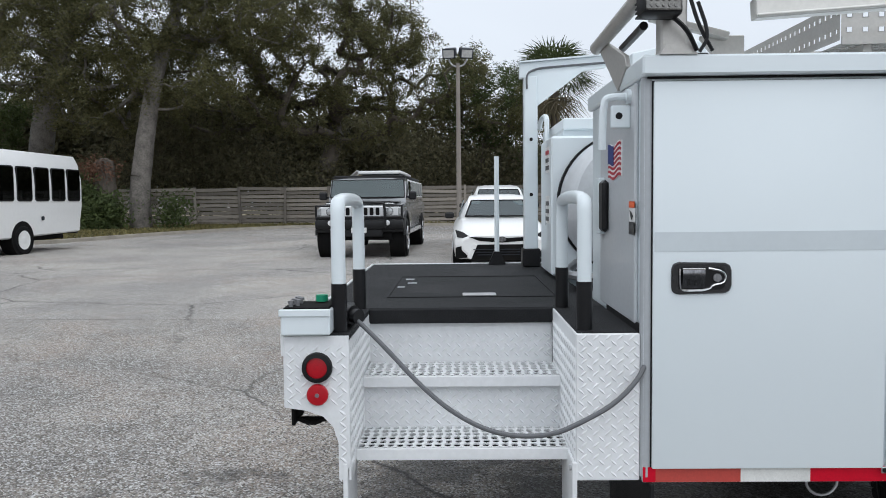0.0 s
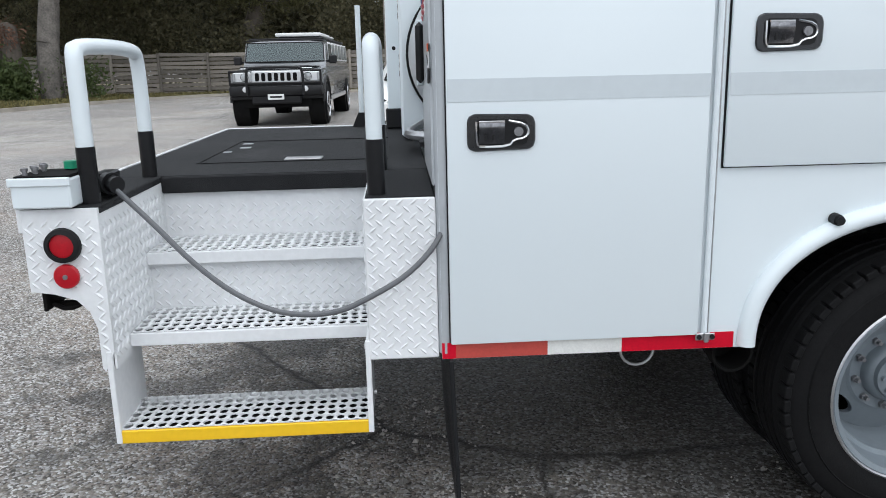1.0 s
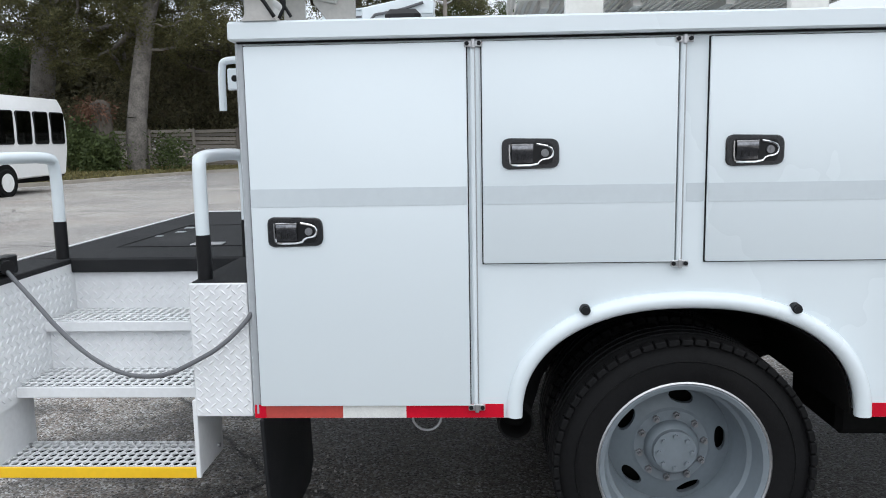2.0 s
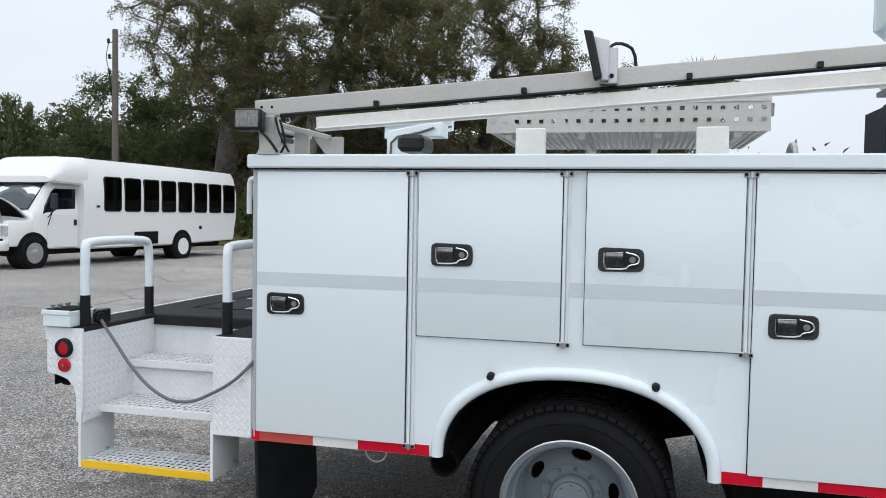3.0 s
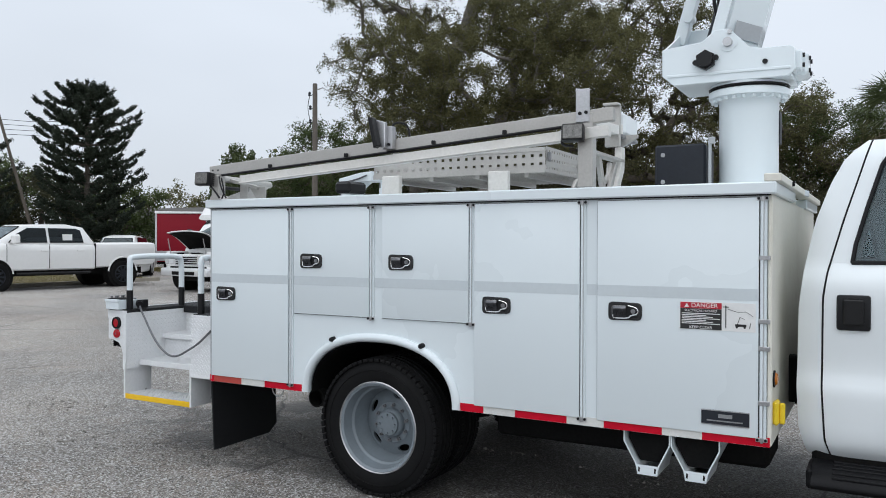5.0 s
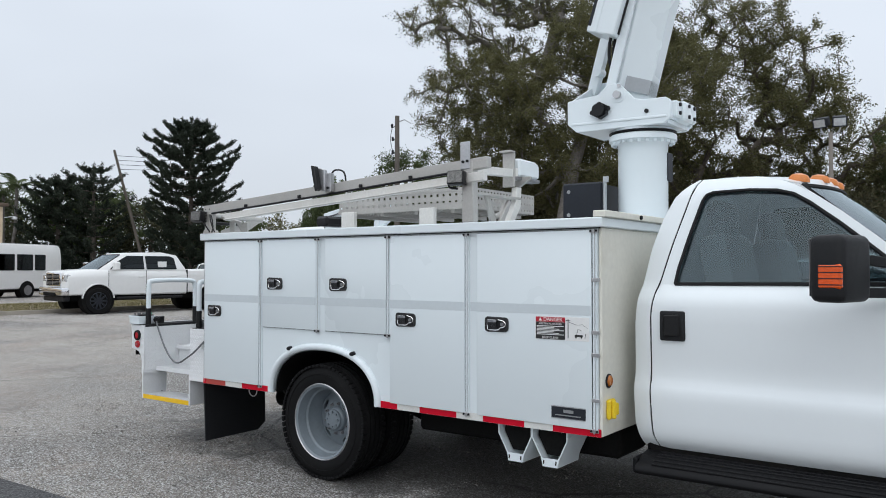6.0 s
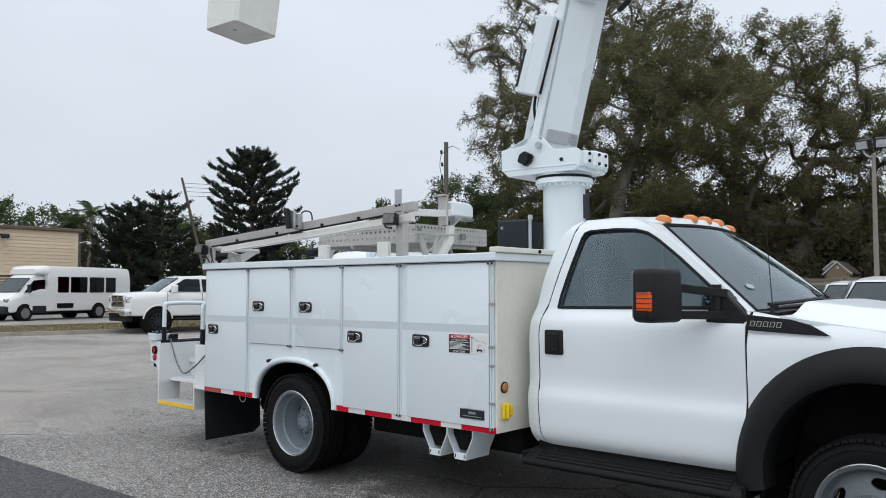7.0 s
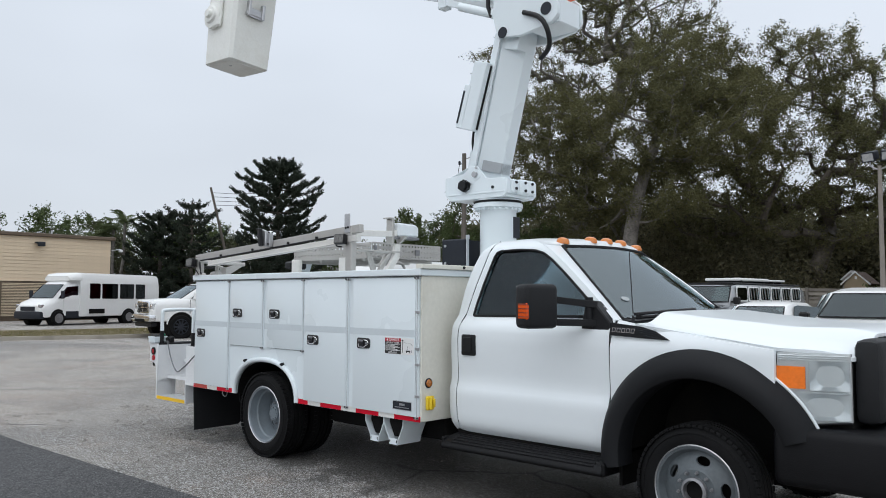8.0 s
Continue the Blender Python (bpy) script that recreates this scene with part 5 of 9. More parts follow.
def arch_z(x):
    t = (x - ARCH_X) / ARCH_RX
    return ARCH_Z + (ARCH_RZ * (1 - abs(t) ** 2.25) ** (1 / 2.25) if abs(t) < 1 else 0)


def service_body():
    xs = sorted(set([0.53, 0.9, 1.2, 2.45, 2.8, 3.1, 3.5, 3.885] + [ARCH_X + ARCH_RX * math.sin(a) for a in np.linspace(-math.pi / 2, math.pi / 2, 33)]))
    body = part("service_body", skin(xs, lambda x: max(arch_z(x), 0.545), lambda x: 1.66, 2, lambda x, z: (x, SIDE, z), (0, 0.02, 0)), WHITE, truck, "white steel service body with compartments")
    for dims in ((0.53, 0.55, SIDE + 0.02, 2.93, 0.547, 1.66), (0.53, 0.55, 3.75, 4.515, 0.55, 1.66)):
        part("end_panel", box(*dims, 0.004), WHITE, body)
    for dims in ((0.55, 3.865, 2.91, 2.93, 0.90, 1.66), (0.53, 3.885, 3.73, 3.75, 0.90, 1.66), (0.53, 3.885, 4.515, 4.535, 0.545, 1.66)):
        part("side_panel", box(*dims), WHITE, body)
    for dims in ((0.55, 1.32, SIDE + 0.02, 2.91, 0.55, 0.57), (2.34, 3.865, SIDE + 0.02, 2.91, 0.55, 0.57), (2.34, 2.36, SIDE + 0.02, 2.91, 0.57, 0.9), (1.30, 1.32, SIDE + 0.02, 2.91, 0.57, 0.9), (0.55, 3.865, 2.932, 3.728, 0.90, 0.93), (0.55, 1.32, 3.75, 4.515, 0.55, 0.57), (2.34, 3.865, 3.75, 4.515, 0.55, 0.57)):
        part("floor_panel", box(*dims), WHITE, body)
    part("front_panel", box(3.887, 3.905, 2.13, 4.53, 0.547, 1.66, 0.004), WHITE_OLD, body, "yellowed front panel with grime streaks")
    part("top_lip", B(box(0.516, 3.925, 2.088, 2.96, 1.66, 1.714, 0.006), box(0.525, 3.925, 3.70, 4.57, 1.66, 1.714, 0.006)), WHITE, body)
    part("drip_seam", box(0.535, 3.90, 2.112, 2.124, 1.655, 1.660), SEAM, body)
    # wheel arch lip and dark inner tub
    ang = np.linspace(0, math.pi, 41)
    path = []
    for a in ang:
        c, s = math.cos(a), math.sin(a)
        path.append((ARCH_X - (ARCH_RX + 0.016) * math.copysign(abs(c) ** 0.89, c), SIDE - 0.004, ARCH_Z + 0.006 + (ARCH_RZ + 0.016) * abs(s) ** 0.89))
    part("wheel_arch_lip", tube(path, 0.0245, 12), WHITE, body, "rounded white wheel arch moulding")
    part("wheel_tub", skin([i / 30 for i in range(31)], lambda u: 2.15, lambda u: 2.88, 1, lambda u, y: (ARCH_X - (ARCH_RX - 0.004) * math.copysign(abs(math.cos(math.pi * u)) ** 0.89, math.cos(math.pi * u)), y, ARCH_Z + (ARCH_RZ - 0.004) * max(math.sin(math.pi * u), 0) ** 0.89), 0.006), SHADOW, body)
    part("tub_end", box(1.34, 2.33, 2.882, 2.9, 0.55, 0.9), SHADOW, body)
    for x in (1.524, 2.128):
        part("bump_stop", B(cyl((x, 2.122, 0.877), (x, 2.098, 0.877), 0.016, 0.014, 14), cyl((x, 2.1, 0.877), (x, 2.088, 0.877), 0.011, None, 12)), PLASTIC, body, "small black rubber stop")
    return body


BODY = service_body()


def latch_on(door, x, z):
    """A recessed paddle latch with a lock, its left top corner at x, z."""
    y = SIDE - 0.014
    outer = [(0.0, 0.018), (0.004, 0.006), (0.018, 0.0), (0.145, 0.003), (0.158, 0.010), (0.163, 0.024), (0.163, 0.066), (0.158, 0.08), (0.145, 0.086), (0.018, 0.089), (0.004, 0.083), (0.0, 0.072)]
    pts = [(x + a, z - b) for a, b in outer]
    part("latch_bezel", prism(pts, "y", y - 0.007, y, 0.003), BEZEL_BLACK, door, "glossy black latch bezel")
    inner = [(x + 0.018 + (a * 0.78), z - 0.012 - b * 0.73) for a, b in outer]
    part("latch_recess", prism(inner, "y", y - 0.0085, y - 0.0062), BLACK, door)
    part("latch_paddle", skin([k / 8 for k in range(9)], lambda u: 0.0, lambda u: 1.0, 8, lambda u, v: (x + 0.028 + 0.060 * u, y - 0.0085 - 0.006 * math.sin(math.pi * (0.15 + 0.7 * u)) - 0.010 * math.sin(2.6 * v) * v, z - 0.070 + 0.049 * v), (0, 0.003, 0)), PADDLE, door, "smoked chrome latch paddle")
    for k in range(2):
        part("paddle_groove", box(x + 0.040 + 0.018 * k, x + 0.047 + 0.018 * k, y - 0.0185, y - 0.009, z - 0.062, z - 0.040, 0.001), BLACK, door)
    part("paddle_lip", box(x + 0.027, x + 0.089, y - 0.017, y - 0.009, z - 0.0215, z - 0.0165, 0.001), CHROME, door)
    part("latch_guard", tube([(x + 0.022, y - 0.010, z - 0.018), (x + 0.022, y - 0.010, z - 0.070), (x + 0.030, y - 0.010, z - 0.077), (x + 0.100, y - 0.010, z - 0.076), (x + 0.110, y - 0.010, z - 0.062), (x + 0.138, y - 0.010, z - 0.058), (x + 0.146, y - 0.010, z - 0.044), (x + 0.138, y - 0.010, z - 0.026), (x + 0.098, y - 0.010, z - 0.018)], 0.0036, 6, smooth=1), BRIGHT, door)
    part("lock", B(cyl((x + 0.122, y - 0.006, z - 0.043), (x + 0.122, y - 0.014, z - 0.043), 0.011, None, 18), box(x + 0.120, x + 0.124, y - 0.0155, y - 0.0135, z - 0.049, z - 0.037)), STEEL_DARK, door)


def compartment_door(x0, x1, z0, z1, latch, hinge_x):
    part("door_seam", box(x0 - 0.003, x1 + 0.003, SIDE - 0.002, SIDE + 0.001, z0 - 0.003, z1 + 0.002), SEAM, BODY)
    door = part("compartment_door", box(x0, x1, SIDE - 0.014, SIDE - 0.002, z0, z1, 0.0045, 2), WHITE, truck, "white flush compartment door")
    part("ghost_stripe", box(x0 + 0.003, x1 - 0.003, SIDE - 0.0150, SIDE - 0.0138, 1.189, 1.242), GREY_DECAL, door, "grey ghost of a removed stripe")
    latch_on(door, *latch)
    part("hinge", B(cyl((hinge_x, SIDE - 0.008, z0 - 0.008), (hinge_x, SIDE - 0.008, z1), 0.0085, None, 10), box(hinge_x - 0.002, hinge_x + 0.017, SIDE - 0.006, SIDE - 0.001, z0, z1)), WHITE, door)
    part("hinge_pin", cyl((hinge_x + 0.006, SIDE - 0.014, z0), (hinge_x + 0.006, SIDE - 0.014, z1), 0.0022, None, 6), STEEL, door, "bare steel hinge edge")
    for z in (z0 - 0.004, z1 - 0.006):
        keeper = part("hinge_keeper", B(box(hinge_x - 0.024, hinge_x + 0.026, SIDE - 0.0165, SIDE - 0.012, z - 0.010, z + 0.009, 0.002), box(hinge_x - 0.004, hinge_x + 0.008, SIDE - 0.024, SIDE - 0.015, z - 0.014, z + 0.012, 0.002)), STEEL, door)
        for dx in (-0.016, 0.018):
            part("bolt", cyl((hinge_x + dx, SIDE - 0.0165, z), (hinge_x + dx, SIDE - 0.022, z), 0.0062, None, 8), SEAM, keeper)
    return door


compartment_door(0.552, 1.186, 0.586, 1.648, (0.600, 1.161), 1.204)
compartment_door(1.229, 1.779, 1.016, 1.648, (1.284, 1.377), 1.791)
compartment_door(1.866, 2.414, 1.016, 1.648, (1.912, 1.377), 2.427)
compartment_door(2.447, 3.028, 0.584, 1.648, (2.498, 1.163), 3.041)
DOOR_E = compartment_door(3.117, 3.852, 0.582, 1.648, (3.175, 1.163), 3.866)
for k, z in enumerate((0.74, 0.98, 1.10, 1.38)):
    part("hinge_clip", box(3.852, 3.900, SIDE - 0.018, SIDE - 0.010, z - 0.01, z + 0.01, 0.002), STEEL, DOOR_E)
for x0, x1 in ((1.81, 1.860), (3.062, 3.110)):
    part("ghost_stripe", box(x0, x1, SIDE - 0.0012, SIDE - 0.0002, 1.189, 1.242), GREY_DECAL, BODY)
for x0, x1, m in ((0.53, 0.565, RED), (0.565, 0.80, RED_FADED), (0.80, 0.992, WHITE_TAPE), (0.992, 1.285, RED), (2.362, 2.50, RED), (2.50, 2.68, WHITE_TAPE), (2.68, 2.96, RED), (2.96, 3.15, WHITE_TAPE), (3.15, 3.43, RED), (3.43, 3.612, WHITE_TAPE), (3.612, 3.90, RED)):
    part("reflective_tape", box(x0, x1, SIDE - 0.0022, SIDE - 0.0004, 0.546, 0.588 if not 0.6 < x0 < 0.95 else 0.584), m, BODY)


def danger_sign():
    y = SIDE - 0.0160
    part("warning_sign", box(3.512, 3.840, y, SIDE - 0.0142, 1.050, 1.177), SIGN_WHITE, DOOR_E, "red black and white danger sign")
    for name, b, m in (("sign_header", box(3.515, 3.697, y - 0.0012, y, 1.147, 1.174), SIGN_RED), ("sign_panel", box(3.515, 3.697, y - 0.0012, y, 1.052, 1.1462), SIGN_BLACK)):
        part(name, b, m, DOOR_E)

    def word(text, size, x, z, m):
        lettering("sign_lettering", text, size, Matrix.Translation((x, y - 0.0018, z)) @ pose(0, 0, 0, 90, 0, 0), m, DOOR_E, 0.0004)
    word("DANGER", 0.029, 3.622, 1.1605, SIGN_WHITE)
    part("sign_triangle", prism([(3.533, 1.152), (3.555, 1.152), (3.544, 1.170)], "y", y - 0.0020, y - 0.0012), SIGN_WHITE, DOOR_E)
    word("ELECTRICAL HAZARD", 0.0145, 3.606, 1.1365, SIGN_WHITE)
    for k in range(7):
        part("sign_text_line", box(3.522, 3.690 - 0.03 * ((k * 5) % 3), y - 0.0018, y - 0.0012, 1.122 - 0.0076 * k, 1.1255 - 0.0076 * k), SIGN_WHITE, DOOR_E)
    word("KEEP CLEAR", 0.0185, 3.606, 1.0605, SIGN_WHITE)
    part("sign_drawing", B(tube([(3.715, y - 0.001, 1.165), (3.715, y - 0.001, 1.065)], 0.0022, 5), tube([(3.702, y - 0.001, 1.158), (3.728, y - 0.001, 1.158)], 0.0018, 5), tube([(3.72, y - 0.001, 1.150), (3.77, y - 0.001, 1.135), (3.80, y - 0.001, 1.140), (3.83, y - 0.001, 1.120)], 0.0009, 5), box(3.755, 3.802, y - 0.0016, y - 0.0002, 1.072, 1.083, 0.0004), tube([(3.765, y - 0.001, 1.083), (3.775, y - 0.001, 1.115), (3.795, y - 0.001, 1.105)], 0.0012, 5), cyl((3.762, y - 0.0016, 1.069), (3.762, y, 1.069), 0.005, None, 10), cyl((3.795, y - 0.0016, 1.069), (3.795, y, 1.069), 0.005, None, 10), tube([(3.815, y - 0.001, 1.065), (3.82, y - 0.001, 1.09)], 0.0012, 5)), SIGN_BLACK, DOOR_E)
    part("maker_plate", box(3.611, 3.817, SIDE - 0.0172, SIDE - 0.0142, 0.624, 0.691, 0.001), CHARCOAL, DOOR_E, "dark maker's plate")
    part("plate_border", B(box(3.611, 3.817, SIDE - 0.0180, SIDE - 0.0172, 0.687, 0.691), box(3.611, 3.817, SIDE - 0.0180, SIDE - 0.0172, 0.624, 0.628)), STEEL, DOOR_E)
    part("plate_bar", B(box(3.685, 3.745, SIDE - 0.0180, SIDE - 0.0172, 0.657, 0.674), box(3.635, 3.79, SIDE - 0.0180, SIDE - 0.0172, 0.640, 0.646)), STEEL, DOOR_E)


danger_sign()
part("marker_lamp", lathe([(0.030, 0.0), (0.030, 0.008), (0.024, 0.016), (0.01, 0.02), (0, 0.021)], (3.905, 2.205, 0.838), "x", 24), AMBER_DARK, BODY, "round amber marker lamp")
part("lamp_grommet", lathe([(0.028, 0.0), (0.038, 0.0), (0.038, 0.006), (0.03, 0.008)], (3.905, 2.205, 0.838), "x", 24, closed=True), SEAM, BODY)
part("chock_handle", B(box(3.905, 3.93, 2.17, 2.25, 0.635, 0.74, 0.008), box(3.93, 3.955, 2.185, 2.20, 0.64, 0.735, 0.006), box(3.93, 3.95, 2.225, 2.245, 0.655, 0.72, 0.006)), YELLOW_PLASTIC, BODY, "yellow plastic bracket")


def chock_holder(x):
    """A bent sheet-steel pocket, open in front, with a black wedge for the shade inside."""
    outer = [(0.0, 0.548), (0.0, 0.490), (0.058, 0.385), (0.068, 0.338), (0.162, 0.338), (0.172, 0.385), (0.222, 0.490), (0.222, 0.548)]
    inner = [(0.216, 0.548), (0.216, 0.492), (0.166, 0.387), (0.157, 0.343), (0.073, 0.343), (0.064, 0.387), (0.006, 0.492), (0.006, 0.548)]
    holder = part("chock_holder", prism([(x + a, z) for a, z in outer + inner], "y", 2.15, 2.40), WHITE, truck, "bent white steel wheel chock holder under the body")
    part("front_lip", prism([(x + 0.061, 0.386), (x + 0.070, 0.340), (x + 0.160, 0.340), (x + 0.169, 0.386)], "y", 2.146, 2.150), WHITE, holder)
    for dx in (0.072, 0.148):
        part("lip_slot", prism([(x + dx, 0.352), (x + dx + 0.008, 0.352), (x + dx + 0.010, 0.372), (x + dx + 0.002, 0.376)], "y", 2.1445, 2.1462), SEAM, holder)
    # added black wedge that stands for the dark, shaded inside
    part("holder_shade", prism([(x + 0.014, 0.542), (x + 0.012, 0.494), (x + 0.068, 0.392), (x + 0.160, 0.392), (x + 0.208, 0.494), (x + 0.206, 0.542)], "y", 2.20, 2.39, 0.004), SHADOW, holder, "black wedge for the shade inside the holder")


chock_holder(3.240)
chock_holder(3.464)
# box behind the holders, black to put their inner shade into its colour
part("under_shade_box", box(2.42, 3.86, 2.45, 2.85, 0.36, 0.55, 0.02), SHADOW, truck)


# -- rear tail shelf with steps --
def tail_shelf():
    z = 0.965
    part("deck", B(box(-0.465, 0.525, 2.66, 4.53, z - 0.035, z, 0.004), box(-0.465, -0.285, 2.14, 2.66, z - 0.02, z, 0.003), box(0.350, 0.522, 2.14, 2.66, z - 0.02, z, 0.003)), DECK, truck, "black non-skid coated rear deck")
    part("deck_edge", B(box(-0.475, -0.465, 2.13, 4.53, z - 0.06, z + 0.004, 0.002), box(-0.465, 0.525, 4.53, 4.545, z - 0.06, z + 0.004, 0.002)), WHITE_PLATE, truck)
    part("deck_hatch", B(box(-0.25, 0.40, 2.95, 2.956, z, z + 0.003), box(-0.25, 0.40, 3.75, 3.756, z, z + 0.003), box(-0.25, -0.244, 2.956, 3.75, z, z + 0.003), box(0.394, 0.40, 2.956, 3.75, z, z + 0.003)), SEAM, truck)
    part("hatch_pull", box(0.04, 0.17, 2.98, 3.05, z, z + 0.006, 0.002), STEEL, truck, "bare steel hatch pull")
    for k, (x, y, w) in enumerate(((-0.22, 3.62, 0.02), (-0.20, 3.45, 0.02), (-0.235, 3.3, 0.015))):
        part("scuff_patch", box(x, x + w * 2, y, y + w * 2, z, z + 0.002), GREY, truck)
    # side pillars
    prof = [(-0.465, z - 0.004), (-0.285, z - 0.004), (-0.285, 0.600), (-0.312, 0.548), (-0.318, 0.556), (-0.318, 0.66), (-0.332, 0.705), (-0.36, 0.735), (-0.41, 0.752), (-0.465, 0.760)]
    pl = part("pillar", prism(prof, "y", 2.130, 2.14), WHITE_PLATE, truck, "white tread plate pillar with tail lamps")
    part("tread_relief", B(tread_bars((-0.462, 2.13, 0.765), (1, 0, 0), (0, 0, 1), 8, 8, 0.0215, (0, -1, 0)), tread_bars((-0.315, 2.13, 0.60), (1, 0, 0), (0, 0, 1), 1, 8, 0.0215, (0, -1, 0))), WHITE_PLATE, pl)
    inn = part("inner_wall", box(-0.291, -0.285, 2.14, 2.68, 0.55, z - 0.02), WHITE_PLATE, truck)
    part("tread_relief", tread_bars((-0.285, 2.14, 0.57), (0, 1, 0), (0, 0, 1), 24, 17, 0.0215, (1, 0, 0)), WHITE_PLATE, inn)
    part("outer_wall", B(box(-0.470, -0.464, 2.14, 4.53, 0.76, z - 0.005), box(-0.464, -0.30, 2.60, 4.53, 0.76, 0.766)), WHITE_PLATE, truck)
    rb = part("step_box", box(0.345, 0.522, 2.130, 2.66, 0.548, z - 0.003, 0.003), WHITE_PLATE, truck, "white tread plate box beside the steps")
    part("tread_relief", B(tread_bars((0.350, 2.13, 0.556), (1, 0, 0), (0, 0, 1), 8, 19, 0.0215, (0, -1, 0)), tread_bars((0.345, 2.64, 0.57), (0, -1, 0), (0, 0, 1), 24, 17, 0.0215, (-1, 0, 0))), WHITE_PLATE, rb)
    part("rubber_gap", box(0.5225, 0.530, 2.15, 2.62, 0.55, 0.985, 0.002), SEAM, truck)
    # risers
    r1 = part("riser", box(-0.285, 0.345, 2.672, 2.68, 0.765, z - 0.036), WHITE_PLATE, truck)
    part("tread_relief", tread_bars((-0.28, 2.672, 0.79), (1, 0, 0), (0, 0, 1), 29, 4, 0.0215, (0, -1, 0)), WHITE_PLATE, r1)
    r2 = part("riser", box(-0.285, 0.345, 2.472, 2.48, 0.59, 0.745), WHITE_PLATE, truck)
    part("tread_relief", tread_bars((-0.28, 2.472, 0.61), (1, 0, 0), (0, 0, 1), 29, 6, 0.0215, (0, -1, 0)), WHITE_PLATE, r2)
    part("deck_lip", box(-0.285, 0.345, 2.648, 2.662, z - 0.052, z - 0.002, 0.004), DECK, truck)
    # grip treads
    for k, (y0, y1, zt, label) in enumerate(((2.445, 2.67, 0.776, "white serrated grip tread"), (2.245, 2.47, 0.606, "white serrated grip tread"), (2.132, 2.345, 0.384, "white serrated grip tread with yellow nosing"))):
        x0, x1 = (-0.283, 0.343) if k < 2 else (-0.297, 0.335)
        tr = part("step_tread", holed_plate(x0, x1, y0 + 0.012, y1, zt, 22, 6, 0.0112, 0.0166, 0.004, 0.0012, stagger=0.12), WHITE_PLATE, truck, label)
        part("tread_channel", B(box(x0, x1, y0 + 0.006, y0 + 0.012, zt - 0.036, zt - 0.001), box(x0, x1, y1 - 0.006, y1, zt - 0.036, zt - 0.001)), WHITE_PLATE, tr)
        # black pan paints the shaded underside seen through the holes
        part("tread_shade_pan", box(x0 + 0.004, x1 - 0.004, y0 + 0.014, y1 - 0.008, zt - 0.034, zt - 0.028), SHADOW, tr)
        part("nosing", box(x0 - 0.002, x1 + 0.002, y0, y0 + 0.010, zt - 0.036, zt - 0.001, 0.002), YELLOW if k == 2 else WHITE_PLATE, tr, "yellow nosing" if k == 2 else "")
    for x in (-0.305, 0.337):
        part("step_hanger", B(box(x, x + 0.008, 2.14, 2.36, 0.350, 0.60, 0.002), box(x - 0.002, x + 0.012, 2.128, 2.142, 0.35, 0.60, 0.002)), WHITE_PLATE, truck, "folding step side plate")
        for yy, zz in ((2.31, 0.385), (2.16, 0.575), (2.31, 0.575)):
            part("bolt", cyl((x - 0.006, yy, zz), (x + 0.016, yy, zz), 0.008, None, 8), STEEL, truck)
    # black plate behind the risers
    part("riser_back_pan", box(-0.28, 0.34, 2.70, 2.74, 0.60, 0.76), SHADOW, truck)
    # lamps
    for zz, m, r in ((0.874, LAMP_RED, 0.031), (0.798, LAMP_RED, 0.030)):
        lamp = part("tail_lamp", lathe([(r, 0.0), (r, -0.008), (r * 0.92, -0.011), (r * 0.45, -0.0125), (0, -0.013)], (-0.373, 2.128, zz), "y", 30), m, truck, "round red tail lamp")
        if zz > 0.85:
            part("lamp_grommet", lathe([(r - 0.002, 0.0), (r + 0.012, 0.0), (r + 0.010, -0.014), (r - 0.001, -0.018)], (-0.373, 2.128, zz), "y", 30, closed=True), SEAM, lamp)
        else:
            part("reflector_screw", cyl((-0.373, 2.116, zz), (-0.373, 2.112, zz), 0.006, None, 10), STEEL_DARK, lamp)
    part("tow_bracket", B(box(-0.455, -0.445, 2.16, 2.30, 0.70, 0.762, 0.002), box(-0.445, -0.36, 2.20, 2.22, 0.700, 0.712, 0.002), tube([(-0.44, 2.18, 0.715), (-0.40, 2.17, 0.700), (-0.36, 2.18, 0.715)], 0.006, 6, smooth=1)), SHADOW, truck)
    # rails
    for x in (-0.318, 0.378):
        top = 1.340
        part("grab_rail", tube([(x, 2.19, 1.10), (x, 2.19, top - 0.03), (x, 2.20, top), (x, 2.62, top), (x, 2.66, top - 0.03), (x, 2.66, 1.10)], 0.0205, 14, smooth=2), WHITE, truck, "white grab rail with black feet")
        for y in (2.19, 2.66):
            part("rail_foot", cyl((x, y, z - 0.003), (x, y, 1.102), 0.0225, None, 16), BLACK, truck)
    # control box on the pillar
    cb = part("control_box", B(box(-0.468, -0.332, 2.105, 2.27, z + 0.002, 1.036, 0.004), box(-0.472, -0.330, 2.100, 2.112, 1.020, 1.040, 0.002)), WHITE, truck, "white control box with switches on the deck corner")
    part("box_top", prism([(-0.462, 2.118), (-0.338, 2.118), (-0.338, 2.262), (-0.462, 2.262)], "z", 1.036, 1.043), SHADOW, cb)
    part("button", cyl((-0.375, 2.24, 1.046), (-0.375, 2.24, 1.064), 0.018, None, 14), paint("green_button", (0.02, 0.30, 0.16), 0.4), cb, "green push button")
    for k in range(5):
        part("lever", B(cyl((-0.445 + 0.014 * (k % 2), 2.14 + 0.025 * k, 1.042), (-0.445 + 0.014 * (k % 2), 2.14 + 0.025 * k, 1.056), 0.006, None, 8), cyl((-0.445 + 0.014 * (k % 2), 2.14 + 0.025 * k, 1.052), (-0.445 + 0.014 * (k % 2), 2.14 + 0.025 * k, 1.060), 0.009, None, 8)), STEEL_DARK, cb)
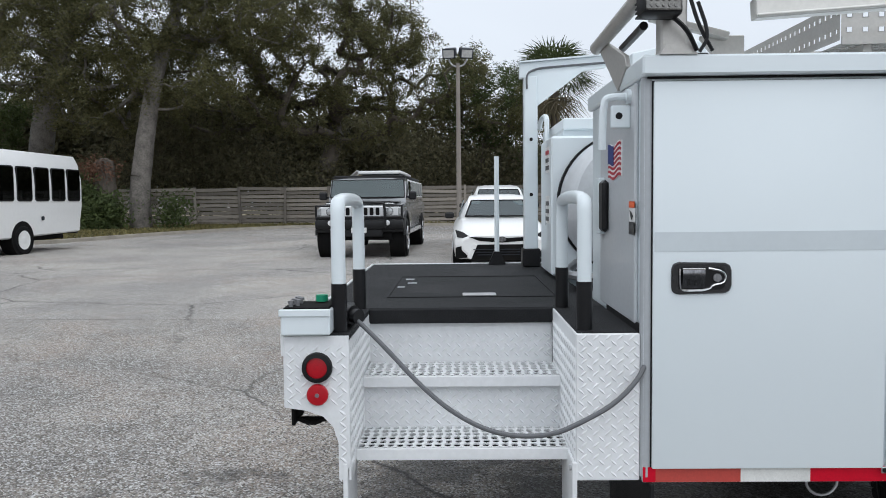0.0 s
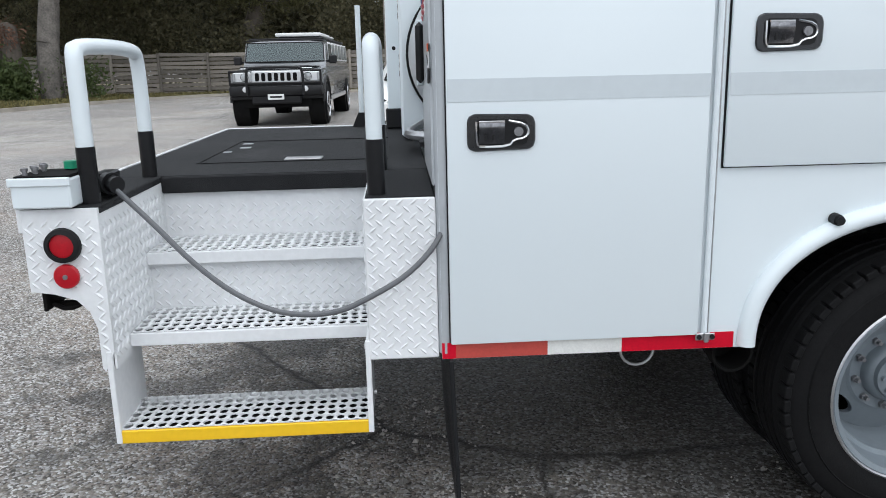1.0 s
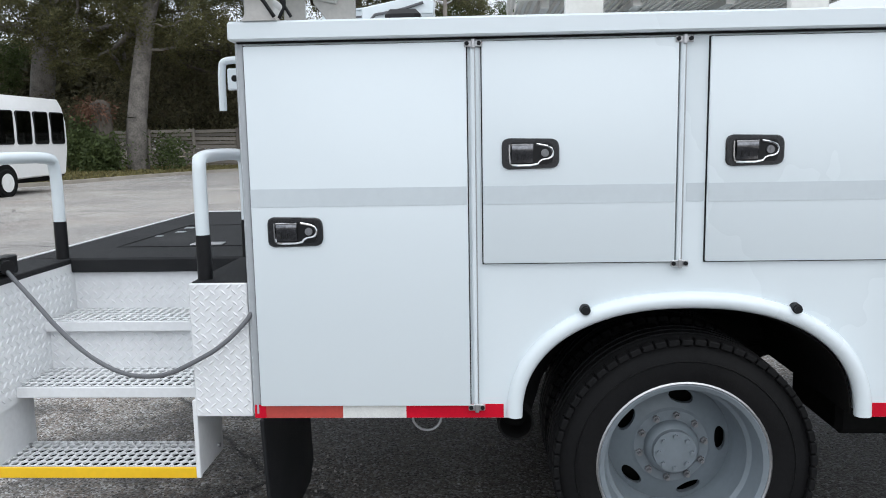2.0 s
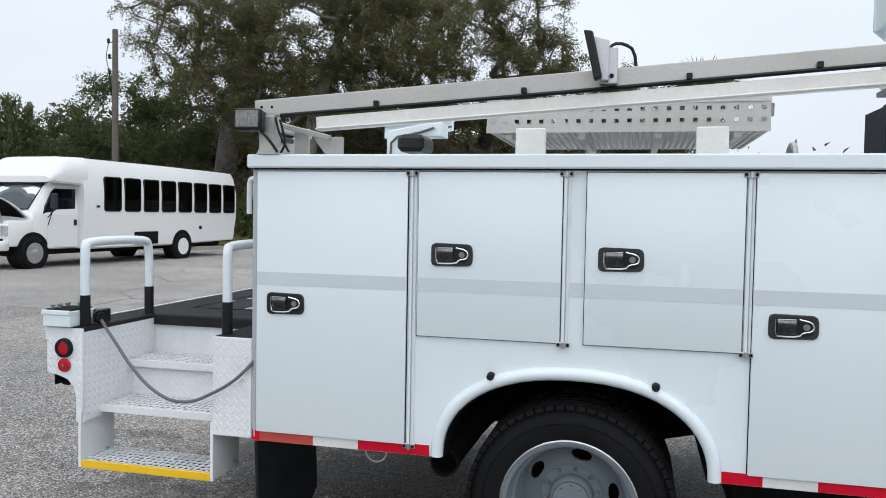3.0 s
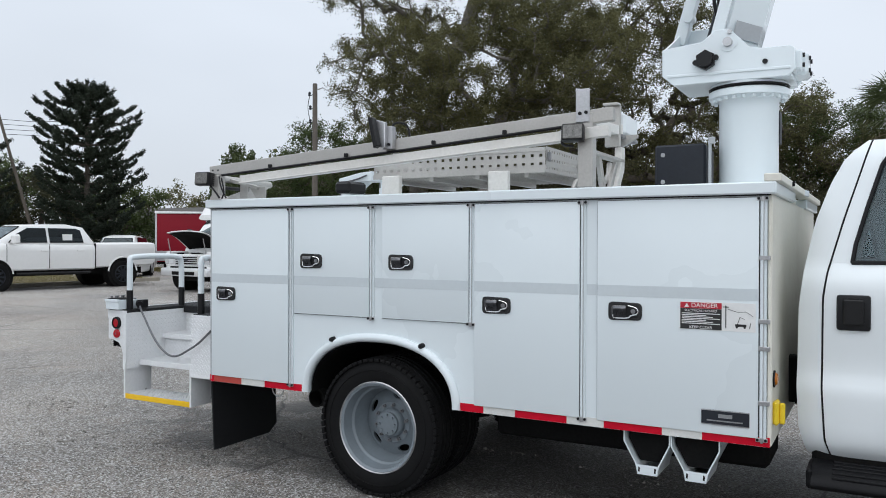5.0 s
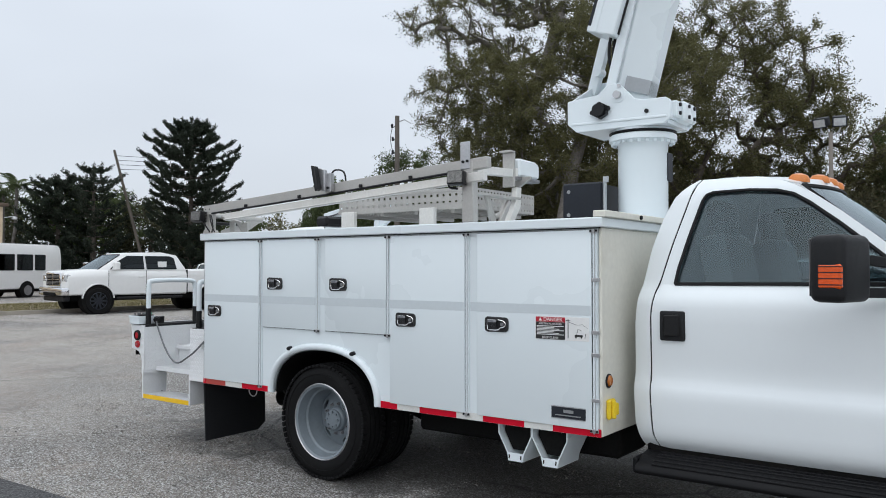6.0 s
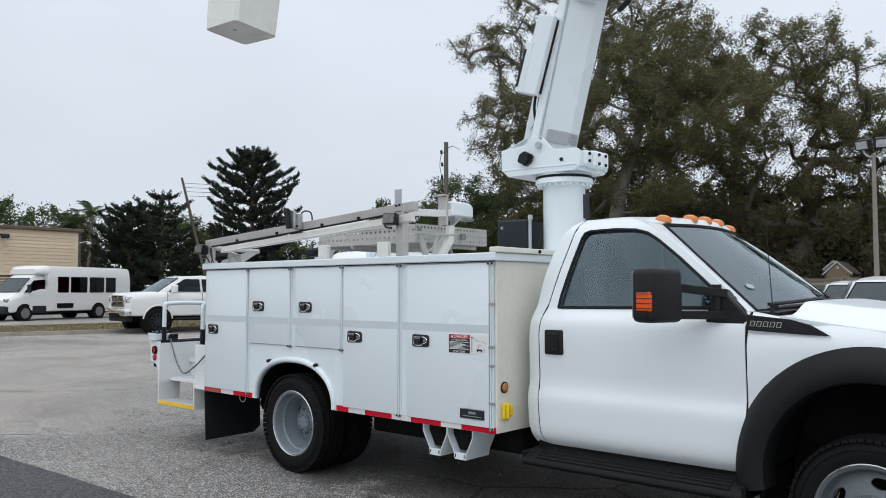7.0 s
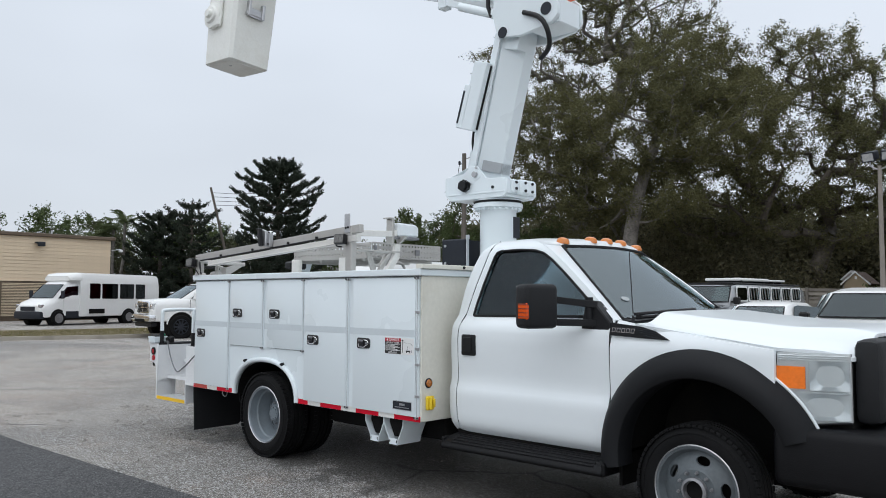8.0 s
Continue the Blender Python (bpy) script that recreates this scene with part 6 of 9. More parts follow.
    part("socket", B(cyl((-0.318, 2.275, 1.005), (-0.268, 2.235, 1.0), 0.022, None, 14), cyl((-0.30, 2.26, 1.004), (-0.285, 2.248, 1.003), 0.028, None, 14), box(-0.332, -0.29, 2.26, 2.33, 0.970, 1.03, 0.004)), BLACK, cb)
    part("power_cable", tube([(-0.290, 2.25, 1.000), (-0.252, 2.225, 0.972), (-0.176, 2.205, 0.899), (-0.095, 2.185, 0.813), (0.0, 2.165, 0.735), (0.097, 2.145, 0.688), (0.186, 2.115, 0.678), (0.282, 2.09, 0.692), (0.362, 2.085, 0.731), (0.446, 2.090, 0.776), (0.520, 2.11, 0.846), (0.548, 2.15, 0.90), (0.552, 2.30, 0.94)], 0.0070, 10, smooth=2), CABLE, truck, "grey power cable hanging in front of the steps")


tail_shelf()


def rear_face_and_gear():
    part("corner_post", cyl((0.540, 2.140, 0.56), (0.540, 2.140, 1.66), 0.018, None, 12), GREY, truck)
    rd = part("rear_door", box(0.518, 0.530, 2.19, 2.71, 0.98, 1.655, 0.004), REAR_GREY, truck, "pale grey rear compartment door")
    part("rear_latch", box(0.496, 0.519, 2.555, 2.625, 1.225, 1.395, 0.010), BLACK, rd, "black rear door handle")
    part("latch_cover", box(0.498, 0.519, 2.63, 2.70, 1.215, 1.405, 0.004), WHITE, rd)
    part("grab_hook", tube([(0.522, 2.25, 1.625), (0.457, 2.25, 1.625), (0.442, 2.255, 1.61), (0.440, 2.26, 1.475)], 0.0115, 10, smooth=2), WHITE, truck, "white pipe hook on the body's rear edge")
    part("hook_plate", B(box(0.462, 0.519, 2.243, 2.257, 1.535, 1.60, 0.004), cyl((0.505, 2.25, 1.625), (0.522, 2.25, 1.625), 0.022, None, 12)), WHITE, truck)
    part("hook_slot", cyl((0.485, 2.2435, 1.57), (0.485, 2.2415, 1.57), 0.010, None, 12), SEAM, truck)
    # striped flag sticker
    fx = 0.5155
    def wave(y0, y1, z0, z1, x0, x1, n=8):
        f = lambda y: 0.006 * math.sin((y - 2.35) * 40) + 0.03 * (2.55 - y)
        return prism([(y0 + (y1 - y0) * k / n, z0 + f(y0 + (y1 - y0) * k / n)) for k in range(n + 1)] + [(y1 + (y0 - y1) * k / n, z1 + f(y1 + (y0 - y1) * k / n)) for k in range(n + 1)], "x", x0, x1)
    part("flag_sticker", wave(2.355, 2.555, 1.395, 1.503, fx, 0.518), SIGN_WHITE, rd, "small waving striped flag sticker")
    for k in range(7):
        part("flag_stripe", wave(2.357, 2.553, 1.396 + 0.0155 * k, 1.404 + 0.0155 * k, fx - 0.0012, fx), SIGN_RED, rd)
    part("flag_canton", wave(2.465, 2.554, 1.440, 1.502, fx - 0.0022, fx - 0.0012), SIGN_BLUE, rd)
    for name, z0, z1, m in (("notice", 1.232, 1.326, SIGN_WHITE), ("notice_top", 1.308, 1.326, ORANGE), ("notice_foot", 1.232, 1.268, SIGN_BLACK)):
        part(name, box(fx - (0.0012 if name != "notice" else 0), fx + 0.002, 2.178, 2.245, z0, z1), m, rd)
    part("notice_mark", prism([(2.19, 1.285), (2.212, 1.274), (2.232, 1.30), (2.214, 1.296)], "x", fx - 0.0022, fx - 0.001), SIGN_BLACK, rd)
    # gear in the aisle: round reel housing and far compartments
    part("reel_box", box(0.455, 1.15, 3.60, 4.02, 0.98, 1.622, 0.010), WHITE, truck, "white housing on the rear deck")
    for k, (z0, z1) in enumerate(((1.46, 1.58), (1.22, 1.35))):
        part("housing_notice", box(0.453, 0.4555, 3.66, 3.80, z0, z1), SIGN_WHITE, truck)
        for n in range(3):
            part("notice_bar", box(0.4515, 0.4532, 3.67, 3.79, z0 + 0.012 + 0.036 * n, z0 + 0.032 + 0.036 * n), SIGN_RED if k == 0 and n == 2 else SIGN_BLACK, truck)
    part("reel_drum", lathe([(0.0, -0.36), (0.20, -0.36), (0.28, -0.33), (0.31, -0.27), (0.31, 0.0)], (0.80, 3.60, 1.315), "y", 48), REAR_GREY, truck, "grey rounded drum")
    part("drum_band", lathe([(0.308, -0.035), (0.320, -0.035), (0.320, 0.0), (0.308, 0.0)], (0.80, 3.60, 1.315), "y", 48, closed=True), SEAM, truck)
    part("hose_coil", B(*[tube([(0.60, 2.96 + 0.10 * k, 0.985), (0.52, 3.00 + 0.10 * k, 1.02), (0.56, 3.08 + 0.10 * k, 0.99)], 0.022, 8, smooth=1) for k in range(4)]), BLACK, truck)
    part("valve_pipe", tube([(0.60, 2.95, 1.03), (0.50, 3.05, 1.03), (0.47, 3.3, 1.02), (0.56, 3.5, 1.05)], 0.018, 8, smooth=1), STEEL, truck)
    part("aisle_floor_gear", box(1.2, 2.9, 3.0, 3.7, 0.93, 1.35, 0.03), BED_GREY, truck)
    # boom rest post on the deck
    part("boom_rest_post", B(box(0.392, 0.466, 4.28, 4.36, 1.06, 2.0, 0.006), prism([(0.369, 1.992), (0.371, 2.073), (0.84, 2.108), (0.84, 2.045), (0.715, 2.028), (0.466, 1.842), (0.466, 1.992)], "y", 4.295, 4.345, 0.003), prism([(0.367, 2.072), (0.84, 2.107), (0.84, 2.115), (0.367, 2.08)], "y", 4.275, 4.365)), WHITE, truck, "white boom rest post with black foot")
    part("rest_foot", box(0.380, 0.478, 4.265, 4.375, 0.966, 1.065, 0.006), BLACK, truck)
    part("rest_wire", tube([(0.84, 4.288, 2.068), (0.50, 4.288, 2.045), (0.445, 4.288, 2.035), (0.405, 4.275, 2.01), (0.408, 4.275, 1.93)], 0.006, 6, smooth=2), CABLE, truck)
    for z in (1.36, 1.66):
        part("bolt", cyl((0.43, 4.282, z), (0.43, 4.276, z), 0.010, None, 8), SEAM, truck)
    part("marker_rod", B(cyl((0.25, 4.46, 1.03), (0.25, 4.46, 1.58), 0.014, None, 10)), WHITE, truck, "slim white guide rod")
    part("rod_foot", prism([(0.20, 0.966), (0.30, 0.966), (0.268, 1.04), (0.232, 1.04)], "y", 4.44, 4.48), BLACK, truck)
    part("hook_frame", B(tube([(0.50, 4.50, 1.74), (0.50, 4.44, 1.78), (0.50, 4.2, 1.78), (0.50, 4.14, 1.74), (0.50, 4.14, 1.4)], 0.014, 8, smooth=1)), WHITE, truck)


rear_face_and_gear()


# -- ladder rack on top --
def beam(p, q, w, h, bev=0.003):
    """A square tube from p to q, w wide and h high."""
    p, q = Vector(p), Vector(q)
    d = q - p
    L = d.length
    ang = math.atan2(d.z, math.hypot(d.x, d.y))
    yaw = math.atan2(d.y, d.x)
    return moved(box(0, L, -w / 2, w / 2, -h / 2, h / 2, bev), Matrix.Translation(p) @ Matrix.Rotation(yaw, 4, "Z") @ Matrix.Rotation(-ang, 4, "Y"))


def work_lamp(c, yaw, pitch, parent):
    m = pose(*c, pitch, 0, yaw)
    lamp = part("work_lamp", moved(box(-0.055, 0.055, -0.028, 0.028, -0.043, 0.043, 0.012, 2), m), BLACK, parent, "square LED work lamp")
    part("lamp_face", moved(box(-0.047, 0.047, -0.031, -0.0275, -0.035, 0.035, 0.003), m), LED, lamp)
    part("lamp_diode", B(*[moved(cyl((-0.032 + 0.016 * i, -0.031, -0.022 + 0.015 * j), (-0.032 + 0.016 * i, -0.0335, -0.022 + 0.015 * j), 0.0055, None, 8), m) for i in range(5) for j in range(4)]), LED, lamp)
    part("lamp_heat_sink", B(*[moved(box(-0.05, 0.05, 0.028, 0.045, -0.036 + 0.012 * k, -0.032 + 0.012 * k), m) for k in range(7)]), BLACK, lamp)


def ladder_rack():
    y = 2.125
    rack = part("ladder_rack", beam((0.545, y, 1.896), (3.195, y, 2.066), 0.05, 0.066), ALUM, truck, "weathered aluminium drop-down ladder rack rail")
    for k in range(2):
        part("rail_hole", cyl((0.575 + 0.045 * k, y - 0.024, 1.902), (0.575 + 0.045 * k, y - 0.0262, 1.902), 0.006, None, 8), SEAM, rack)
    part("lower_rail", B(beam((0.813, y - 0.012, 1.833), (3.177, y - 0.012, 1.985), 0.045, 0.054), beam((0.813, y - 0.040, 1.812), (2.965, y - 0.040, 1.950), 0.012, 0.008)), RAIL_WHITE, rack, "pale aluminium lower ladder rail")
    part("torsion_bar", tube([(0.66, y - 0.030, 1.868), (1.3, y - 0.030, 1.906), (1.8, y - 0.030, 1.938), (2.4, y - 0.030, 1.979), (2.98, y - 0.032, 2.018)], 0.008, 8), BLACK, rack)
    for x in (1.05, 1.62, 2.2, 2.62):
        part("bar_clip", box(x, x + 0.02, y - 0.042, y - 0.024, 1.872 + 0.0655 * (x - 0.66), 1.893 + 0.0655 * (x - 0.66), 0.002), BLACK, rack)
    part("tail_post", B(box(0.565, 0.635, y - 0.03, y + 0.03, 1.714, 1.87, 0.006), prism([(0.56, 1.714), (0.66, 1.714), (0.64, 1.74), (0.575, 1.74)], "y", y - 0.04, y + 0.04)), ALUM, rack)
    part("tail_post", box(0.635, 0.700, 2.28, 2.295, 1.714, 1.835, 0.003), ALUM, rack)
    part("tail_post", prism([(0.785, 1.714), (0.852, 1.714), (0.852, 1.80), (0.725, 1.80), (0.725, 1.79)], "y", 2.28, 2.295, 0.002), ALUM, rack)
    part("cross_arm", beam((0.575, 2.26, 1.850), (0.80, 2.27, 1.795), 0.03, 0.022), ALUM, rack)
    part("pivot_tube", B(cyl((0.51, 2.06, 1.868), (0.505, 2.72, 1.850), 0.022, None, 18)), ALUM, rack)
    part("pivot_bracket", prism([(2.40, 1.66), (2.28, 1.714), (2.30, 1.75), (2.58, 1.84), (2.70, 1.835)], "x", 0.512, 0.526, 0.002), ALUM, rack)
    part("pivot_rod", cyl((0.53, 2.14, 1.80), (0.54, 2.46, 1.80), 0.012, None, 10), BLACK, rack)
    for x0, x1 in ((1.52, 1.65), (2.276, 2.404)):
        part("rack_foot", B(box(x0, x1, 2.63, 2.67, 1.714, 1.868, 0.004), box(x0 - 0.01, x1 + 0.01, 2.61, 2.72, 1.714, 1.722)), RAIL_WHITE, rack, "white rack foot")
    part("front_post", box(3.020, 3.098, y - 0.03, y + 0.03, 1.714, 2.08, 0.006), ALUM, rack)
    part("post_tab", box(3.012, 3.082, y - 0.036, y - 0.026, 2.03, 2.195, 0.004), STEEL, rack)
    part("front_strut", prism([(2.50, 1.714), (2.585, 1.714), (2.60, 1.76), (2.665, 1.84), (2.675, 1.965), (2.615, 1.965), (2.605, 1.87), (2.555, 1.79)], "x", 3.05, 3.09, 0.003), RAIL_WHITE, rack)
    part("cross_bracket", B(prism([(2.29, 1.895), (2.335, 1.895), (2.41, 1.745), (2.40, 1.7145), (2.36, 1.7145)], "x", 3.045, 3.065, 0.002), prism([(2.40, 1.7145), (2.455, 1.7145), (2.56, 1.86), (2.53, 1.88), (2.43, 1.75)], "x", 3.0655, 3.085, 0.002), tube([(3.055, 2.33, 1.88), (3.055, 2.345, 1.80), (3.055, 2.42, 1.755), (3.055, 2.49, 1.80), (3.055, 2.505, 1.87)], 0.014, 8, smooth=1)), ALUM, rack, "cut aluminium cross bracket")
    part("cross_shelf", box(3.035, 3.095, 2.155, 2.66, 1.885, 1.90, 0.002), ALUM, rack)
    for x, z in ((3.035, 2.075), (3.066, 2.078)):
        part("bolt", cyl((x, y - 0.034, z), (x, y - 0.042, z), 0.009, None, 10), BLACK, rack)
    part("front_cross_tube", B(beam((3.06, y + 0.03, 2.035), (3.06, 2.60, 2.055), 0.05, 0.05), box(3.03, 3.09, 2.601, 2.634, 2.03, 2.09, 0.004)), RAIL_WHITE, rack)
    part("hinge_housing", prism([(2.635, 2.155), (2.86, 2.150), (2.895, 2.125), (2.895, 2.035), (2.635, 2.035)], "x", 3.02, 3.10, 0.014), WHITE_CAB, rack, "white boxed hinge housing")
    part("housing_plate", B(box(3.005, 3.09, 2.575, 2.600, 1.965, 2.185, 0.004), box(3.005, 3.09, 2.535, 2.600, 2.185, 2.197, 0.003)), ALUM, rack)
    part("housing_foot", box(3.015, 3.10, 2.60, 2.90, 2.012, 2.034, 0.004), STEEL_DARK, rack)
    part("gusset", prism([(3.06, 1.96), (3.16, 2.02), (3.16, 2.035), (3.03, 2.035)], "y", 2.66, 2.69, 0.002), ALUM, rack)
    # mid ladder stop
    part("ladder_stop", B(prism([(1.868, 2.125), (1.935, 2.105), (1.935, 1.965), (1.905, 1.965)], "y", 2.032, 2.060, 0.003), box(1.900, 1.965, 2.060, y - 0.026, 1.958, 2.085, 0.003)), STEEL, rack, "spring ladder stop bracket")
    part("stop_loop", tube([(1.93, y - 0.02, 2.08), (1.945, y - 0.01, 2.11), (1.985, y + 0.01, 2.112), (2.02, y + 0.02, 2.09), (2.03, y + 0.02, 2.01)], 0.006, 8, smooth=1), BLACK, rack)
    part("stop_pad", prism([(1.848, 2.135), (1.880, 2.130), (1.915, 1.972), (1.888, 1.960)], "y", 1.988, 2.031, 0.004), BLACK, rack)
    for x in (1.915, 1.945):
        part("bolt", cyl((x, 2.061, 1.985), (x, 2.052, 1.985), 0.008, None, 8), SEAM, rack)
    work_lamp((0.548, 2.050, 1.845), 6, -6, rack)
    work_lamp((3.014, 2.050, 1.977), 12, -8, rack)
    part("lamp_wire", tube([(0.555, 2.07, 1.83), (0.62, 2.06, 1.78), (0.655, 2.08, 1.722)], 0.006, 6, smooth=2), BLACK, rack)
    part("lamp_wire", tube([(2.99, 2.05, 1.975), (2.955, 2.05, 1.95), (2.96, 2.05, 1.92), (3.01, 2.07, 1.915)], 0.007, 6, smooth=2), BLACK, rack)
    part("tie_wire", B(tube([(0.64, 2.09, 1.86), (0.66, 2.085, 1.79), (0.70, 2.09, 1.722)], 0.005, 6, smooth=2), tube([(0.66, 2.09, 1.85), (0.69, 2.085, 1.76), (0.665, 2.09, 1.72)], 0.005, 6, smooth=2)), BLACK, rack)
    # perforated tray
    tray = part("basket_tray", B(holed_plate(1.364, 2.583, 1.888, 1.990, 2.773, 22, 2, 0.0095, 0.0085, 0.004, 0, "y", square=True), box(1.364, 2.583, 2.762, 2.773, 1.862, 1.89), box(1.364, 2.583, 2.765, 2.777, 1.989, 2.012)), ALUM, truck, "perforated aluminium cargo basket on the body top")
    part("tray_end", holed_plate(2.78, 3.72, 1.868, 2.018, 2.583, 22, 3, 0.0085, 0.0085, 0.004, 0, "x", square=True), ALUM, tray)
    part("tray_end", holed_plate(2.78, 3.72, 1.878, 2.010, 1.364, 22, 2, 0.0085, 0.0085, 0.004, 0, "x", square=True), ALUM, tray)
    part("tray_floor", holed_plate(1.37, 2.58, 2.78, 3.72, 1.868, 40, 28, 0.009, 0.009, 0.003, 0), ALUM, tray)
    part("tray_far_side", holed_plate(1.364, 2.583, 1.878, 2.010, 3.72, 22, 2, 0.0085, 0.0085, 0.004, 0, "y", square=True), ALUM, tray)
    for k in range(4):
        part("tray_rib", box(1.45 + 0.33 * k, 1.48 + 0.33 * k, 2.79, 3.71, 1.838, 1.864), ALUM, tray)
    part("tray_clip", B(box(2.585, 2.60, 2.80, 2.83, 1.93, 1.985, 0.002), box(2.585, 2.605, 3.35, 3.40, 1.91, 1.965, 0.002)), STEEL_DARK, tray)
    part("tray_hoop", tube([(2.70, 2.90, 1.718), (2.71, 2.92, 1.80), (2.71, 3.0, 1.83), (2.71, 3.08, 1.80), (2.70, 3.1, 1.718)], 0.014, 8, smooth=1), ALUM, truck)
    # second bucket rest bracket beyond the tray
    part("rest_bracket", prism([(0.76, 1.705), (0.83, 1.705), (0.90, 1.86), (0.95, 1.895), (1.04, 1.895), (1.04, 1.970), (0.93, 1.962), (0.74, 1.925), (0.74, 1.86)], "y", 3.22, 3.36, 0.004), WHITE, truck, "white padded boom rest bracket")
    part("bracket_wire", tube([(0.76, 3.215, 1.78), (0.765, 3.21, 1.89), (0.90, 3.21, 1.91), (1.0, 3.21, 1.94)], 0.006, 6, smooth=1), CABLE, truck)
    part("rest_pad", box(0.86, 1.00, 3.0, 3.22, 1.80, 1.885, 0.02), BLACK, truck, "black rubber rest pad")


ladder_rack()


# -- boom --
def boom():
    px, py = 3.63, 3.38
    part("pedestal", B(lathe([(0.166, 0.0), (0.166, 0.53), (0.175, 0.545)], (px, py, 1.745), "z", 48), lathe([(0.33, 0), (0.33, 0.03), (0.17, 0.032)], (px, py, 1.716), "z", 40)), WHITE, truck, "round white boom pedestal")
    part("pedestal_base", box(3.30, 3.86, 2.97, 3.72, 1.66, 1.735, 0.008), WHITE_OLD, truck, "aged white pedestal mounting plate")
    part("front_cap", box(3.872, 3.945, 2.092, 4.56, 1.7145, 1.750, 0.004), WHITE_OLD, truck, "cream cap along the body's front edge")
    part("cap_bolt", cyl((3.945, 2.56, 1.732), (3.956, 2.56, 1.732), 0.012, None, 8), SEAM, truck)
    part("pedestal_vent", box(px + 0.140, px + 0.172, py + 0.01, py + 0.10, 2.03, 2.22, 0.004), CHARCOAL, truck)
    fl = part("turntable_flange", B(lathe([(0.166, 0.0), (0.226, 0.015), (0.226, 0.05), (0.215, 0.055), (0.215, 0.09), (0.0, 0.09)], (px, py, 2.288), "z", 48)), WHITE, truck, "bolted white turntable ring")
    for k in range(24):
        a = 2 * math.pi * k / 24
        part("ring_bolt", cyl((px + 0.202 * math.cos(a), py + 0.202 * math.sin(a), 2.298), (px + 0.202 * math.cos(a), py + 0.202 * math.sin(a), 2.280), 0.012, None, 6), WHITE, fl)
    part("ring_seal", lathe([(0.217, 0.0), (0.221, 0.004), (0.217, 0.008)], (px, py, 2.345), "z", 48, closed=True), SEAM, fl)
    prof = [(3.17, 2.60), (3.17, 2.44), (3.24, 2.378), (3.86, 2.378), (3.90, 2.41), (3.90, 2.530), (3.87, 2.548), (3.72, 2.548), (3.66, 2.565), (3.60, 2.63), (3.55, 2.68), (3.47, 2.68), (3.40, 2.62)]
    tr = part("turret", B(prism(prof, "y", 3.165, 3.185, 0.004), box(3.24, 3.88, 3.1851, 3.575, 2.380, 2.405), box(3.175, 3.195, 3.1851, 3.575, 2.44, 2.595), box(3.88, 3.898, 3.1851, 3.575, 2.41, 2.525)), WHITE, truck, "white boom turret with side plates")
    part("far_side_plate", prism([(3.17, 2.60), (3.17, 2.44), (3.24, 2.378), (3.86, 2.378), (3.90, 2.41), (3.90, 2.530), (3.62, 2.60), (3.40, 2.80), (3.22, 2.80)], "y", 3.575, 3.595, 0.004), WHITE, tr)
    part("turret_back", loft([[(3.17, 3.1851, 2.595), (3.182, 3.1851, 2.595), (3.182, 3.1851, 2.45), (3.17, 3.1851, 2.45)], [(3.205, 3.5749, 2.80), (3.217, 3.5749, 2.80), (3.217, 3.5749, 2.45), (3.205, 3.5749, 2.45)]]), WHITE, tr)
    part("turret_rib", beam((3.20, 3.163, 2.435), (3.88, 3.163, 2.425), 0.012, 0.016), WHITE, tr)
    part("cylinder_pin", B(cyl((3.425, 3.165, 2.507), (3.425, 3.125, 2.507), 0.058, None, 6), cyl((3.425, 3.13, 2.507), (3.425, 3.105, 2.507), 0.044, None, 20), cyl((3.368, 3.15, 2.497), (3.368, 3.135, 2.497), 0.016, None, 10), cyl((3.482, 3.15, 2.517), (3.482, 3.135, 2.517), 0.016, None, 10)), BLACK, tr, "black pin cap")
    part("plate_bolt", cyl((3.745, 3.165, 2.470), (3.745, 3.155, 2.470), 0.014, None, 12), BLACK, tr)
    part("rotation_gearbox", B(box(3.86, 3.955, 3.30, 3.52, 2.405, 2.535, 0.015), box(3.80, 3.93, 3.22, 3.32, 2.42, 2.53, 0.01)), WHITE, tr)
    for y, z in ((3.36, 2.435), (3.36, 2.505), (3.46, 2.435), (3.46, 2.505), (3.26, 2.45), (3.26, 2.505)):
        part("gear_bolt", cyl((3.94 if y > 3.3 else 3.92, y, z), (3.966 if y > 3.3 else 3.942, y, z), 0.013, None, 10), BLACK, tr)
    part("ring_gear", tube([(px + 0.221 * math.cos(a), py + 0.221 * math.sin(a), 2.358) for a in np.linspace(math.pi * 0.9, math.pi * 2.1, 40)], 0.006, 6), BLACK, tr)
    # lower boom
    base, top = Vector((3.585, 3.35, 2.66)), Vector((3.90, 3.35, 3.86))
    axis = (top - base).normalized()
    ux, uy = Vector((axis.z, 0, -axis.x)), Vector((0, 1, 0))
    sec = [(-0.115, -0.130), (-0.055, -0.134), (0.110, 0.00), (0.110, 0.13), (-0.115, 0.13)]

    def ring(c, s=1.0):
        return [c + ux * a * s + uy * b * s for a, b in sec]
    lb = part("lower_boom", B(loft([ring(base - axis * 0.10), ring(top)])), WHITE, truck, "white lower boom raised forward")
    # grey block paints the shading at the foot of the boom's front face
    part("boom_end_shade", loft([[base + axis * d + ux * a + uy * b for a, b in ((-0.02, -0.125), (0.11, -0.02), (0.11, 0.12), (-0.02, 0.12))] for d in (-0.02, 0.075)]), GREY, lb)
    part("boom_strap", B(loft([[base + axis * d + ux * a + uy * b for a, b in ((-0.135, -0.165), (-0.068, -0.168), (-0.068, -0.146), (-0.135, -0.14))] for d in (-0.10, 1.20)]), cyl((3.545, 3.19, 2.60), (3.545, 3.16, 2.60), 0.052, None, 20)), WHITE, lb)
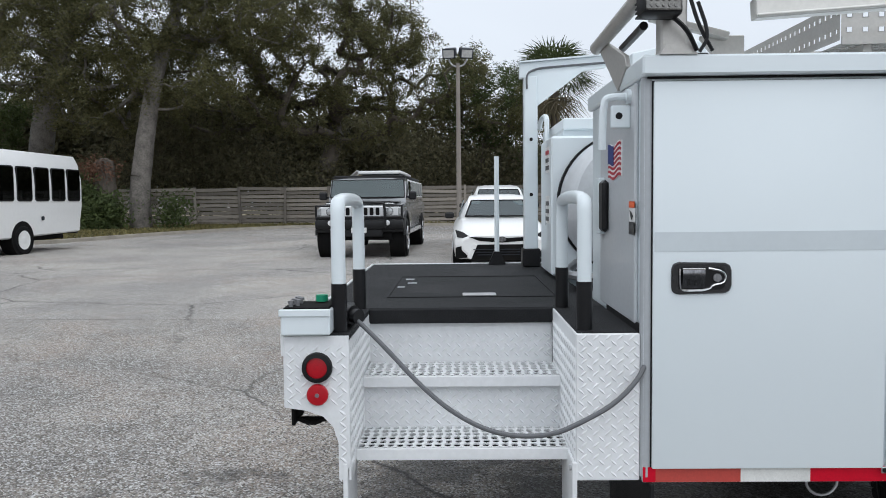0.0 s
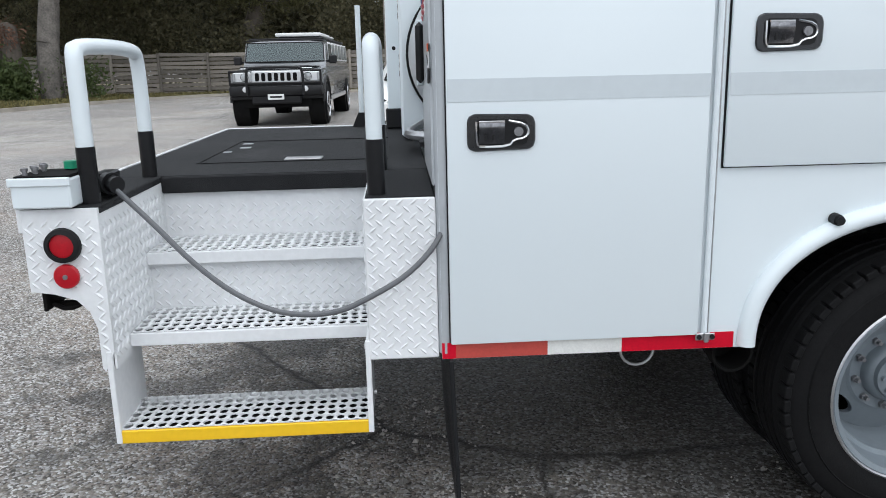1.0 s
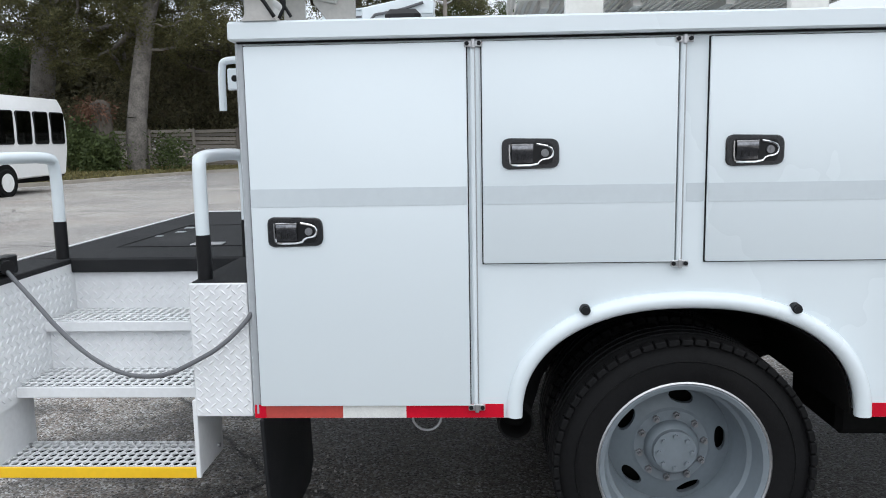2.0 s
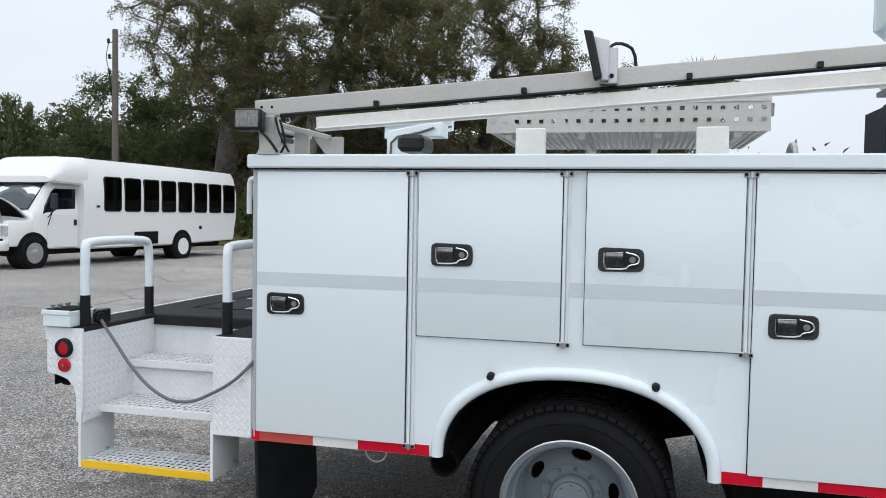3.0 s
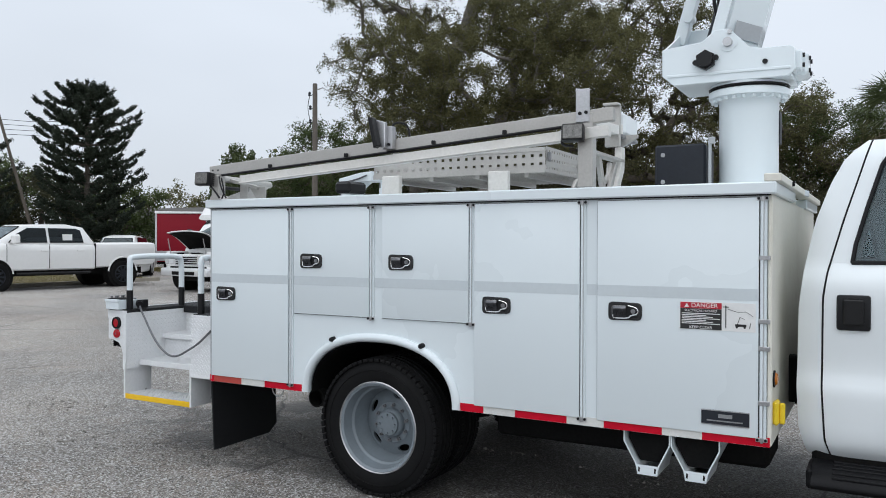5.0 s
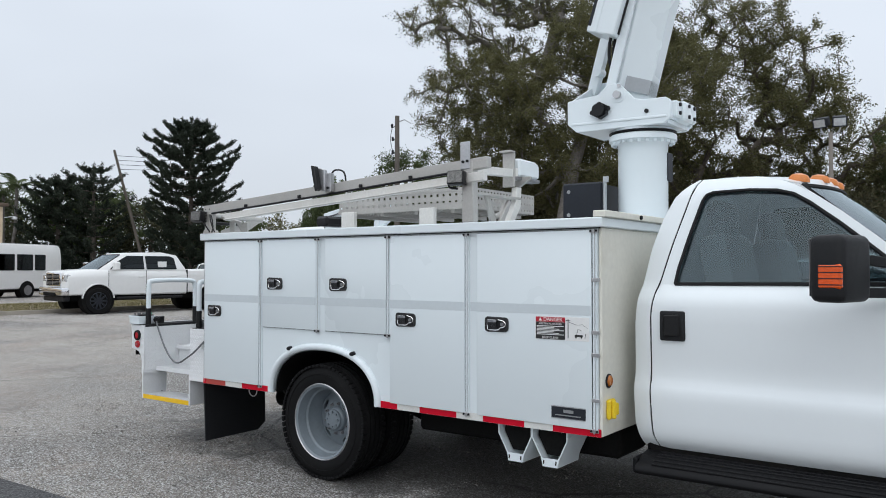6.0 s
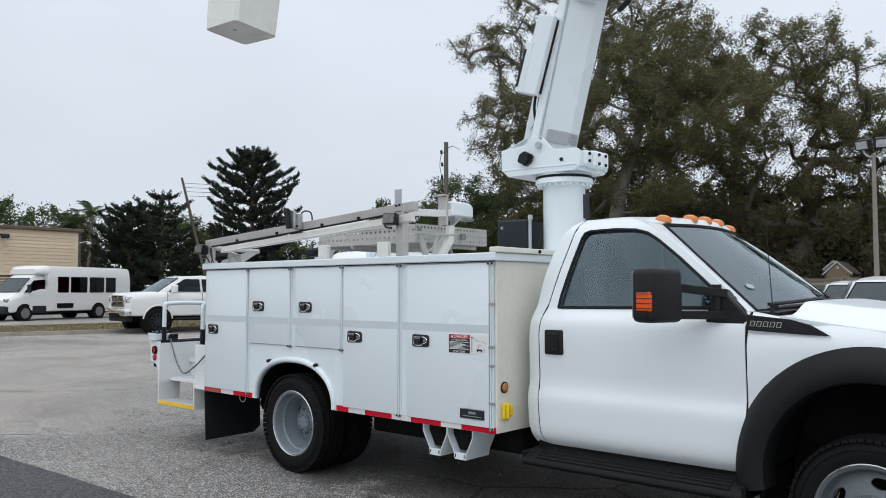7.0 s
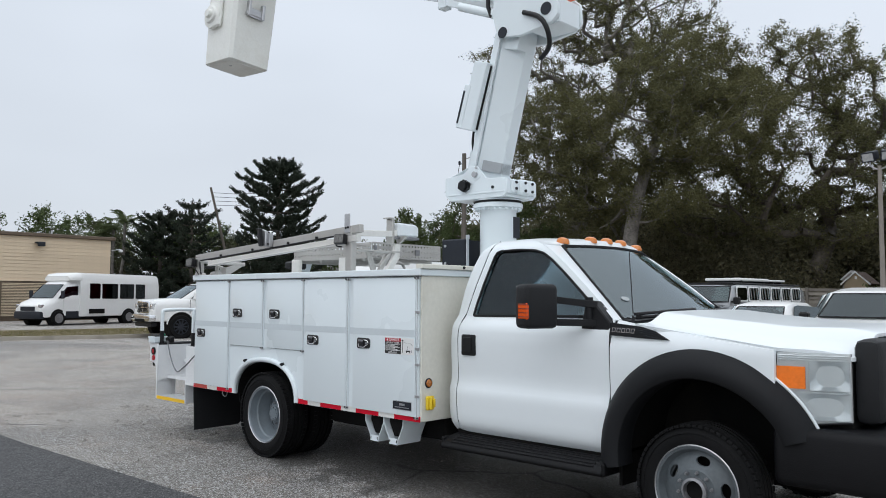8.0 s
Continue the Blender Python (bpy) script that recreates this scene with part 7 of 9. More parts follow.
    part("pivot_pin", B(cyl((3.545, 3.165, 2.60), (3.545, 3.135, 2.60), 0.026, None, 16), cyl((3.555, 3.165, 2.66), (3.555, 3.150, 2.66), 0.012, None, 10)), STEEL, lb)
    part("lift_cylinder", B(cyl((3.40, 3.36, 2.56), (3.60, 3.36, 3.25), 0.045, None, 16), cyl((3.42, 3.36, 2.62), (3.66, 3.36, 3.4), 0.025, None, 12)), CHARCOAL, lb)
    part("link_arm", B(beam((3.20, 3.50, 2.70), (3.38, 3.48, 3.30), 0.05, 0.075), cyl((3.262, 3.53, 2.856), (3.262, 3.44, 2.856), 0.034, None, 14)), WHITE, lb)
    part("hose", B(*[tube([(3.49 + 0.02 * k, 3.22 + 0.03 * k, 3.08), (3.45 + 0.02 * k, 3.22 + 0.03 * k, 2.92), (3.47 + 0.02 * k, 3.24 + 0.03 * k, 2.76), (3.52, 3.30, 2.62)], 0.011, 8, smooth=2) for k in range(4)]), BLACK, lb, "bundle of black hydraulic hoses")
    m = Matrix.Translation((3.49, 3.19, 3.005)) @ Matrix.Rotation(math.atan2(axis.x, axis.z) + 0.05, 4, "Y")
    part("equipment_box", B(moved(box(-0.11, 0.05, -0.08, 0.14, 0.0, 0.62, 0.008), m), moved(box(-0.155, -0.075, -0.085, 0.10, 0.0, 0.40, 0.008), m)), WHITE, lb, "white equipment box along the boom")
    part("box_slot", moved(box(-0.150, -0.128, -0.0875, -0.0845, 0.04, 0.34), m), CHARCOAL, lb)
    part("box_seam", moved(box(0.050, 0.056, -0.03, 0.0, 0.02, 0.60, 0.002), m), SEAM, lb)
    # elbow
    el = part("elbow", B(prism([(3.80, 3.80), (4.04, 3.76), (4.38, 3.80), (4.45, 3.86), (4.44, 4.03), (4.30, 4.16), (3.95, 4.32), (3.76, 4.26), (3.74, 4.0)], "y", 3.16, 3.20, 0.006), prism([(3.80, 3.80), (4.04, 3.76), (4.38, 3.80), (4.45, 3.86), (4.44, 4.03), (4.30, 4.16), (3.95, 4.32), (3.76, 4.26), (3.74, 4.0)], "y", 3.50, 3.54, 0.006), box(4.10, 4.44, 3.2, 3.5, 3.80, 4.02, 0.01), box(3.78, 4.0, 3.2, 3.5, 3.88, 4.2, 0.01), beam((3.86, 3.35, 3.70), (3.92, 3.35, 3.95), 0.24, 0.22)), WHITE, truck, "white boom elbow with lightening holes")
    for x, z, r in ((4.33, 3.93, 0.055), (3.86, 3.83, 0.05)):
        part("elbow_hole", cyl((x, 3.162, z), (x, 3.154, z), r, None, 20), CHARCOAL, el)
    part("elbow_cap", box(4.36, 4.44, 3.3, 3.45, 4.05, 4.13, 0.01), ORANGE, el, "orange plastic guard")
    part("elbow_hose", tube([(4.10, 3.15, 3.95), (4.30, 3.12, 3.86), (4.37, 3.14, 3.72), (4.34, 3.2, 3.60), (4.20, 3.26, 3.55)], 0.022, 10, smooth=2), BLACK, el, "thick black hose loop")
    ub = part("upper_boom", B(beam((4.2, 3.35, 4.12), (-0.05, 3.45, 5.66), 0.22, 0.24, 0.012)), FIBRE, truck, "white fibreglass upper boom reaching back")
    part("boom_sleeve", beam((4.05, 3.35, 4.18), (2.45, 3.39, 4.75), 0.27, 0.29, 0.012), WHITE, ub)
    part("leveling_link", B(beam((3.84, 3.22, 4.0), (3.10, 3.24, 4.32), 0.05, 0.06), box(3.02, 3.12, 3.20, 3.30, 4.26, 4.50, 0.008), cyl((3.3, 3.22, 4.22), (3.8, 3.22, 4.01), 0.04, None, 14)), WHITE, ub)
    part("hose_clamp", B(tube([(3.70, 3.2, 4.30), (3.66, 3.18, 4.15), (3.70, 3.2, 4.02)], 0.02, 8, smooth=1)), BLACK, ub)
    return truck


boom()


def bucket():
    """The personnel bucket, hung from the upper boom's end."""
    m = pose(-0.76, 3.34, 4.47, -4, 2, 3)
    bk = part("bucket", moved(B(loft([[(a * s, b * s, z) for a, b in ((-0.29, -0.29), (0.27, -0.31), (0.31, -0.27), (0.31, 0.27), (0.27, 0.31), (-0.27, 0.31), (-0.31, 0.27), (-0.31, -0.27))] for s, z in ((0.90, 0.0), (0.96, 0.015), (1.0, 0.5), (1.03, 1.05), (1.09, 1.06), (1.09, 1.10), (1.0, 1.10))]), box(-0.24, 0.24, -0.24, 0.24, -0.004, 0.0)), m), FIBRE, truck, "white fibreglass personnel bucket")
    part("bucket_mount", moved(B(lathe([(0.0, -0.08), (0.10, -0.08), (0.12, -0.05), (0.17, -0.04), (0.18, 0.0), (0.16, 0.03)], (-0.12, -0.32, 0.62), "y", 28), box(-0.17, 0.06, -0.36, -0.31, 0.45, 0.95, 0.02), lathe([(0, -0.12), (0.05, -0.12), (0.06, -0.07)], (-0.12, -0.32, 0.62), "y", 20)), m), FIBRE, bk, "round bucket mounting flange")
    part("bucket_bracket", moved(B(box(0.315, 0.36, -0.16, 0.10, 0.62, 0.66, 0.008), box(0.33, 0.35, -0.13, 0.08, 0.60, 0.72, 0.004), box(0.315, 0.38, -0.15, -0.11, 0.60, 0.80, 0.006), box(0.315, 0.38, 0.06, 0.10, 0.60, 0.80, 0.006)), m), STEEL, bk)
    part("bucket_plug", moved(B(cyl((0.05, -0.12, -0.01), (0.05, -0.12, 0.002), 0.02, None, 10)), m), STEEL, bk)
    part("boom_tip", B(box(-0.34, 0.08, 3.30, 3.60, 5.52, 5.82, 0.03), cyl((-0.24, 3.2, 5.62), (-0.24, 3.7, 5.62), 0.09, None, 20)), FIBRE, truck)


bucket()
part("pump_box", B(box(3.13, 3.425, 3.16, 3.24, 1.73, 2.03, 0.012), box(3.14, 3.40, 3.24, 3.55, 1.74, 2.02)), CHARCOAL, truck, "dark blue-grey control cabinet by the pedestal")
for zz in (1.81, 1.97):
    part("cabinet_screw", cyl((3.18, 3.16, zz), (3.18, 3.154, zz), 0.013, None, 10), STEEL, truck)
part("cabinet_frame", B(box(3.442, 3.456, 3.15, 3.18, 1.735, 2.06, 0.003), box(3.442, 3.48, 3.145, 3.16, 2.02, 2.06, 0.003)), GREY, truck)


# -- cab --
W_TABLE = lerp_table([(0.48, 0.955), (0.53, 1.005), (0.60, 1.020), (0.74, 1.026), (0.80, 1.024), (0.85, 1.004), (0.92, 1.000), (1.05, 1.008), (1.18, 1.013), (1.26, 1.008), (1.31, 0.985), (1.345, 0.945), (1.40, 0.930), (1.60, 0.885), (1.84, 0.822), (1.88, 0.800), (1.915, 0.755), (1.94, 0.69)])


def cab_w(x, z):
    w = W_TABLE(z)
    return w - 0.05 * max(0.0, (4.20 - x) / 0.21) ** 2.2 - (0.02 * max(0.0, (x - 5.2) / 0.5) if z > 1.34 else 0)


def near(x, z):
    return (x, YC - cab_w(x, z), z)


def far(x, z):
    return (x, YC + cab_w(x, z) - 0.125 * min(max((z - 1.30) / 0.05, 0.0), 1.0) - 0.105 * min(max((z - 1.36) / 0.5, 0.0), 1.0), z)


REAR_X = lerp_table([(0.48, 4.03), (0.60, 3.995), (0.80, 3.985), (1.15, 3.992), (1.35, 4.015), (1.55, 4.055), (1.72, 4.115), (1.84, 4.175), (1.93, 4.27)])
SEAM_X = lerp_table([(0.48, 4.13), (0.56, 4.105), (0.80, 4.092), (1.20, 4.095), (1.32, 4.112), (1.55, 4.172), (1.75, 4.232), (1.93, 4.285)])
PILLAR_X = lerp_table([(1.33, 5.445), (1.40, 5.37), (1.55, 5.20), (1.72, 4.995), (1.82, 4.86), (1.875, 4.76), (1.93, 4.60)])
WIN_LOW = lerp_table([(4.20, 1.358), (5.33, 1.372)])
WIN_HIGH = lerp_table([(4.21, 1.36), (4.222, 1.44), (4.27, 1.62), (4.325, 1.805), (4.345, 1.836), (4.38, 1.848), (4.56, 1.852), (4.70, 1.842), (4.78, 1.820), (4.86, 1.770), (5.0, 1.662), (5.15, 1.535), (5.28, 1.420), (5.335, 1.374)])


def row_skin(zs, lo, hi, nu, place, thick=0.02):
    """A panel over rows of height, from x = lo(z) to hi(z)."""
    return skin(zs, lo, hi, nu, lambda z, x: place(x, z), thick)


def cab_shell():
    low = list(np.linspace(0.485, 1.355, 30))
    high = list(np.linspace(1.355, 1.932, 18))
    zs = low + high[1:]
    for side, flip in ((near, 1), (far, -1)):
        th = (0, 0.03 * flip, 0)
        part("rear_pillar", row_skin(zs, REAR_X, lambda z: SEAM_X(z) - 0.005, 8, side, th), WHITE_CAB, truck)
        door = part("cab_door", B(row_skin(low, lambda z: SEAM_X(z) + 0.004, lambda z: 5.425 if z > 0.56 else 5.425 - (0.56 - z) * 0.5, 26, side, th)), WHITE_CAB, truck, "white cab door with black pull handle")
        xs = [4.21, 4.222, 4.245, 4.27, 4.30, 4.325, 4.345, 4.38, 4.45, 4.56, 4.63, 4.70, 4.78, 4.86, 4.93, 5.0, 5.08, 5.15, 5.22, 5.28, 5.335]
        part("window_frame", B(skin([x for x in xs if x > 4.32], WIN_HIGH, lambda x: min(1.932, np.interp(x, [4.21, 4.24, 4.285, 4.60, 4.76, 4.86, 4.995, 5.20, 5.37], [1.78, 1.84, 1.932, 1.932, 1.885, 1.826, 1.728, 1.560, 1.405])), 5, side, th),
                               row_skin([1.355, 1.40, 1.50, 1.60, 1.70, 1.78, 1.84, 1.90, 1.932], lambda z: SEAM_X(z) + 0.004, lambda z: max(SEAM_X(z) + 0.006, np.interp(z, [1.36, 1.44, 1.62, 1.805, 1.84, 1.932], [4.21, 4.222, 4.27, 4.325, 4.325, 4.325])), 3, side, th)), WHITE_CAB, door)
        ring = [(x, WIN_HIGH(x)) for x in xs] + [(x, WIN_LOW(x)) for x in reversed(xs)]
        pts = [side(x, z) for x, z in ring]
        pts = [(a, b - 0.004 * flip, c) for a, b, c in pts]
        part("window_seal", tube(pts + [pts[0]], 0.0095, 6), SEAM, door)
        pane_ = part("side_window", skin(xs, WIN_LOW, WIN_HIGH, 8, lambda x, z, s=side: (s(x, z)[0], s(x, z)[1] + 0.012 * flip, z), (0, 0.004 * flip, 0)), GLASS, door)
        pane_.visible_shadow = False
        part("door_inner", row_skin(list(np.linspace(0.55, 1.34, 8)), lambda z: 4.15, lambda z: 5.40, 4, lambda x, z, s=side: (x, s(x, z)[1] + 0.09 * flip, z), (0, 0.01 * flip, 0)), INTERIOR, door)
    # roof
    def roof_half(x):
        f = min(max((x - 4.40) / 0.36, 0.0), 1.0)
        return 0.70 - 0.095 * f * f

    def roof_z(x, v):
        edge = 1.932 - 0.02 * max(0, (x - 4.45) / 0.31)
        return edge + (0.038 + 0.01) * (1 - abs(v) ** 2.4) - 0.05 * max(0.0, (4.34 - x) / 0.14) ** 2 - 0.015 * max(0.0, (x - 4.58) / 0.18) ** 2

    def roof_point(x, v):
        return (x + (0.0 if x < 4.55 else 0.055 * (x - 4.55) / 0.21 * (1 - v * v)), YC + v * roof_half(x), roof_z(x, v))
    xs = [4.20, 4.25, 4.30, 4.36, 4.45, 4.52, 4.58, 4.64, 4.70, 4.76]
    part("cab_roof", skin(xs, lambda x: -1, lambda x: 1, 24, roof_point, (0, 0, -0.02)), WHITE_CAB, truck, "white cab roof")
    frame_top = lerp_table([(4.21, 1.78), (4.24, 1.84), (4.285, 1.932), (4.60, 1.932), (4.76, 1.885)])
    for v, side in ((-1, near), (1, far)):
        part("roof_rail", skin([4.29, 4.36, 4.45, 4.52, 4.58, 4.64, 4.70, 4.76], lambda x: 0.0, lambda x: 1.0, 4, lambda x, q, v=v, side=side: tuple(Vector(roof_point(x, v)).lerp(Vector(side(x, frame_top(x))), q)), (0, -0.012 * v, -0.012)), WHITE_CAB, truck)
    part("cab_back", skin([-1 + 2 * i / 12 for i in range(13)], lambda v: 0.5, lambda v: 1.93, 12, lambda v, z: (REAR_X(z) + 0.015 - 0.02 * (1 - v * v), YC + v * (cab_w(REAR_X(z), z) - 0.05 - (0.20 * min(max((z - 1.36) / 0.5, 0.0), 1.0) if v > 0 else 0.0)), z), (0.02, 0, 0)), WHITE_CAB, truck)
    part("cab_floor", box(4.05, 5.5, 2.42, 4.24, 0.50, 0.56), SHADOW, truck)
    # windscreen
    def shield(v, t):
        x = 5.431 - 0.656 * t + 0.111 * (1 - v * v) * (1 - 0.3 * t)
        return (x, YC + v * (0.837 - 0.246 * t), 1.352 + 0.529 * t + 0.012 * (1 - v * v))
    shield_pane = part("windscreen", skin([-1 + 2 * i / 16 for i in range(17)], lambda v: 0.0, lambda v: 1.0, 10, lambda v, t: shield(v, t), (-0.004, 0, -0.004)), GLASS_SHIELD, truck, "laminated windscreen")
    shield_pane.visible_shadow = False
    edge = [shield(-1, i / 10) for i in range(11)] + [shield(-1 + 2 * i / 16, 1) for i in range(17)] + [shield(1, 1 - i / 10) for i in range(11)] + [shield(1 - 2 * i / 16, 0) for i in range(17)]
    part("windscreen_seal", tube(edge, 0.013, 6), SEAM, truck)
    for v in (-1, 1):
        part("a_pillar", skin([i / 12 for i in range(13)], lambda t: 0.0, lambda t: 1.0, 4, lambda t, s, v=v: tuple(Vector(shield(v, t)).lerp(Vector((PILLAR_X(1.352 + 0.525 * t), near(5.0, 1.352 + 0.525 * t)[1] + 0.002, 1.352 + 0.535 * t) if v < 0 else (shield(v, t)[0] - 0.12, shield(v, t)[1] + 0.004, 1.352 + 0.525 * t)), s)), (-0.01, -0.015 * v, -0.01)), WHITE_CAB, truck)
        part("pillar_trim", tube([tuple(Vector(shield(v, i / 8)) + Vector((-0.03, 0, -0.02))) for i in range(9)], 0.03, 8), INTERIOR, truck)
    part("roof_front", skin([-1 + 2 * i / 16 for i in range(17)], lambda v: 0.0, lambda v: 1.0, 3, lambda v, s: tuple(Vector(shield(v, 1)).lerp(Vector(roof_point(4.76, v)), s)), (-0.008, 0, -0.01)), WHITE_CAB, truck)
    c, u, w = (Vector(shield(*q)) for q in ((-0.775, 0.25), (-0.73, 0.25), (-0.775, 0.278)))
    u, w = u - c, w - c
    out = u.cross(w).normalized() * 0.004
    part("glass_sticker", loft([[c + out * f + u * math.cos(q) + w * math.sin(q) for q in [2 * math.pi * i / 20 for i in range(20)]] for f in (0.75, 1.25)]), STICKER, truck, "small pale oval sticker")
    # five roof lamps
    for x, d in ((4.745, -0.54), (4.785, -0.22), (4.79, 0.0), (4.785, 0.22), (4.745, 0.54)):
        z = roof_z(x, d / roof_half(x))
        part("roof_lamp", moved(loft([[(0.056 * q * math.cos(a), 0.036 * q * math.sin(a), h) for a in [2 * math.pi * i / 16 for i in range(16)]] for q, h in ((1.0, 0), (0.97, 0.018), (0.75, 0.036), (0.3, 0.045))]), pose(x, YC + d, z - 0.006, 0, 8, 0)), AMBER_ROOF, truck, "amber cab roof marker lamp")
    # interior
    for y in (2.80, 3.86):
        seat = part("seat", B(box(4.45, 4.95, y - 0.26, y + 0.26, 0.80, 1.02, 0.06, 2), moved(box(-0.09, 0.09, -0.26, 0.26, 0, 0.66, 0.06, 2), pose(4.46, y, 0.98, 0, -10, 0))), INTERIOR, truck, "grey cloth seat")
        part("headrest", moved(box(-0.06, 0.06, -0.15, 0.15, 0, 0.22, 0.05, 2), pose(4.36, y, 1.60, 0, -8, 0)), INTERIOR, seat)
    part("dashboard", B(box(5.15, 5.62, 2.45, 4.21, 1.02, 1.30, 0.05, 2)), INTERIOR, truck)
    part("steering_wheel", B(moved(lathe([(0.19 + 0.014 * math.cos(a), 0.014 * math.sin(a)) for a in [2 * math.pi * k / 10 for k in range(10)]], (0, 0, 0), "x", 32, closed=True), pose(5.02, 3.86, 1.22, 0, 25, 0)), moved(box(-0.02, 0.02, -0.17, 0.17, -0.03, 0.03, 0.01), pose(5.02, 3.86, 1.22, 0, 25, 0))), PLASTIC, truck)
    part("door_seam", tube([near(5.431, z)[:1] + (near(5.431, z)[1] + 0.004, z) for z in np.linspace(0.5, 1.33, 14)], 0.004, 5), SEAM, truck)
    part("door_seam", tube([(SEAM_X(z), near(SEAM_X(z), z)[1] + 0.004, z) for z in np.linspace(0.49, 1.93, 22)], 0.004, 5), SEAM, truck)
    part("rocker", box(4.05, 5.42, YC - 0.96, YC - 0.86, 0.44, 0.52, 0.02), SHADOW, truck)


cab_shell()


def cab_front():
    FX, FZ, FR, FI = 6.03, 0.530, 0.668, 0.490

    def fender_w(x, z):
        return 1.010 + (0.008 if z > 1.0 else 0) - 0.11 * max(0, (x - 6.42) / 0.45) ** 1.6 - 0.05 * max(0, (z - 1.17) / 0.12) ** 2
    top = lerp_table([(5.43, 1.352), (5.60, 1.325), (5.84, 1.292), (6.2, 1.247), (6.46, 1.212), (6.86, 1.20)])

    def low(x):
        d = x - FX
        arch = FZ + math.sqrt(max((FI + 0.06) ** 2 - d * d, 0)) if abs(d) < FI + 0.06 else 0.49
        return max(arch, 0.49 if x < FX else 0.86)
    xs = sorted(set(list(np.linspace(5.437, 6.48, 60))))
    hood_edge = lerp_table([(5.43, 0.985), (5.9, 0.965), (6.4, 0.93), (6.86, 0.86)])
    for s in (-1, 1):
        part("fender", skin(xs, low, top, 10, lambda x, z, s=s: (x, YC + s * fender_w(x, z), z), (0, -0.03 * s, 0)), WHITE_CAB, truck, "white front fender")
        flare = []
        for a in np.linspace(math.radians(19), math.radians(190), 49):
            row = []
            c, sn = math.cos(a), math.sin(a)
            stretch = 1.06 if c > 0 else 1.0
            for r, w in ((FI, 0.93), (FI, 1.070), (FI + 0.008, 1.092), (FI + 0.030, 1.106), (FI + 0.065, 1.108), (FI + 0.100, 1.098), (FI + 0.135, 1.072), (FR - 0.015, 1.035), (FR, 1.010), (FR - 0.01, 0.98)):
                taper = 0.078 * max(0, c) ** 3
                row.append((FX + r * c * stretch, YC + s * (w - taper), FZ + r * sn))
            flare.append(row)
        bm = bmesh.new()
        rings = [[bm.verts.new(p) for p in row] for row in flare]
        for ra, rb in zip(rings, rings[1:]):
            for k in range(len(ra) - 1):
                bm.faces.new((ra[k], ra[k + 1], rb[k + 1], rb[k]))
        part("fender_flare", bm, FLARE, truck, "wide black plastic fender flare")
        part("fender_edge", tube([(FX + (FR + 0.004) * math.cos(a) * 1.06, YC + s * (1.012 - 0.078 * math.cos(a) ** 3), FZ + (FR + 0.004) * math.sin(a)) for a in np.linspace(math.radians(23), math.radians(62), 16)], 0.009, 6), WHITE_CAB, truck, "white painted edge behind the flare")
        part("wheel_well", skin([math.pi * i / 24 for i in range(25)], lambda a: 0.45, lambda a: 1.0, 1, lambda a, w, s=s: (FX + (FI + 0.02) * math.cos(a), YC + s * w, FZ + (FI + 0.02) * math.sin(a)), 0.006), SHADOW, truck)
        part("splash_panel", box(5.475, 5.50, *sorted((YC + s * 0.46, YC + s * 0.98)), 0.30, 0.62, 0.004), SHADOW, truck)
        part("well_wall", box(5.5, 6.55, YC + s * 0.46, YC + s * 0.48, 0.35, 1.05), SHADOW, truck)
        # badge strip on the fender
        if s < 0:
            y = YC - 1.021
            part("badge_strip", prism([(5.440, 1.338), (5.66, 1.318), (5.76, 1.292), (5.855, 1.238), (5.70, 1.243), (5.440, 1.256)], "y", y, y + 0.012, 0.002), PLASTIC, truck, "black fender vent badge strip")
            part("badge_vent", B(*[beam((5.62 + 0.02 * k, y - 0.001, 1.312 - 0.016 * k), (5.80 - 0.02 * abs(k - 2), y - 0.001, 1.290 - 0.014 * k), 0.002, 0.004, 0) for k in range(4)]), CHARCOAL, truck)
            for k in range(5):
                x = 5.455 + 0.034 * k
                part("badge_bar", B(prism([(x, 1.278 - 0.001 * k), (x + 0.026, 1.277 - 0.001 * k), (x + 0.034, 1.306 - 0.001 * k), (x + 0.008, 1.307 - 0.001 * k)], "y", y - 0.003, y)), CHROME, truck)
                part("badge_bar_inset", B(prism([(x + 0.006, 1.282 - 0.001 * k), (x + 0.022, 1.281 - 0.001 * k), (x + 0.028, 1.302 - 0.001 * k), (x + 0.012, 1.303 - 0.001 * k)], "y", y - 0.0036, y - 0.003)), CHARCOAL, truck)
        # head lamp
        def lampface(x, z, s=s):
            t = (x - 6.47) / 0.40
            return (x + 0.0, YC + s * (0.985 - 0.12 * t ** 1.6), z)
        lz0 = lerp_table([(6.475, 0.99), (6.50, 0.93), (6.58, 0.845), (6.63, 0.812), (6.87, 0.835)])
        hl = part("headlamp_bowl", skin(list(np.linspace(6.478, 6.832, 14)), lz0, lambda x: 1.198, 6, lambda x, z: (x, lampface(x, z)[1] + 0.018 * -s, z), (0, -0.02 * s, 0)), BOWL, truck, "bright headlamp with amber indicator")
        lens = part("headlamp_lens", skin(list(np.linspace(6.475, 6.835, 16)), lz0, lambda x: 1.202, 8, lampface, (0, -0.004 * s, 0)), glass("lamp_glass", (0.92, 0.93, 0.93)) if s < 0 else bpy.data.materials["lamp_glass"], hl)
        lens.visible_shadow = False
        part("indicator", skin(list(np.linspace(6.482, 6.625, 6)), lambda x: max(lz0(x) + 0.012, 1.004), lambda x: 1.125, 4, lambda x, z: (x, lampface(x, z)[1] + 0.002 * s, z), (0, -0.01 * s, 0)), AMBER, hl)
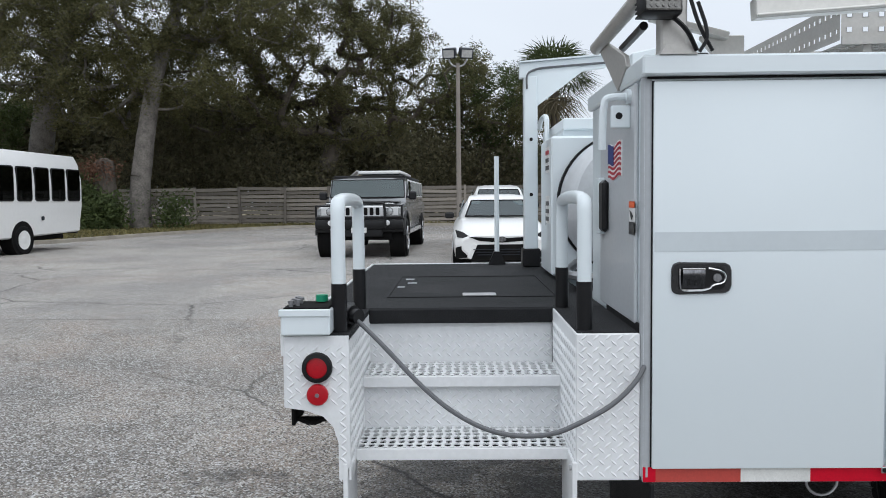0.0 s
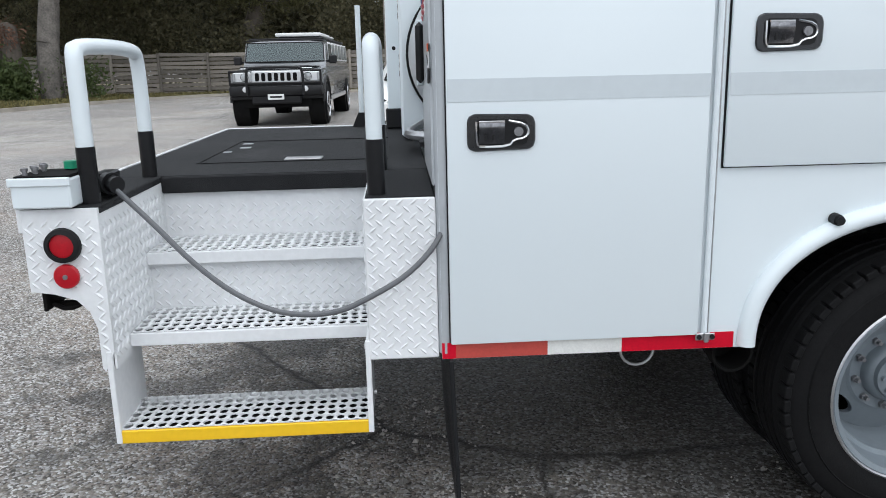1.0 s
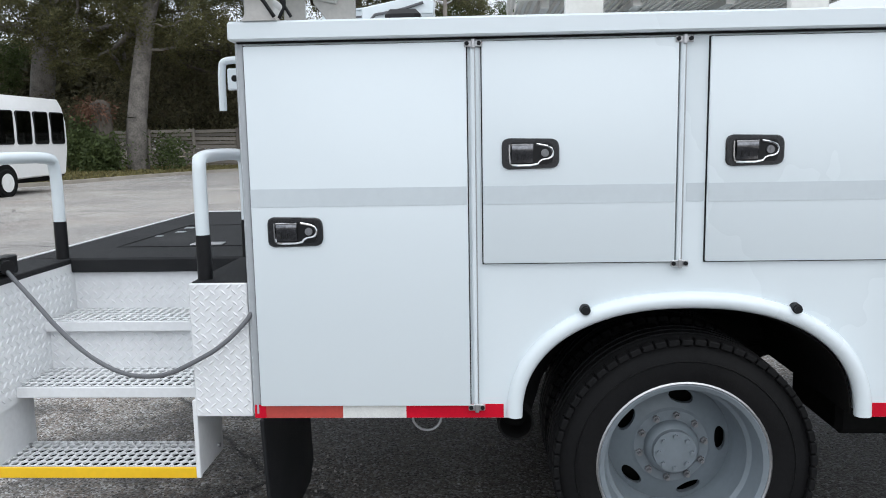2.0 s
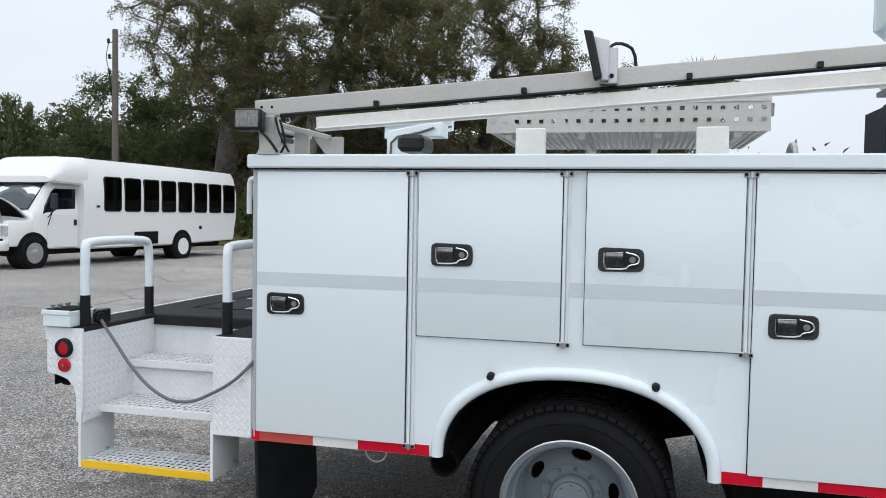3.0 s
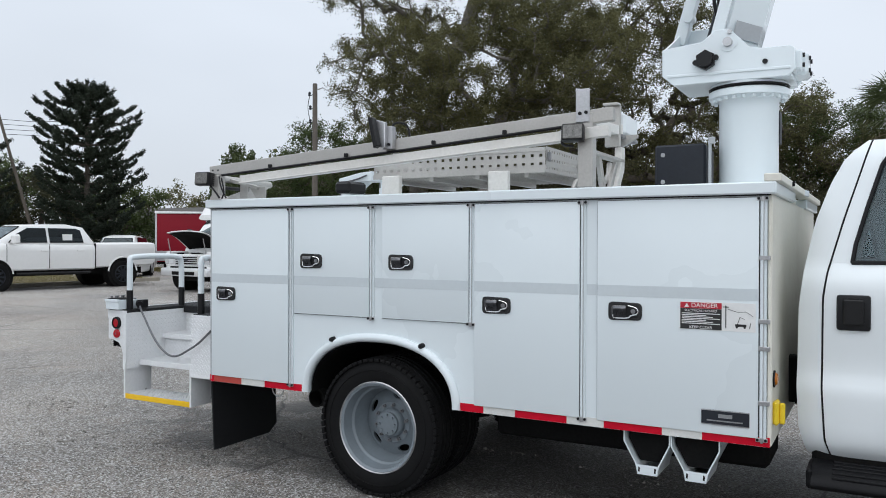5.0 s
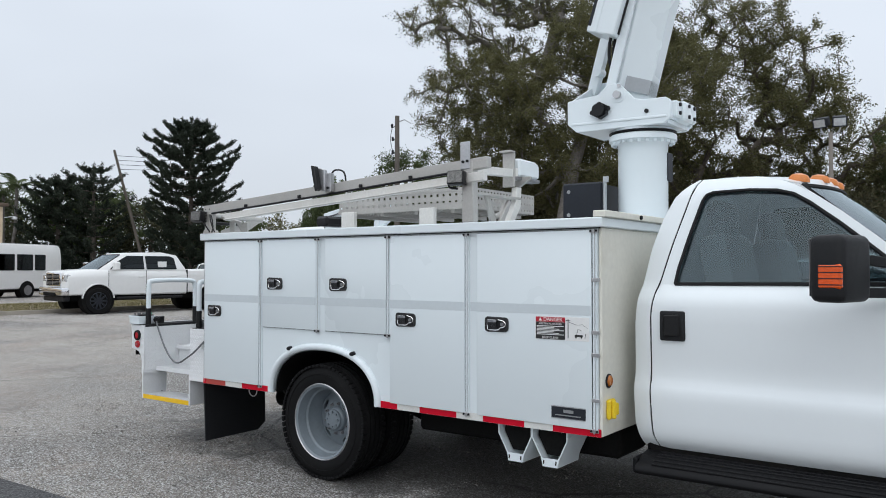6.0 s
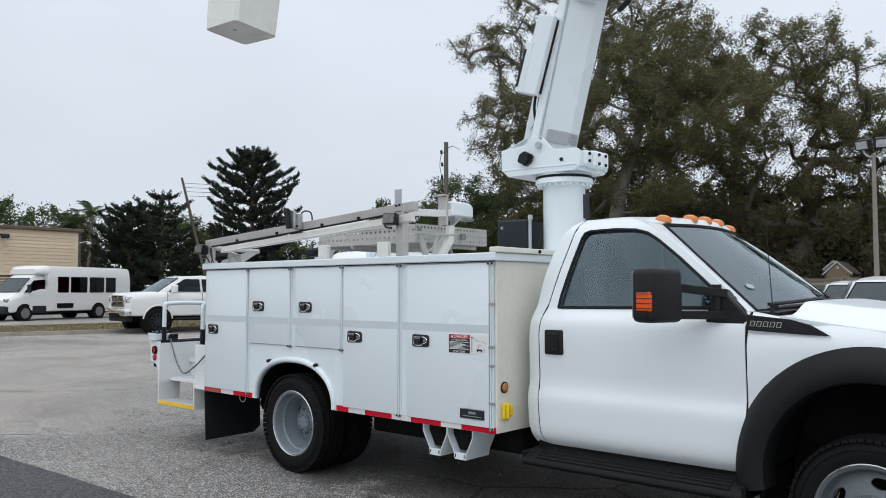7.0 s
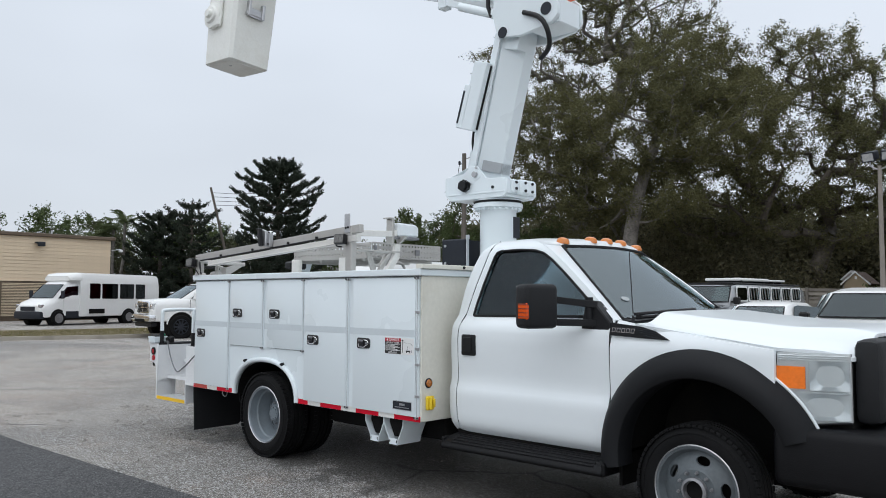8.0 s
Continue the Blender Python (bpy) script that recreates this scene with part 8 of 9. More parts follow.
        for name, x0, x1, za, zb in (("upper_reflector", 6.648, 6.828, 0.996, 1.156), ("lower_reflector", 6.590, 6.828, 0.838, 0.978)):
            part(name, skin(list(np.linspace(x0, x1, 9)), lambda x, za=za: max(za, lz0(x) + 0.012), lambda x, zb=zb: zb, 8, lambda x, z, x0=x0, x1=x1, za=za, zb=zb: (x, lampface(x, z)[1] - s * (0.004 + 0.030 * max(0.0, 1 - ((2 * x - x0 - x1) / (x1 - x0)) ** 2) * max(0.0, 1 - ((2 * z - za - zb) / (zb - za)) ** 2)), z), (0, -0.004 * s, 0)), BOWL, hl)
        part("bulb_shield", moved(B(lathe([(0.0, 0.0), (0.040, 0.004), (0.046, 0.02), (0.046, 0.03)], (0, 0, 0), "y", 20)), Matrix.Translation((6.775, lampface(6.775, 1.075)[1] - 0.034 * s, 1.075)) @ (Matrix.Identity(4) if s < 0 else Matrix.Rotation(math.pi, 4, "Z"))), CHROME, hl)
        for zb in (0.985, 1.160, 1.172, 1.184):
            part("lamp_rib", tube([(x, lampface(x, zb)[1] - 0.012 * s, zb) for x in np.linspace(6.64 if zb < 1 else 6.49, 6.825, 8)], 0.007 if zb < 1 else 0.003, 6), BOWL, hl)
        part("lamp_divider", tube([(6.642, lampface(6.642, z)[1] - 0.010 * s, z) for z in (1.0, 1.08, 1.15)], 0.006, 6), BOWL, hl)
        part("lamp_trim", tube([lampface(x, lz0(x)) for x in np.linspace(6.475, 6.835, 14)], 0.005, 6), SEAM, hl)
    # hood
    def hood(x, v):
        t = (x - 5.50) / 1.34
        w = hood_edge(x)
        f = min(max((0.88 - abs(v)) / 0.20, 0.0), 1.0)
        rise = f * f * (3 - 2 * f)
        z = top(min(x, 6.86)) + 0.008 + 0.020 * (1 - v * v) + (0.060 + 0.055 * t) * rise - 0.03 * max(0, (t - 0.86) / 0.14) ** 2
        back = 0.115 * (1 - v * v) * max(0, 1 - t * 3.0)
        return (x + back + 0.10 * (1 - v * v) * max(0, (t - 0.7) / 0.3), YC + v * w, z)
    part("hood", skin(list(np.linspace(5.60, 6.84, 28)), lambda x: -1, lambda x: 1, 48, hood, (0, 0, -0.02)), WHITE_CAB, truck, "white bulged engine hood")
    part("cowl", skin([-1 + 2 * i / 12 for i in range(13)], lambda v: 0, lambda v: 1, 3, lambda v, s: (5.415 + 0.115 * (1 - v * v) + 0.14 * s, YC + v * 0.88, 1.352 + 0.012 * (1 - v * v) - 0.004 * s + 0.02 * s * (1 - v * v)), 0.01), PLASTIC, truck, "black plastic cowl")
    for v0, v1 in ((-0.92, -0.06), (-0.12, 0.76)):
        arm = [(5.445 + 0.111 * (1 - v * v), YC + v * 0.80, 1.388 + 0.012 * (1 - v * v) + 0.02 * f) for f, v in [(k / 6, v0 + (v1 - v0) * k / 6) for k in range(7)]]
        part("wiper", B(tube(arm, 0.011, 6), tube([(x + 0.03, y, z - 0.022) for x, y, z in arm[:5]], 0.010, 6), cyl((arm[0][0] + 0.03, arm[0][1], 1.352), (arm[0][0] + 0.03, arm[0][1], 1.385), 0.022, None, 10)), BLACK, truck)
    part("antenna", B(cyl((5.53, 2.45, 1.34), (5.53, 2.45, 1.375), 0.014, 0.008, 10), tube([(5.53, 2.45, 1.37), (5.505, 2.45, 1.80)], 0.0028, 6)), BLACK, truck)
    # grille and bumper
    part("grille", B(box(6.83, 6.97, YC - 0.84, YC + 0.84, 0.82, 1.28, 0.05, 2), *[box(6.965, 6.98, YC - 0.62, YC + 0.62, 0.90 + 0.11 * k, 0.95 + 0.11 * k, 0.01) for k in range(3)]), PLASTIC, truck, "black plastic grille")
    part("bumper", B(box(6.455, 7.10, YC - 1.015, YC + 1.015, 0.47, 0.797, 0.05, 3), box(6.98, 7.12, YC - 0.6, YC + 0.6, 0.56, 0.74, 0.02)), STEP_PLASTIC, truck, "black front bumper")
    part("bumper_vent", B(*[box(6.78, 6.96, YC - 1.014, YC - 1.008, 0.565 + 0.035 * k, 0.585 + 0.035 * k, 0.002) for k in range(4)]), SHADOW, truck)
    part("radiator_support", box(6.55, 6.83, YC - 0.85, YC + 0.85, 0.6, 1.15), SHADOW, truck)
    # step board
    sb = part("step_board", prism([(2.44, 0.375), (2.44, 0.462), (2.36, 0.464), (2.275, 0.450), (2.215, 0.425), (2.190, 0.398), (2.190, 0.378), (2.22, 0.362), (2.40, 0.362)], "x", 4.05, 5.44, 0.008), STEP_PLASTIC, truck, "ribbed black running board")
    for y, z in ((2.345, 0.462), (2.310, 0.456), (2.275, 0.450), (2.242, 0.437), (2.213, 0.424)):
        part("tread_rib", beam((4.14, y, z), (5.37, y, z), 0.012, 0.011, 0.003), STEP_PLASTIC, sb)
    for x in (4.05, 5.44):
        part("board_end", box(x - 0.012, x + 0.012, 2.205, 2.43, 0.366, 0.452, 0.01), STEP_PLASTIC, sb)
    part("board_bracket", B(box(4.3, 4.36, 2.42, 2.7, 0.42, 0.5), box(5.1, 5.16, 2.42, 2.7, 0.42, 0.5)), SHADOW, truck)
    # handle and mirror
    hy = YC - 1.015
    part("door_handle", B(box(4.150, 4.285, hy - 0.012, hy + 0.03, 1.060, 1.217, 0.012, 2)), PLASTIC, truck, "black recessed door handle")
    part("handle_pull", B(box(4.175, 4.26, hy - 0.024, hy - 0.010, 1.085, 1.20, 0.008)), BLACK, truck)
    head = part("mirror", B(moved(box(-0.078, 0.078, -0.125, 0.125, -0.145, 0.145, 0.035, 3), pose(5.07, 2.02, 1.44, 0, 0, -18))), PLASTIC, truck, "large black towing mirror with amber lamp")
    part("mirror_glass", moved(box(-0.082, -0.076, -0.105, 0.105, -0.125, 0.125, 0.002), pose(5.07, 2.02, 1.445, 0, 0, -18)), CHROME, head)
    part("mirror_lamp", moved(box(-0.034, 0.070, -0.1285, -0.085, -0.09, 0.015, 0.008), pose(5.07, 2.02, 1.445, 0, 0, -18)), AMBER_DEEP, head)
    part("lamp_grille", B(*[moved(box(-0.035, 0.0715, -0.1300, -0.085, -0.075 + 0.026 * k, -0.071 + 0.026 * k), pose(5.07, 2.02, 1.445, 0, 0, -18)) for k in range(4)]), PLASTIC, head)
    part("mirror_arm", B(beam((5.08, 2.10, 1.49), (5.31, 2.36, 1.45), 0.05, 0.045), beam((5.09, 2.10, 1.335), (5.31, 2.36, 1.33), 0.05, 0.045), cyl((5.27, 2.33, 1.30), (5.27, 2.33, 1.50), 0.028, None, 14)), PLASTIC, head)
    part("mirror_base", B(prism([(5.20, 1.285), (5.42, 1.275), (5.43, 1.33), (5.30, 1.475), (5.24, 1.48)], "y", 2.335, 2.44, 0.008)), PLASTIC, head)


cab_front()


# ---- parked vehicles ----
def hull(stations, n=5):
    """A closed body shell. A station: x, half width at sill, at waist and at top, height of sill, waist and top."""
    rings = []
    for x, w0, w1, w2, z0, z1, z2 in stations:
        half = [(w0 * 0.6, z0), (w0 * 0.95, z0 + 0.01), (w0, z0 + 0.05), (w1 * 0.99, z0 + (z1 - z0) * 0.45), (w1, z1 - 0.02), (w1 - (w1 - w2) * 0.15, z1 + (z2 - z1) * 0.25), (w2, z2 - (z2 - z1) * 0.22), (w2 * 0.93, z2 - (z2 - z1) * 0.05), (w2 * 0.6, z2)]
        rings.append([(x, y, z) for y, z in half] + [(x, -y, z) for y, z in reversed(half)])
    return loft(rings)


def car_wheel(root, x, y, R, width, rim, spokes=0):
    """A wheel whose outer wall is on the side that y points to."""
    s = 1 if y > 0 else -1
    inner = y - s * width
    r = R * 0.66
    c = (x, inner if s > 0 else y, R)
    prof = [(r, 0.01), (r + 0.02, 0), (R - 0.03, 0.0), (R, 0.035), (R, width - 0.035), (R - 0.03, width), (r + 0.02, width), (r, width - 0.01)]
    tyre_bm = lathe(prof, c, "y", 32, closed=True)
    wheel = part("wheel", tyre_bm, RUBBER, root)
    f = y - s * 0.008 if spokes else y + s * 0.015
    if spokes:
        bars = [lathe([(r, 0.0), (r - 0.015, s * 0.02), (r - 0.03, -s * 0.01)], (x, f, R), "y", 28, closed=True), cyl((x, f, R), (x, f + s * 0.02, R), 0.06, None, 14)]
        for k in range(spokes):
            a = 2 * math.pi * k / spokes
            bars.append(moved(box(0.04, r - 0.01, -0.012, 0.012, -0.025, 0.025), Matrix.Translation((x, f, R)) @ Matrix.Rotation(-a, 4, "Y")))
        part("rim", B(*bars), rim, wheel)
        part("brake", cyl((x, f - s * 0.05, R), (x, f - s * 0.08, R), r * 0.98, None, 20), SHADOW, wheel)
    else:
        part("rim", lathe([(r, 0.0), (r - 0.02, -s * 0.03), (r * 0.62, -s * 0.05), (r * 0.55, -s * 0.02), (r * 0.4, s * 0.0), (0, s * 0.01)], (x, f, R), "y", 28), rim, wheel)
        part("rim_opening", B(*[cyl((x + r * 0.72 * math.cos(a), f - s * 0.035, R + r * 0.72 * math.sin(a)), (x + r * 0.72 * math.cos(a), f - s * 0.06, R + r * 0.72 * math.sin(a)), r * 0.12, None, 8) for a in [2 * math.pi * k / 8 for k in range(8)]]), SHADOW, wheel)
    return wheel


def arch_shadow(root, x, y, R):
    """A black disc on the uncut body side that paints the shade inside a wheel arch."""
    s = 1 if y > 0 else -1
    part("wheel_arch_shade", cyl((x, y + s * 0.004, R * 1.05), (x, y - s * 0.35, R * 1.05), R * 1.18, None, 32), SHADOW, root)


def screen(root, low, high, w0, w1, material, label=""):
    """A raked windscreen: x and z of its lower and upper edge, and their half widths; bowed a little."""
    (xa, za), (xb, zb) = low, high
    L = math.hypot(xb - xa, zb - za)
    nx, nz = (zb - za) / L, -(xb - xa) / L
    bm = skin([i / 6 for i in range(7)], lambda t: -1, lambda t: 1, 10, lambda t, v: (xa + (xb - xa) * t + nx * 0.012 + 0.05 * (1 - v * v), v * (w0 + (w1 - w0) * t), za + (zb - za) * t + nz * 0.012), (-0.006, 0, -0.006))
    part("windscreen", bm, material, root, label)
    e = [(xa + (xb - xa) * t + 0.05 * (1 - v * v), v * (w0 + (w1 - w0) * t), za + (zb - za) * t + 0.012) for t, v in [(0, v / 5) for v in range(-5, 6)] + [(1, v / 5) for v in range(5, -6, -1)] + [(0, -1)]]
    part("screen_seal", tube(e, 0.016, 6), SEAM, root)


def rounded(x0, x1, z0, z1, r):
    out = []
    for cx, cz, a0 in ((x1 - r, z1 - r, 0), (x0 + r, z1 - r, 90), (x0 + r, z0 + r, 180), (x1 - r, z0 + r, 270)):
        out += [(cx + r * math.cos(radians(a0 + 22.5 * k)), cz + r * math.sin(radians(a0 + 22.5 * k))) for k in range(5)]
    return out


def shuttle_bus():
    root = thing("shuttle_bus", "white cutaway shuttle bus with its hood propped open", "bus")
    part("bus_body", hull([(-8.45, 1.10, 1.18, 1.08, 0.75, 1.9, 2.70), (-8.3, 1.16, 1.21, 1.12, 0.5, 1.9, 2.80), (-5.0, 1.18, 1.21, 1.13, 0.42, 1.9, 2.83), (-1.75, 1.18, 1.21, 1.13, 0.42, 1.9, 2.83), (-1.45, 1.15, 1.19, 1.11, 0.45, 1.9, 2.82)]), BUS_WHITE, root)
    part("cap", hull([(-1.6, 1.16, 1.19, 1.11, 2.08, 2.45, 2.83), (-1.05, 1.13, 1.16, 1.08, 2.10, 2.43, 2.81), (-0.86, 1.10, 1.13, 1.03, 2.11, 2.40, 2.74), (-0.66, 1.05, 1.08, 0.96, 2.12, 2.32, 2.50), (-0.50, 0.98, 1.00, 0.90, 2.13, 2.20, 2.29)]), BUS_WHITE, root, "white roof cap over the cab")
    for k in range(5):
        part("roof_lamp", lathe([(0.05, 0), (0.045, 0.03), (0.0, 0.045)], (-1.12, -0.62 + 0.31 * k, 2.785), "z", 12), CHARCOAL, root)
    part("cab", B(hull([(-1.6, 0.98, 1.0, 0.86, 0.45, 1.35, 2.2), (-0.75, 0.98, 1.0, 0.84, 0.45, 1.32, 2.2), (-0.45, 0.98, 1.0, 0.80, 0.45, 1.30, 1.98), (-0.02, 0.98, 1.0, 0.86, 0.45, 1.25, 1.42), (0.02, 0.98, 1.0, 0.88, 0.5, 1.2, 1.32)]),
                  box(0.0, 0.72, -0.99, -0.80, 0.55, 1.18, 0.05, 2), box(0.0, 0.72, 0.80, 0.99, 0.55, 1.18, 0.05, 2)), BUS_WHITE, root)
    part("engine_bay", B(box(0.0, 0.70, -0.80, 0.80, 0.55, 1.02), *[box(0.1 + 0.15 * k, 0.2 + 0.15 * k, -0.6 + 0.25 * (k % 3), -0.35 + 0.25 * (k % 3), 1.0, 1.10 + 0.04 * (k % 2), 0.02) for k in range(4)], tube([(0.1, -0.5, 1.05), (0.35, 0.0, 1.12), (0.5, 0.5, 1.06)], 0.04, 8, smooth=1)), SHADOW, root, "open dark engine bay")
    hood = part("hood", skin([-1 + 2 * i / 10 for i in range(11)], lambda v: 0, lambda v: 1, 6, lambda v, t: (0.02 + 0.80 * t, v * (0.86 - 0.06 * t), 1.32 + 0.40 * t + 0.10 * math.sin(t * 2.4) - 0.05 * v * v), 0.025), BUS_WHITE, root, "raised white hood")
    part("hood_liner", skin([-1 + 2 * i / 10 for i in range(11)], lambda v: 0, lambda v: 1, 6, lambda v, t: (0.04 + 0.74 * t, v * 0.76, 1.285 + 0.39 * t + 0.10 * math.sin(t * 2.4) - 0.05 * v * v), 0.01), SHADOW, hood)
    for s in (-1, 1):
        part("hood_strut", tube([(0.70, 0.78 * s, 1.10), (0.80, 0.78 * s, 1.55)], 0.014, 6), STEEL, root)
    part("front_panel", B(box(0.66, 0.74, -0.98, 0.98, 0.74, 1.10, 0.03)), BUS_WHITE, root)
    gr = part("grille", B(box(0.74, 0.765, -0.52, 0.52, 0.78, 1.06, 0.01)), CHROME_SOFT, root, "chrome framed grille")
    for k in range(4):
        part("grille_slot", box(0.765, 0.772, -0.47, 0.47, 0.81 + 0.058 * k, 0.845 + 0.058 * k), SHADOW, gr)
    part("grille_oval", moved(lathe([(0.0, 0.0), (0.05, 0.0), (0.05, 0.014), (0, 0.014)], (0, 0, 0), "x", 20), Matrix.Translation((0.768, 0, 0.92)) @ Matrix.Diagonal((1, 1.5, 0.7, 1))), CHARCOAL, gr)
    for s in (-1, 1):
        hl = part("headlamp", box(0.72, 0.768, *sorted((0.55 * s, 0.78 * s)), 0.80, 1.05, 0.015), CHROME_SOFT, root, "clear headlamp")
        part("indicator", box(0.66, 0.762, *sorted((0.79 * s, 0.975 * s)), 0.80, 1.05, 0.015), HEADLAMP_CLEAR, root)
        part("mirror", B(box(-0.42, -0.32, *sorted((1.18 * s, 1.38 * s)), 1.45, 1.85, 0.03), tube([(-0.45, 1.0 * s, 1.25), (-0.38, 1.28 * s, 1.45)], 0.015, 6), tube([(-0.45, 1.0 * s, 1.05), (-0.38, 1.28 * s, 1.55)], 0.012, 6)), CHARCOAL, root)
        door = part("cab_door", box(-1.42, -0.42, *sorted((0.99 * s, 1.012 * s)), 0.50, 1.30, 0.02), BUS_WHITE, root)
        part("door_window", prism([(-1.36, 1.33), (-0.30, 1.33), (-0.62, 1.90), (-0.72, 1.98), (-1.36, 1.98)], "y", *sorted((0.93 * s, 0.985 * s))), GLASS_DARK, door)
        part("door_pull", box(-1.38, -1.28, *sorted((1.012 * s, 1.03 * s)), 1.05, 1.2, 0.005), BLACK, door)
        for k in range(8):
            x = -2.15 - 0.785 * k
            w = part("side_window", prism(rounded(x - 0.66, x, 1.42, 2.36, 0.09), "y", *sorted((1.175 * s, 1.222 * s))), SEAM, root)
            part("pane", prism(rounded(x - 0.63, x - 0.03, 1.45, 2.33, 0.07), "y", *sorted((1.222 * s, 1.226 * s))), GLASS_DARK, w)
        part("side_vent", box(-4.35, -3.35, *sorted((1.18 * s, 1.215 * s)), 0.50, 0.86, 0.01), SHADOW, root)
        part("side_marker", box(-2.0, -1.88, *sorted((1.20 * s, 1.22 * s)), 1.52, 1.58, 0.005), CHARCOAL, root)
        part("fuel_cap", cyl((-6.4, 1.20 * s, 0.95), (-6.4, 1.222 * s, 0.95), 0.06, None, 14), CHARCOAL, root)
        for x in (0.0, -5.5):
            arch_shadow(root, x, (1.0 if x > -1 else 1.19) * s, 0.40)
        car_wheel(root, 0.0, 1.04 * s, 0.385, 0.22, STEEL)
        car_wheel(root, -5.5, 1.22 * s, 0.385, 0.22, BUS_WHITE)
    screen(root, (-0.03, 1.44), (-0.62, 2.10), 0.80, 0.72, GLASS_CAR, "raked windscreen")
    part("screen_sticker", prism([(-0.68, 2.10), (-0.60, 2.02), (-0.585, 2.035), (-0.665, 2.115)], "y", -0.05, 0.25), SIGN_WHITE, root)
    part("bumper", B(box(0.70, 0.88, -1.02, 1.02, 0.46, 0.70, 0.04, 2)), CHROME_SOFT, root, "dull chrome front bumper")
    part("bumper_slot", box(0.875, 0.885, -0.5, 0.5, 0.50, 0.60), SHADOW, root)
    part("underbody", box(-8.0, 0.6, -0.8, 0.8, 0.32, 0.5), SHADOW, root)
    part("rear_bumper", box(-8.42, -8.25, -1.05, 1.05, 0.45, 0.62, 0.03), PLASTIC, root)
    root.matrix_basis = pose(-13.20, 15.45, 0, 0, 0, -94.5)


shuttle_bus()


def transit_bus():
    root = thing("minibus", "white cutaway minibus with dark windows beside the tan building", "bus")
    part("bus_body", hull([(-6.6, 1.05, 1.12, 1.04, 0.45, 1.8, 2.62), (-6.5, 1.08, 1.14, 1.06, 0.42, 1.8, 2.68), (-1.4, 1.08, 1.14, 1.06, 0.42, 1.8, 2.70), (-1.2, 1.05, 1.12, 1.03, 0.42, 1.8, 2.70)]), BUS_WHITE, root)
    part("cab", hull([(-1.4, 0.98, 1.0, 0.82, 0.45, 1.35, 2.35), (-0.8, 0.98, 1.0, 0.82, 0.45, 1.35, 2.30), (-0.45, 0.98, 1.0, 0.80, 0.45, 1.32, 2.05), (0.25, 0.97, 0.98, 0.82, 0.42, 1.10, 1.36), (0.75, 0.95, 0.96, 0.80, 0.40, 0.95, 1.18), (0.95, 0.85, 0.88, 0.70, 0.40, 0.80, 1.0)]), BUS_WHITE, root)
    part("cap", hull([(-1.3, 1.05, 1.10, 1.02, 2.2, 2.4, 2.69), (-0.85, 0.98, 1.02, 0.92, 2.22, 2.4, 2.64), (-0.68, 0.86, 0.90, 0.78, 2.26, 2.38, 2.52)]), BUS_WHITE, root)
    part("front_bumper", B(box(0.70, 1.02, -0.92, 0.92, 0.35, 0.72, 0.06, 2)), CHARCOAL, root)
    part("grille", box(0.93, 1.0, -0.5, 0.5, 0.74, 0.95, 0.02), CHARCOAL, root)
    screen(root, (0.22, 1.375), (-0.46, 2.05), 0.82, 0.74, GLASS_CAR)
    for s in (-1, 1):
        part("headlamp", box(0.72, 0.95, *sorted((0.68 * s, 0.90 * s)), 0.88, 1.06, 0.03), LENS, root)
        door = part("cab_door", box(-1.2, -0.25, *sorted((0.985 * s, 1.006 * s)), 0.5, 1.32, 0.02), BUS_WHITE, root)
        part("door_window", prism([(-1.15, 1.36), (0.0, 1.36), (-0.5, 1.95), (-1.15, 2.0)], "y", *sorted((0.93 * s, 0.98 * s))), GLASS_DARK, door)
        part("sill_cladding", box(-1.3, -0.42, *sorted((0.97 * s, 1.012 * s)), 0.36, 0.72, 0.01), CHARCOAL, root)
        part("mirror", box(-0.15, -0.05, *sorted((1.03 * s, 1.25 * s)), 1.35, 1.75, 0.03), CHARCOAL, root)
        for k in range(4):
            x = (-1.75, -2.55, -3.75, -4.85)[k]
            wd = (0.68, 1.05, 0.98, 0.68)[k]
            w = part("side_window", prism(rounded(x - wd, x, 1.35, 2.15, 0.06), "y", *sorted((1.10 * s, 1.147 * s))), SEAM, root)
            part("pane", prism(rounded(x - wd + 0.03, x - 0.03, 1.38, 2.12, 0.05), "y", *sorted((1.147 * s, 1.151 * s))), GLASS_DARK, w)
        part("side_vent", box(-2.75, -1.75, *sorted((1.10 * s, 1.14 * s)), 0.58, 0.82, 0.01), SHADOW, root)
        for x in (0.0, -4.4):
            arch_shadow(root, x, (0.99 if x > -1 else 1.12) * s, 0.37)
            car_wheel(root, x, (1.04 if x > -1 else 1.16) * s, 0.37, 0.22, STEEL_DARK)
    part("underbody", box(-6.3, 0.8, -0.8, 0.8, 0.28, 0.46), SHADOW, root)
    root.matrix_basis = pose(-33.85, 13.0, 0, 0, 0, -71)


transit_bus()


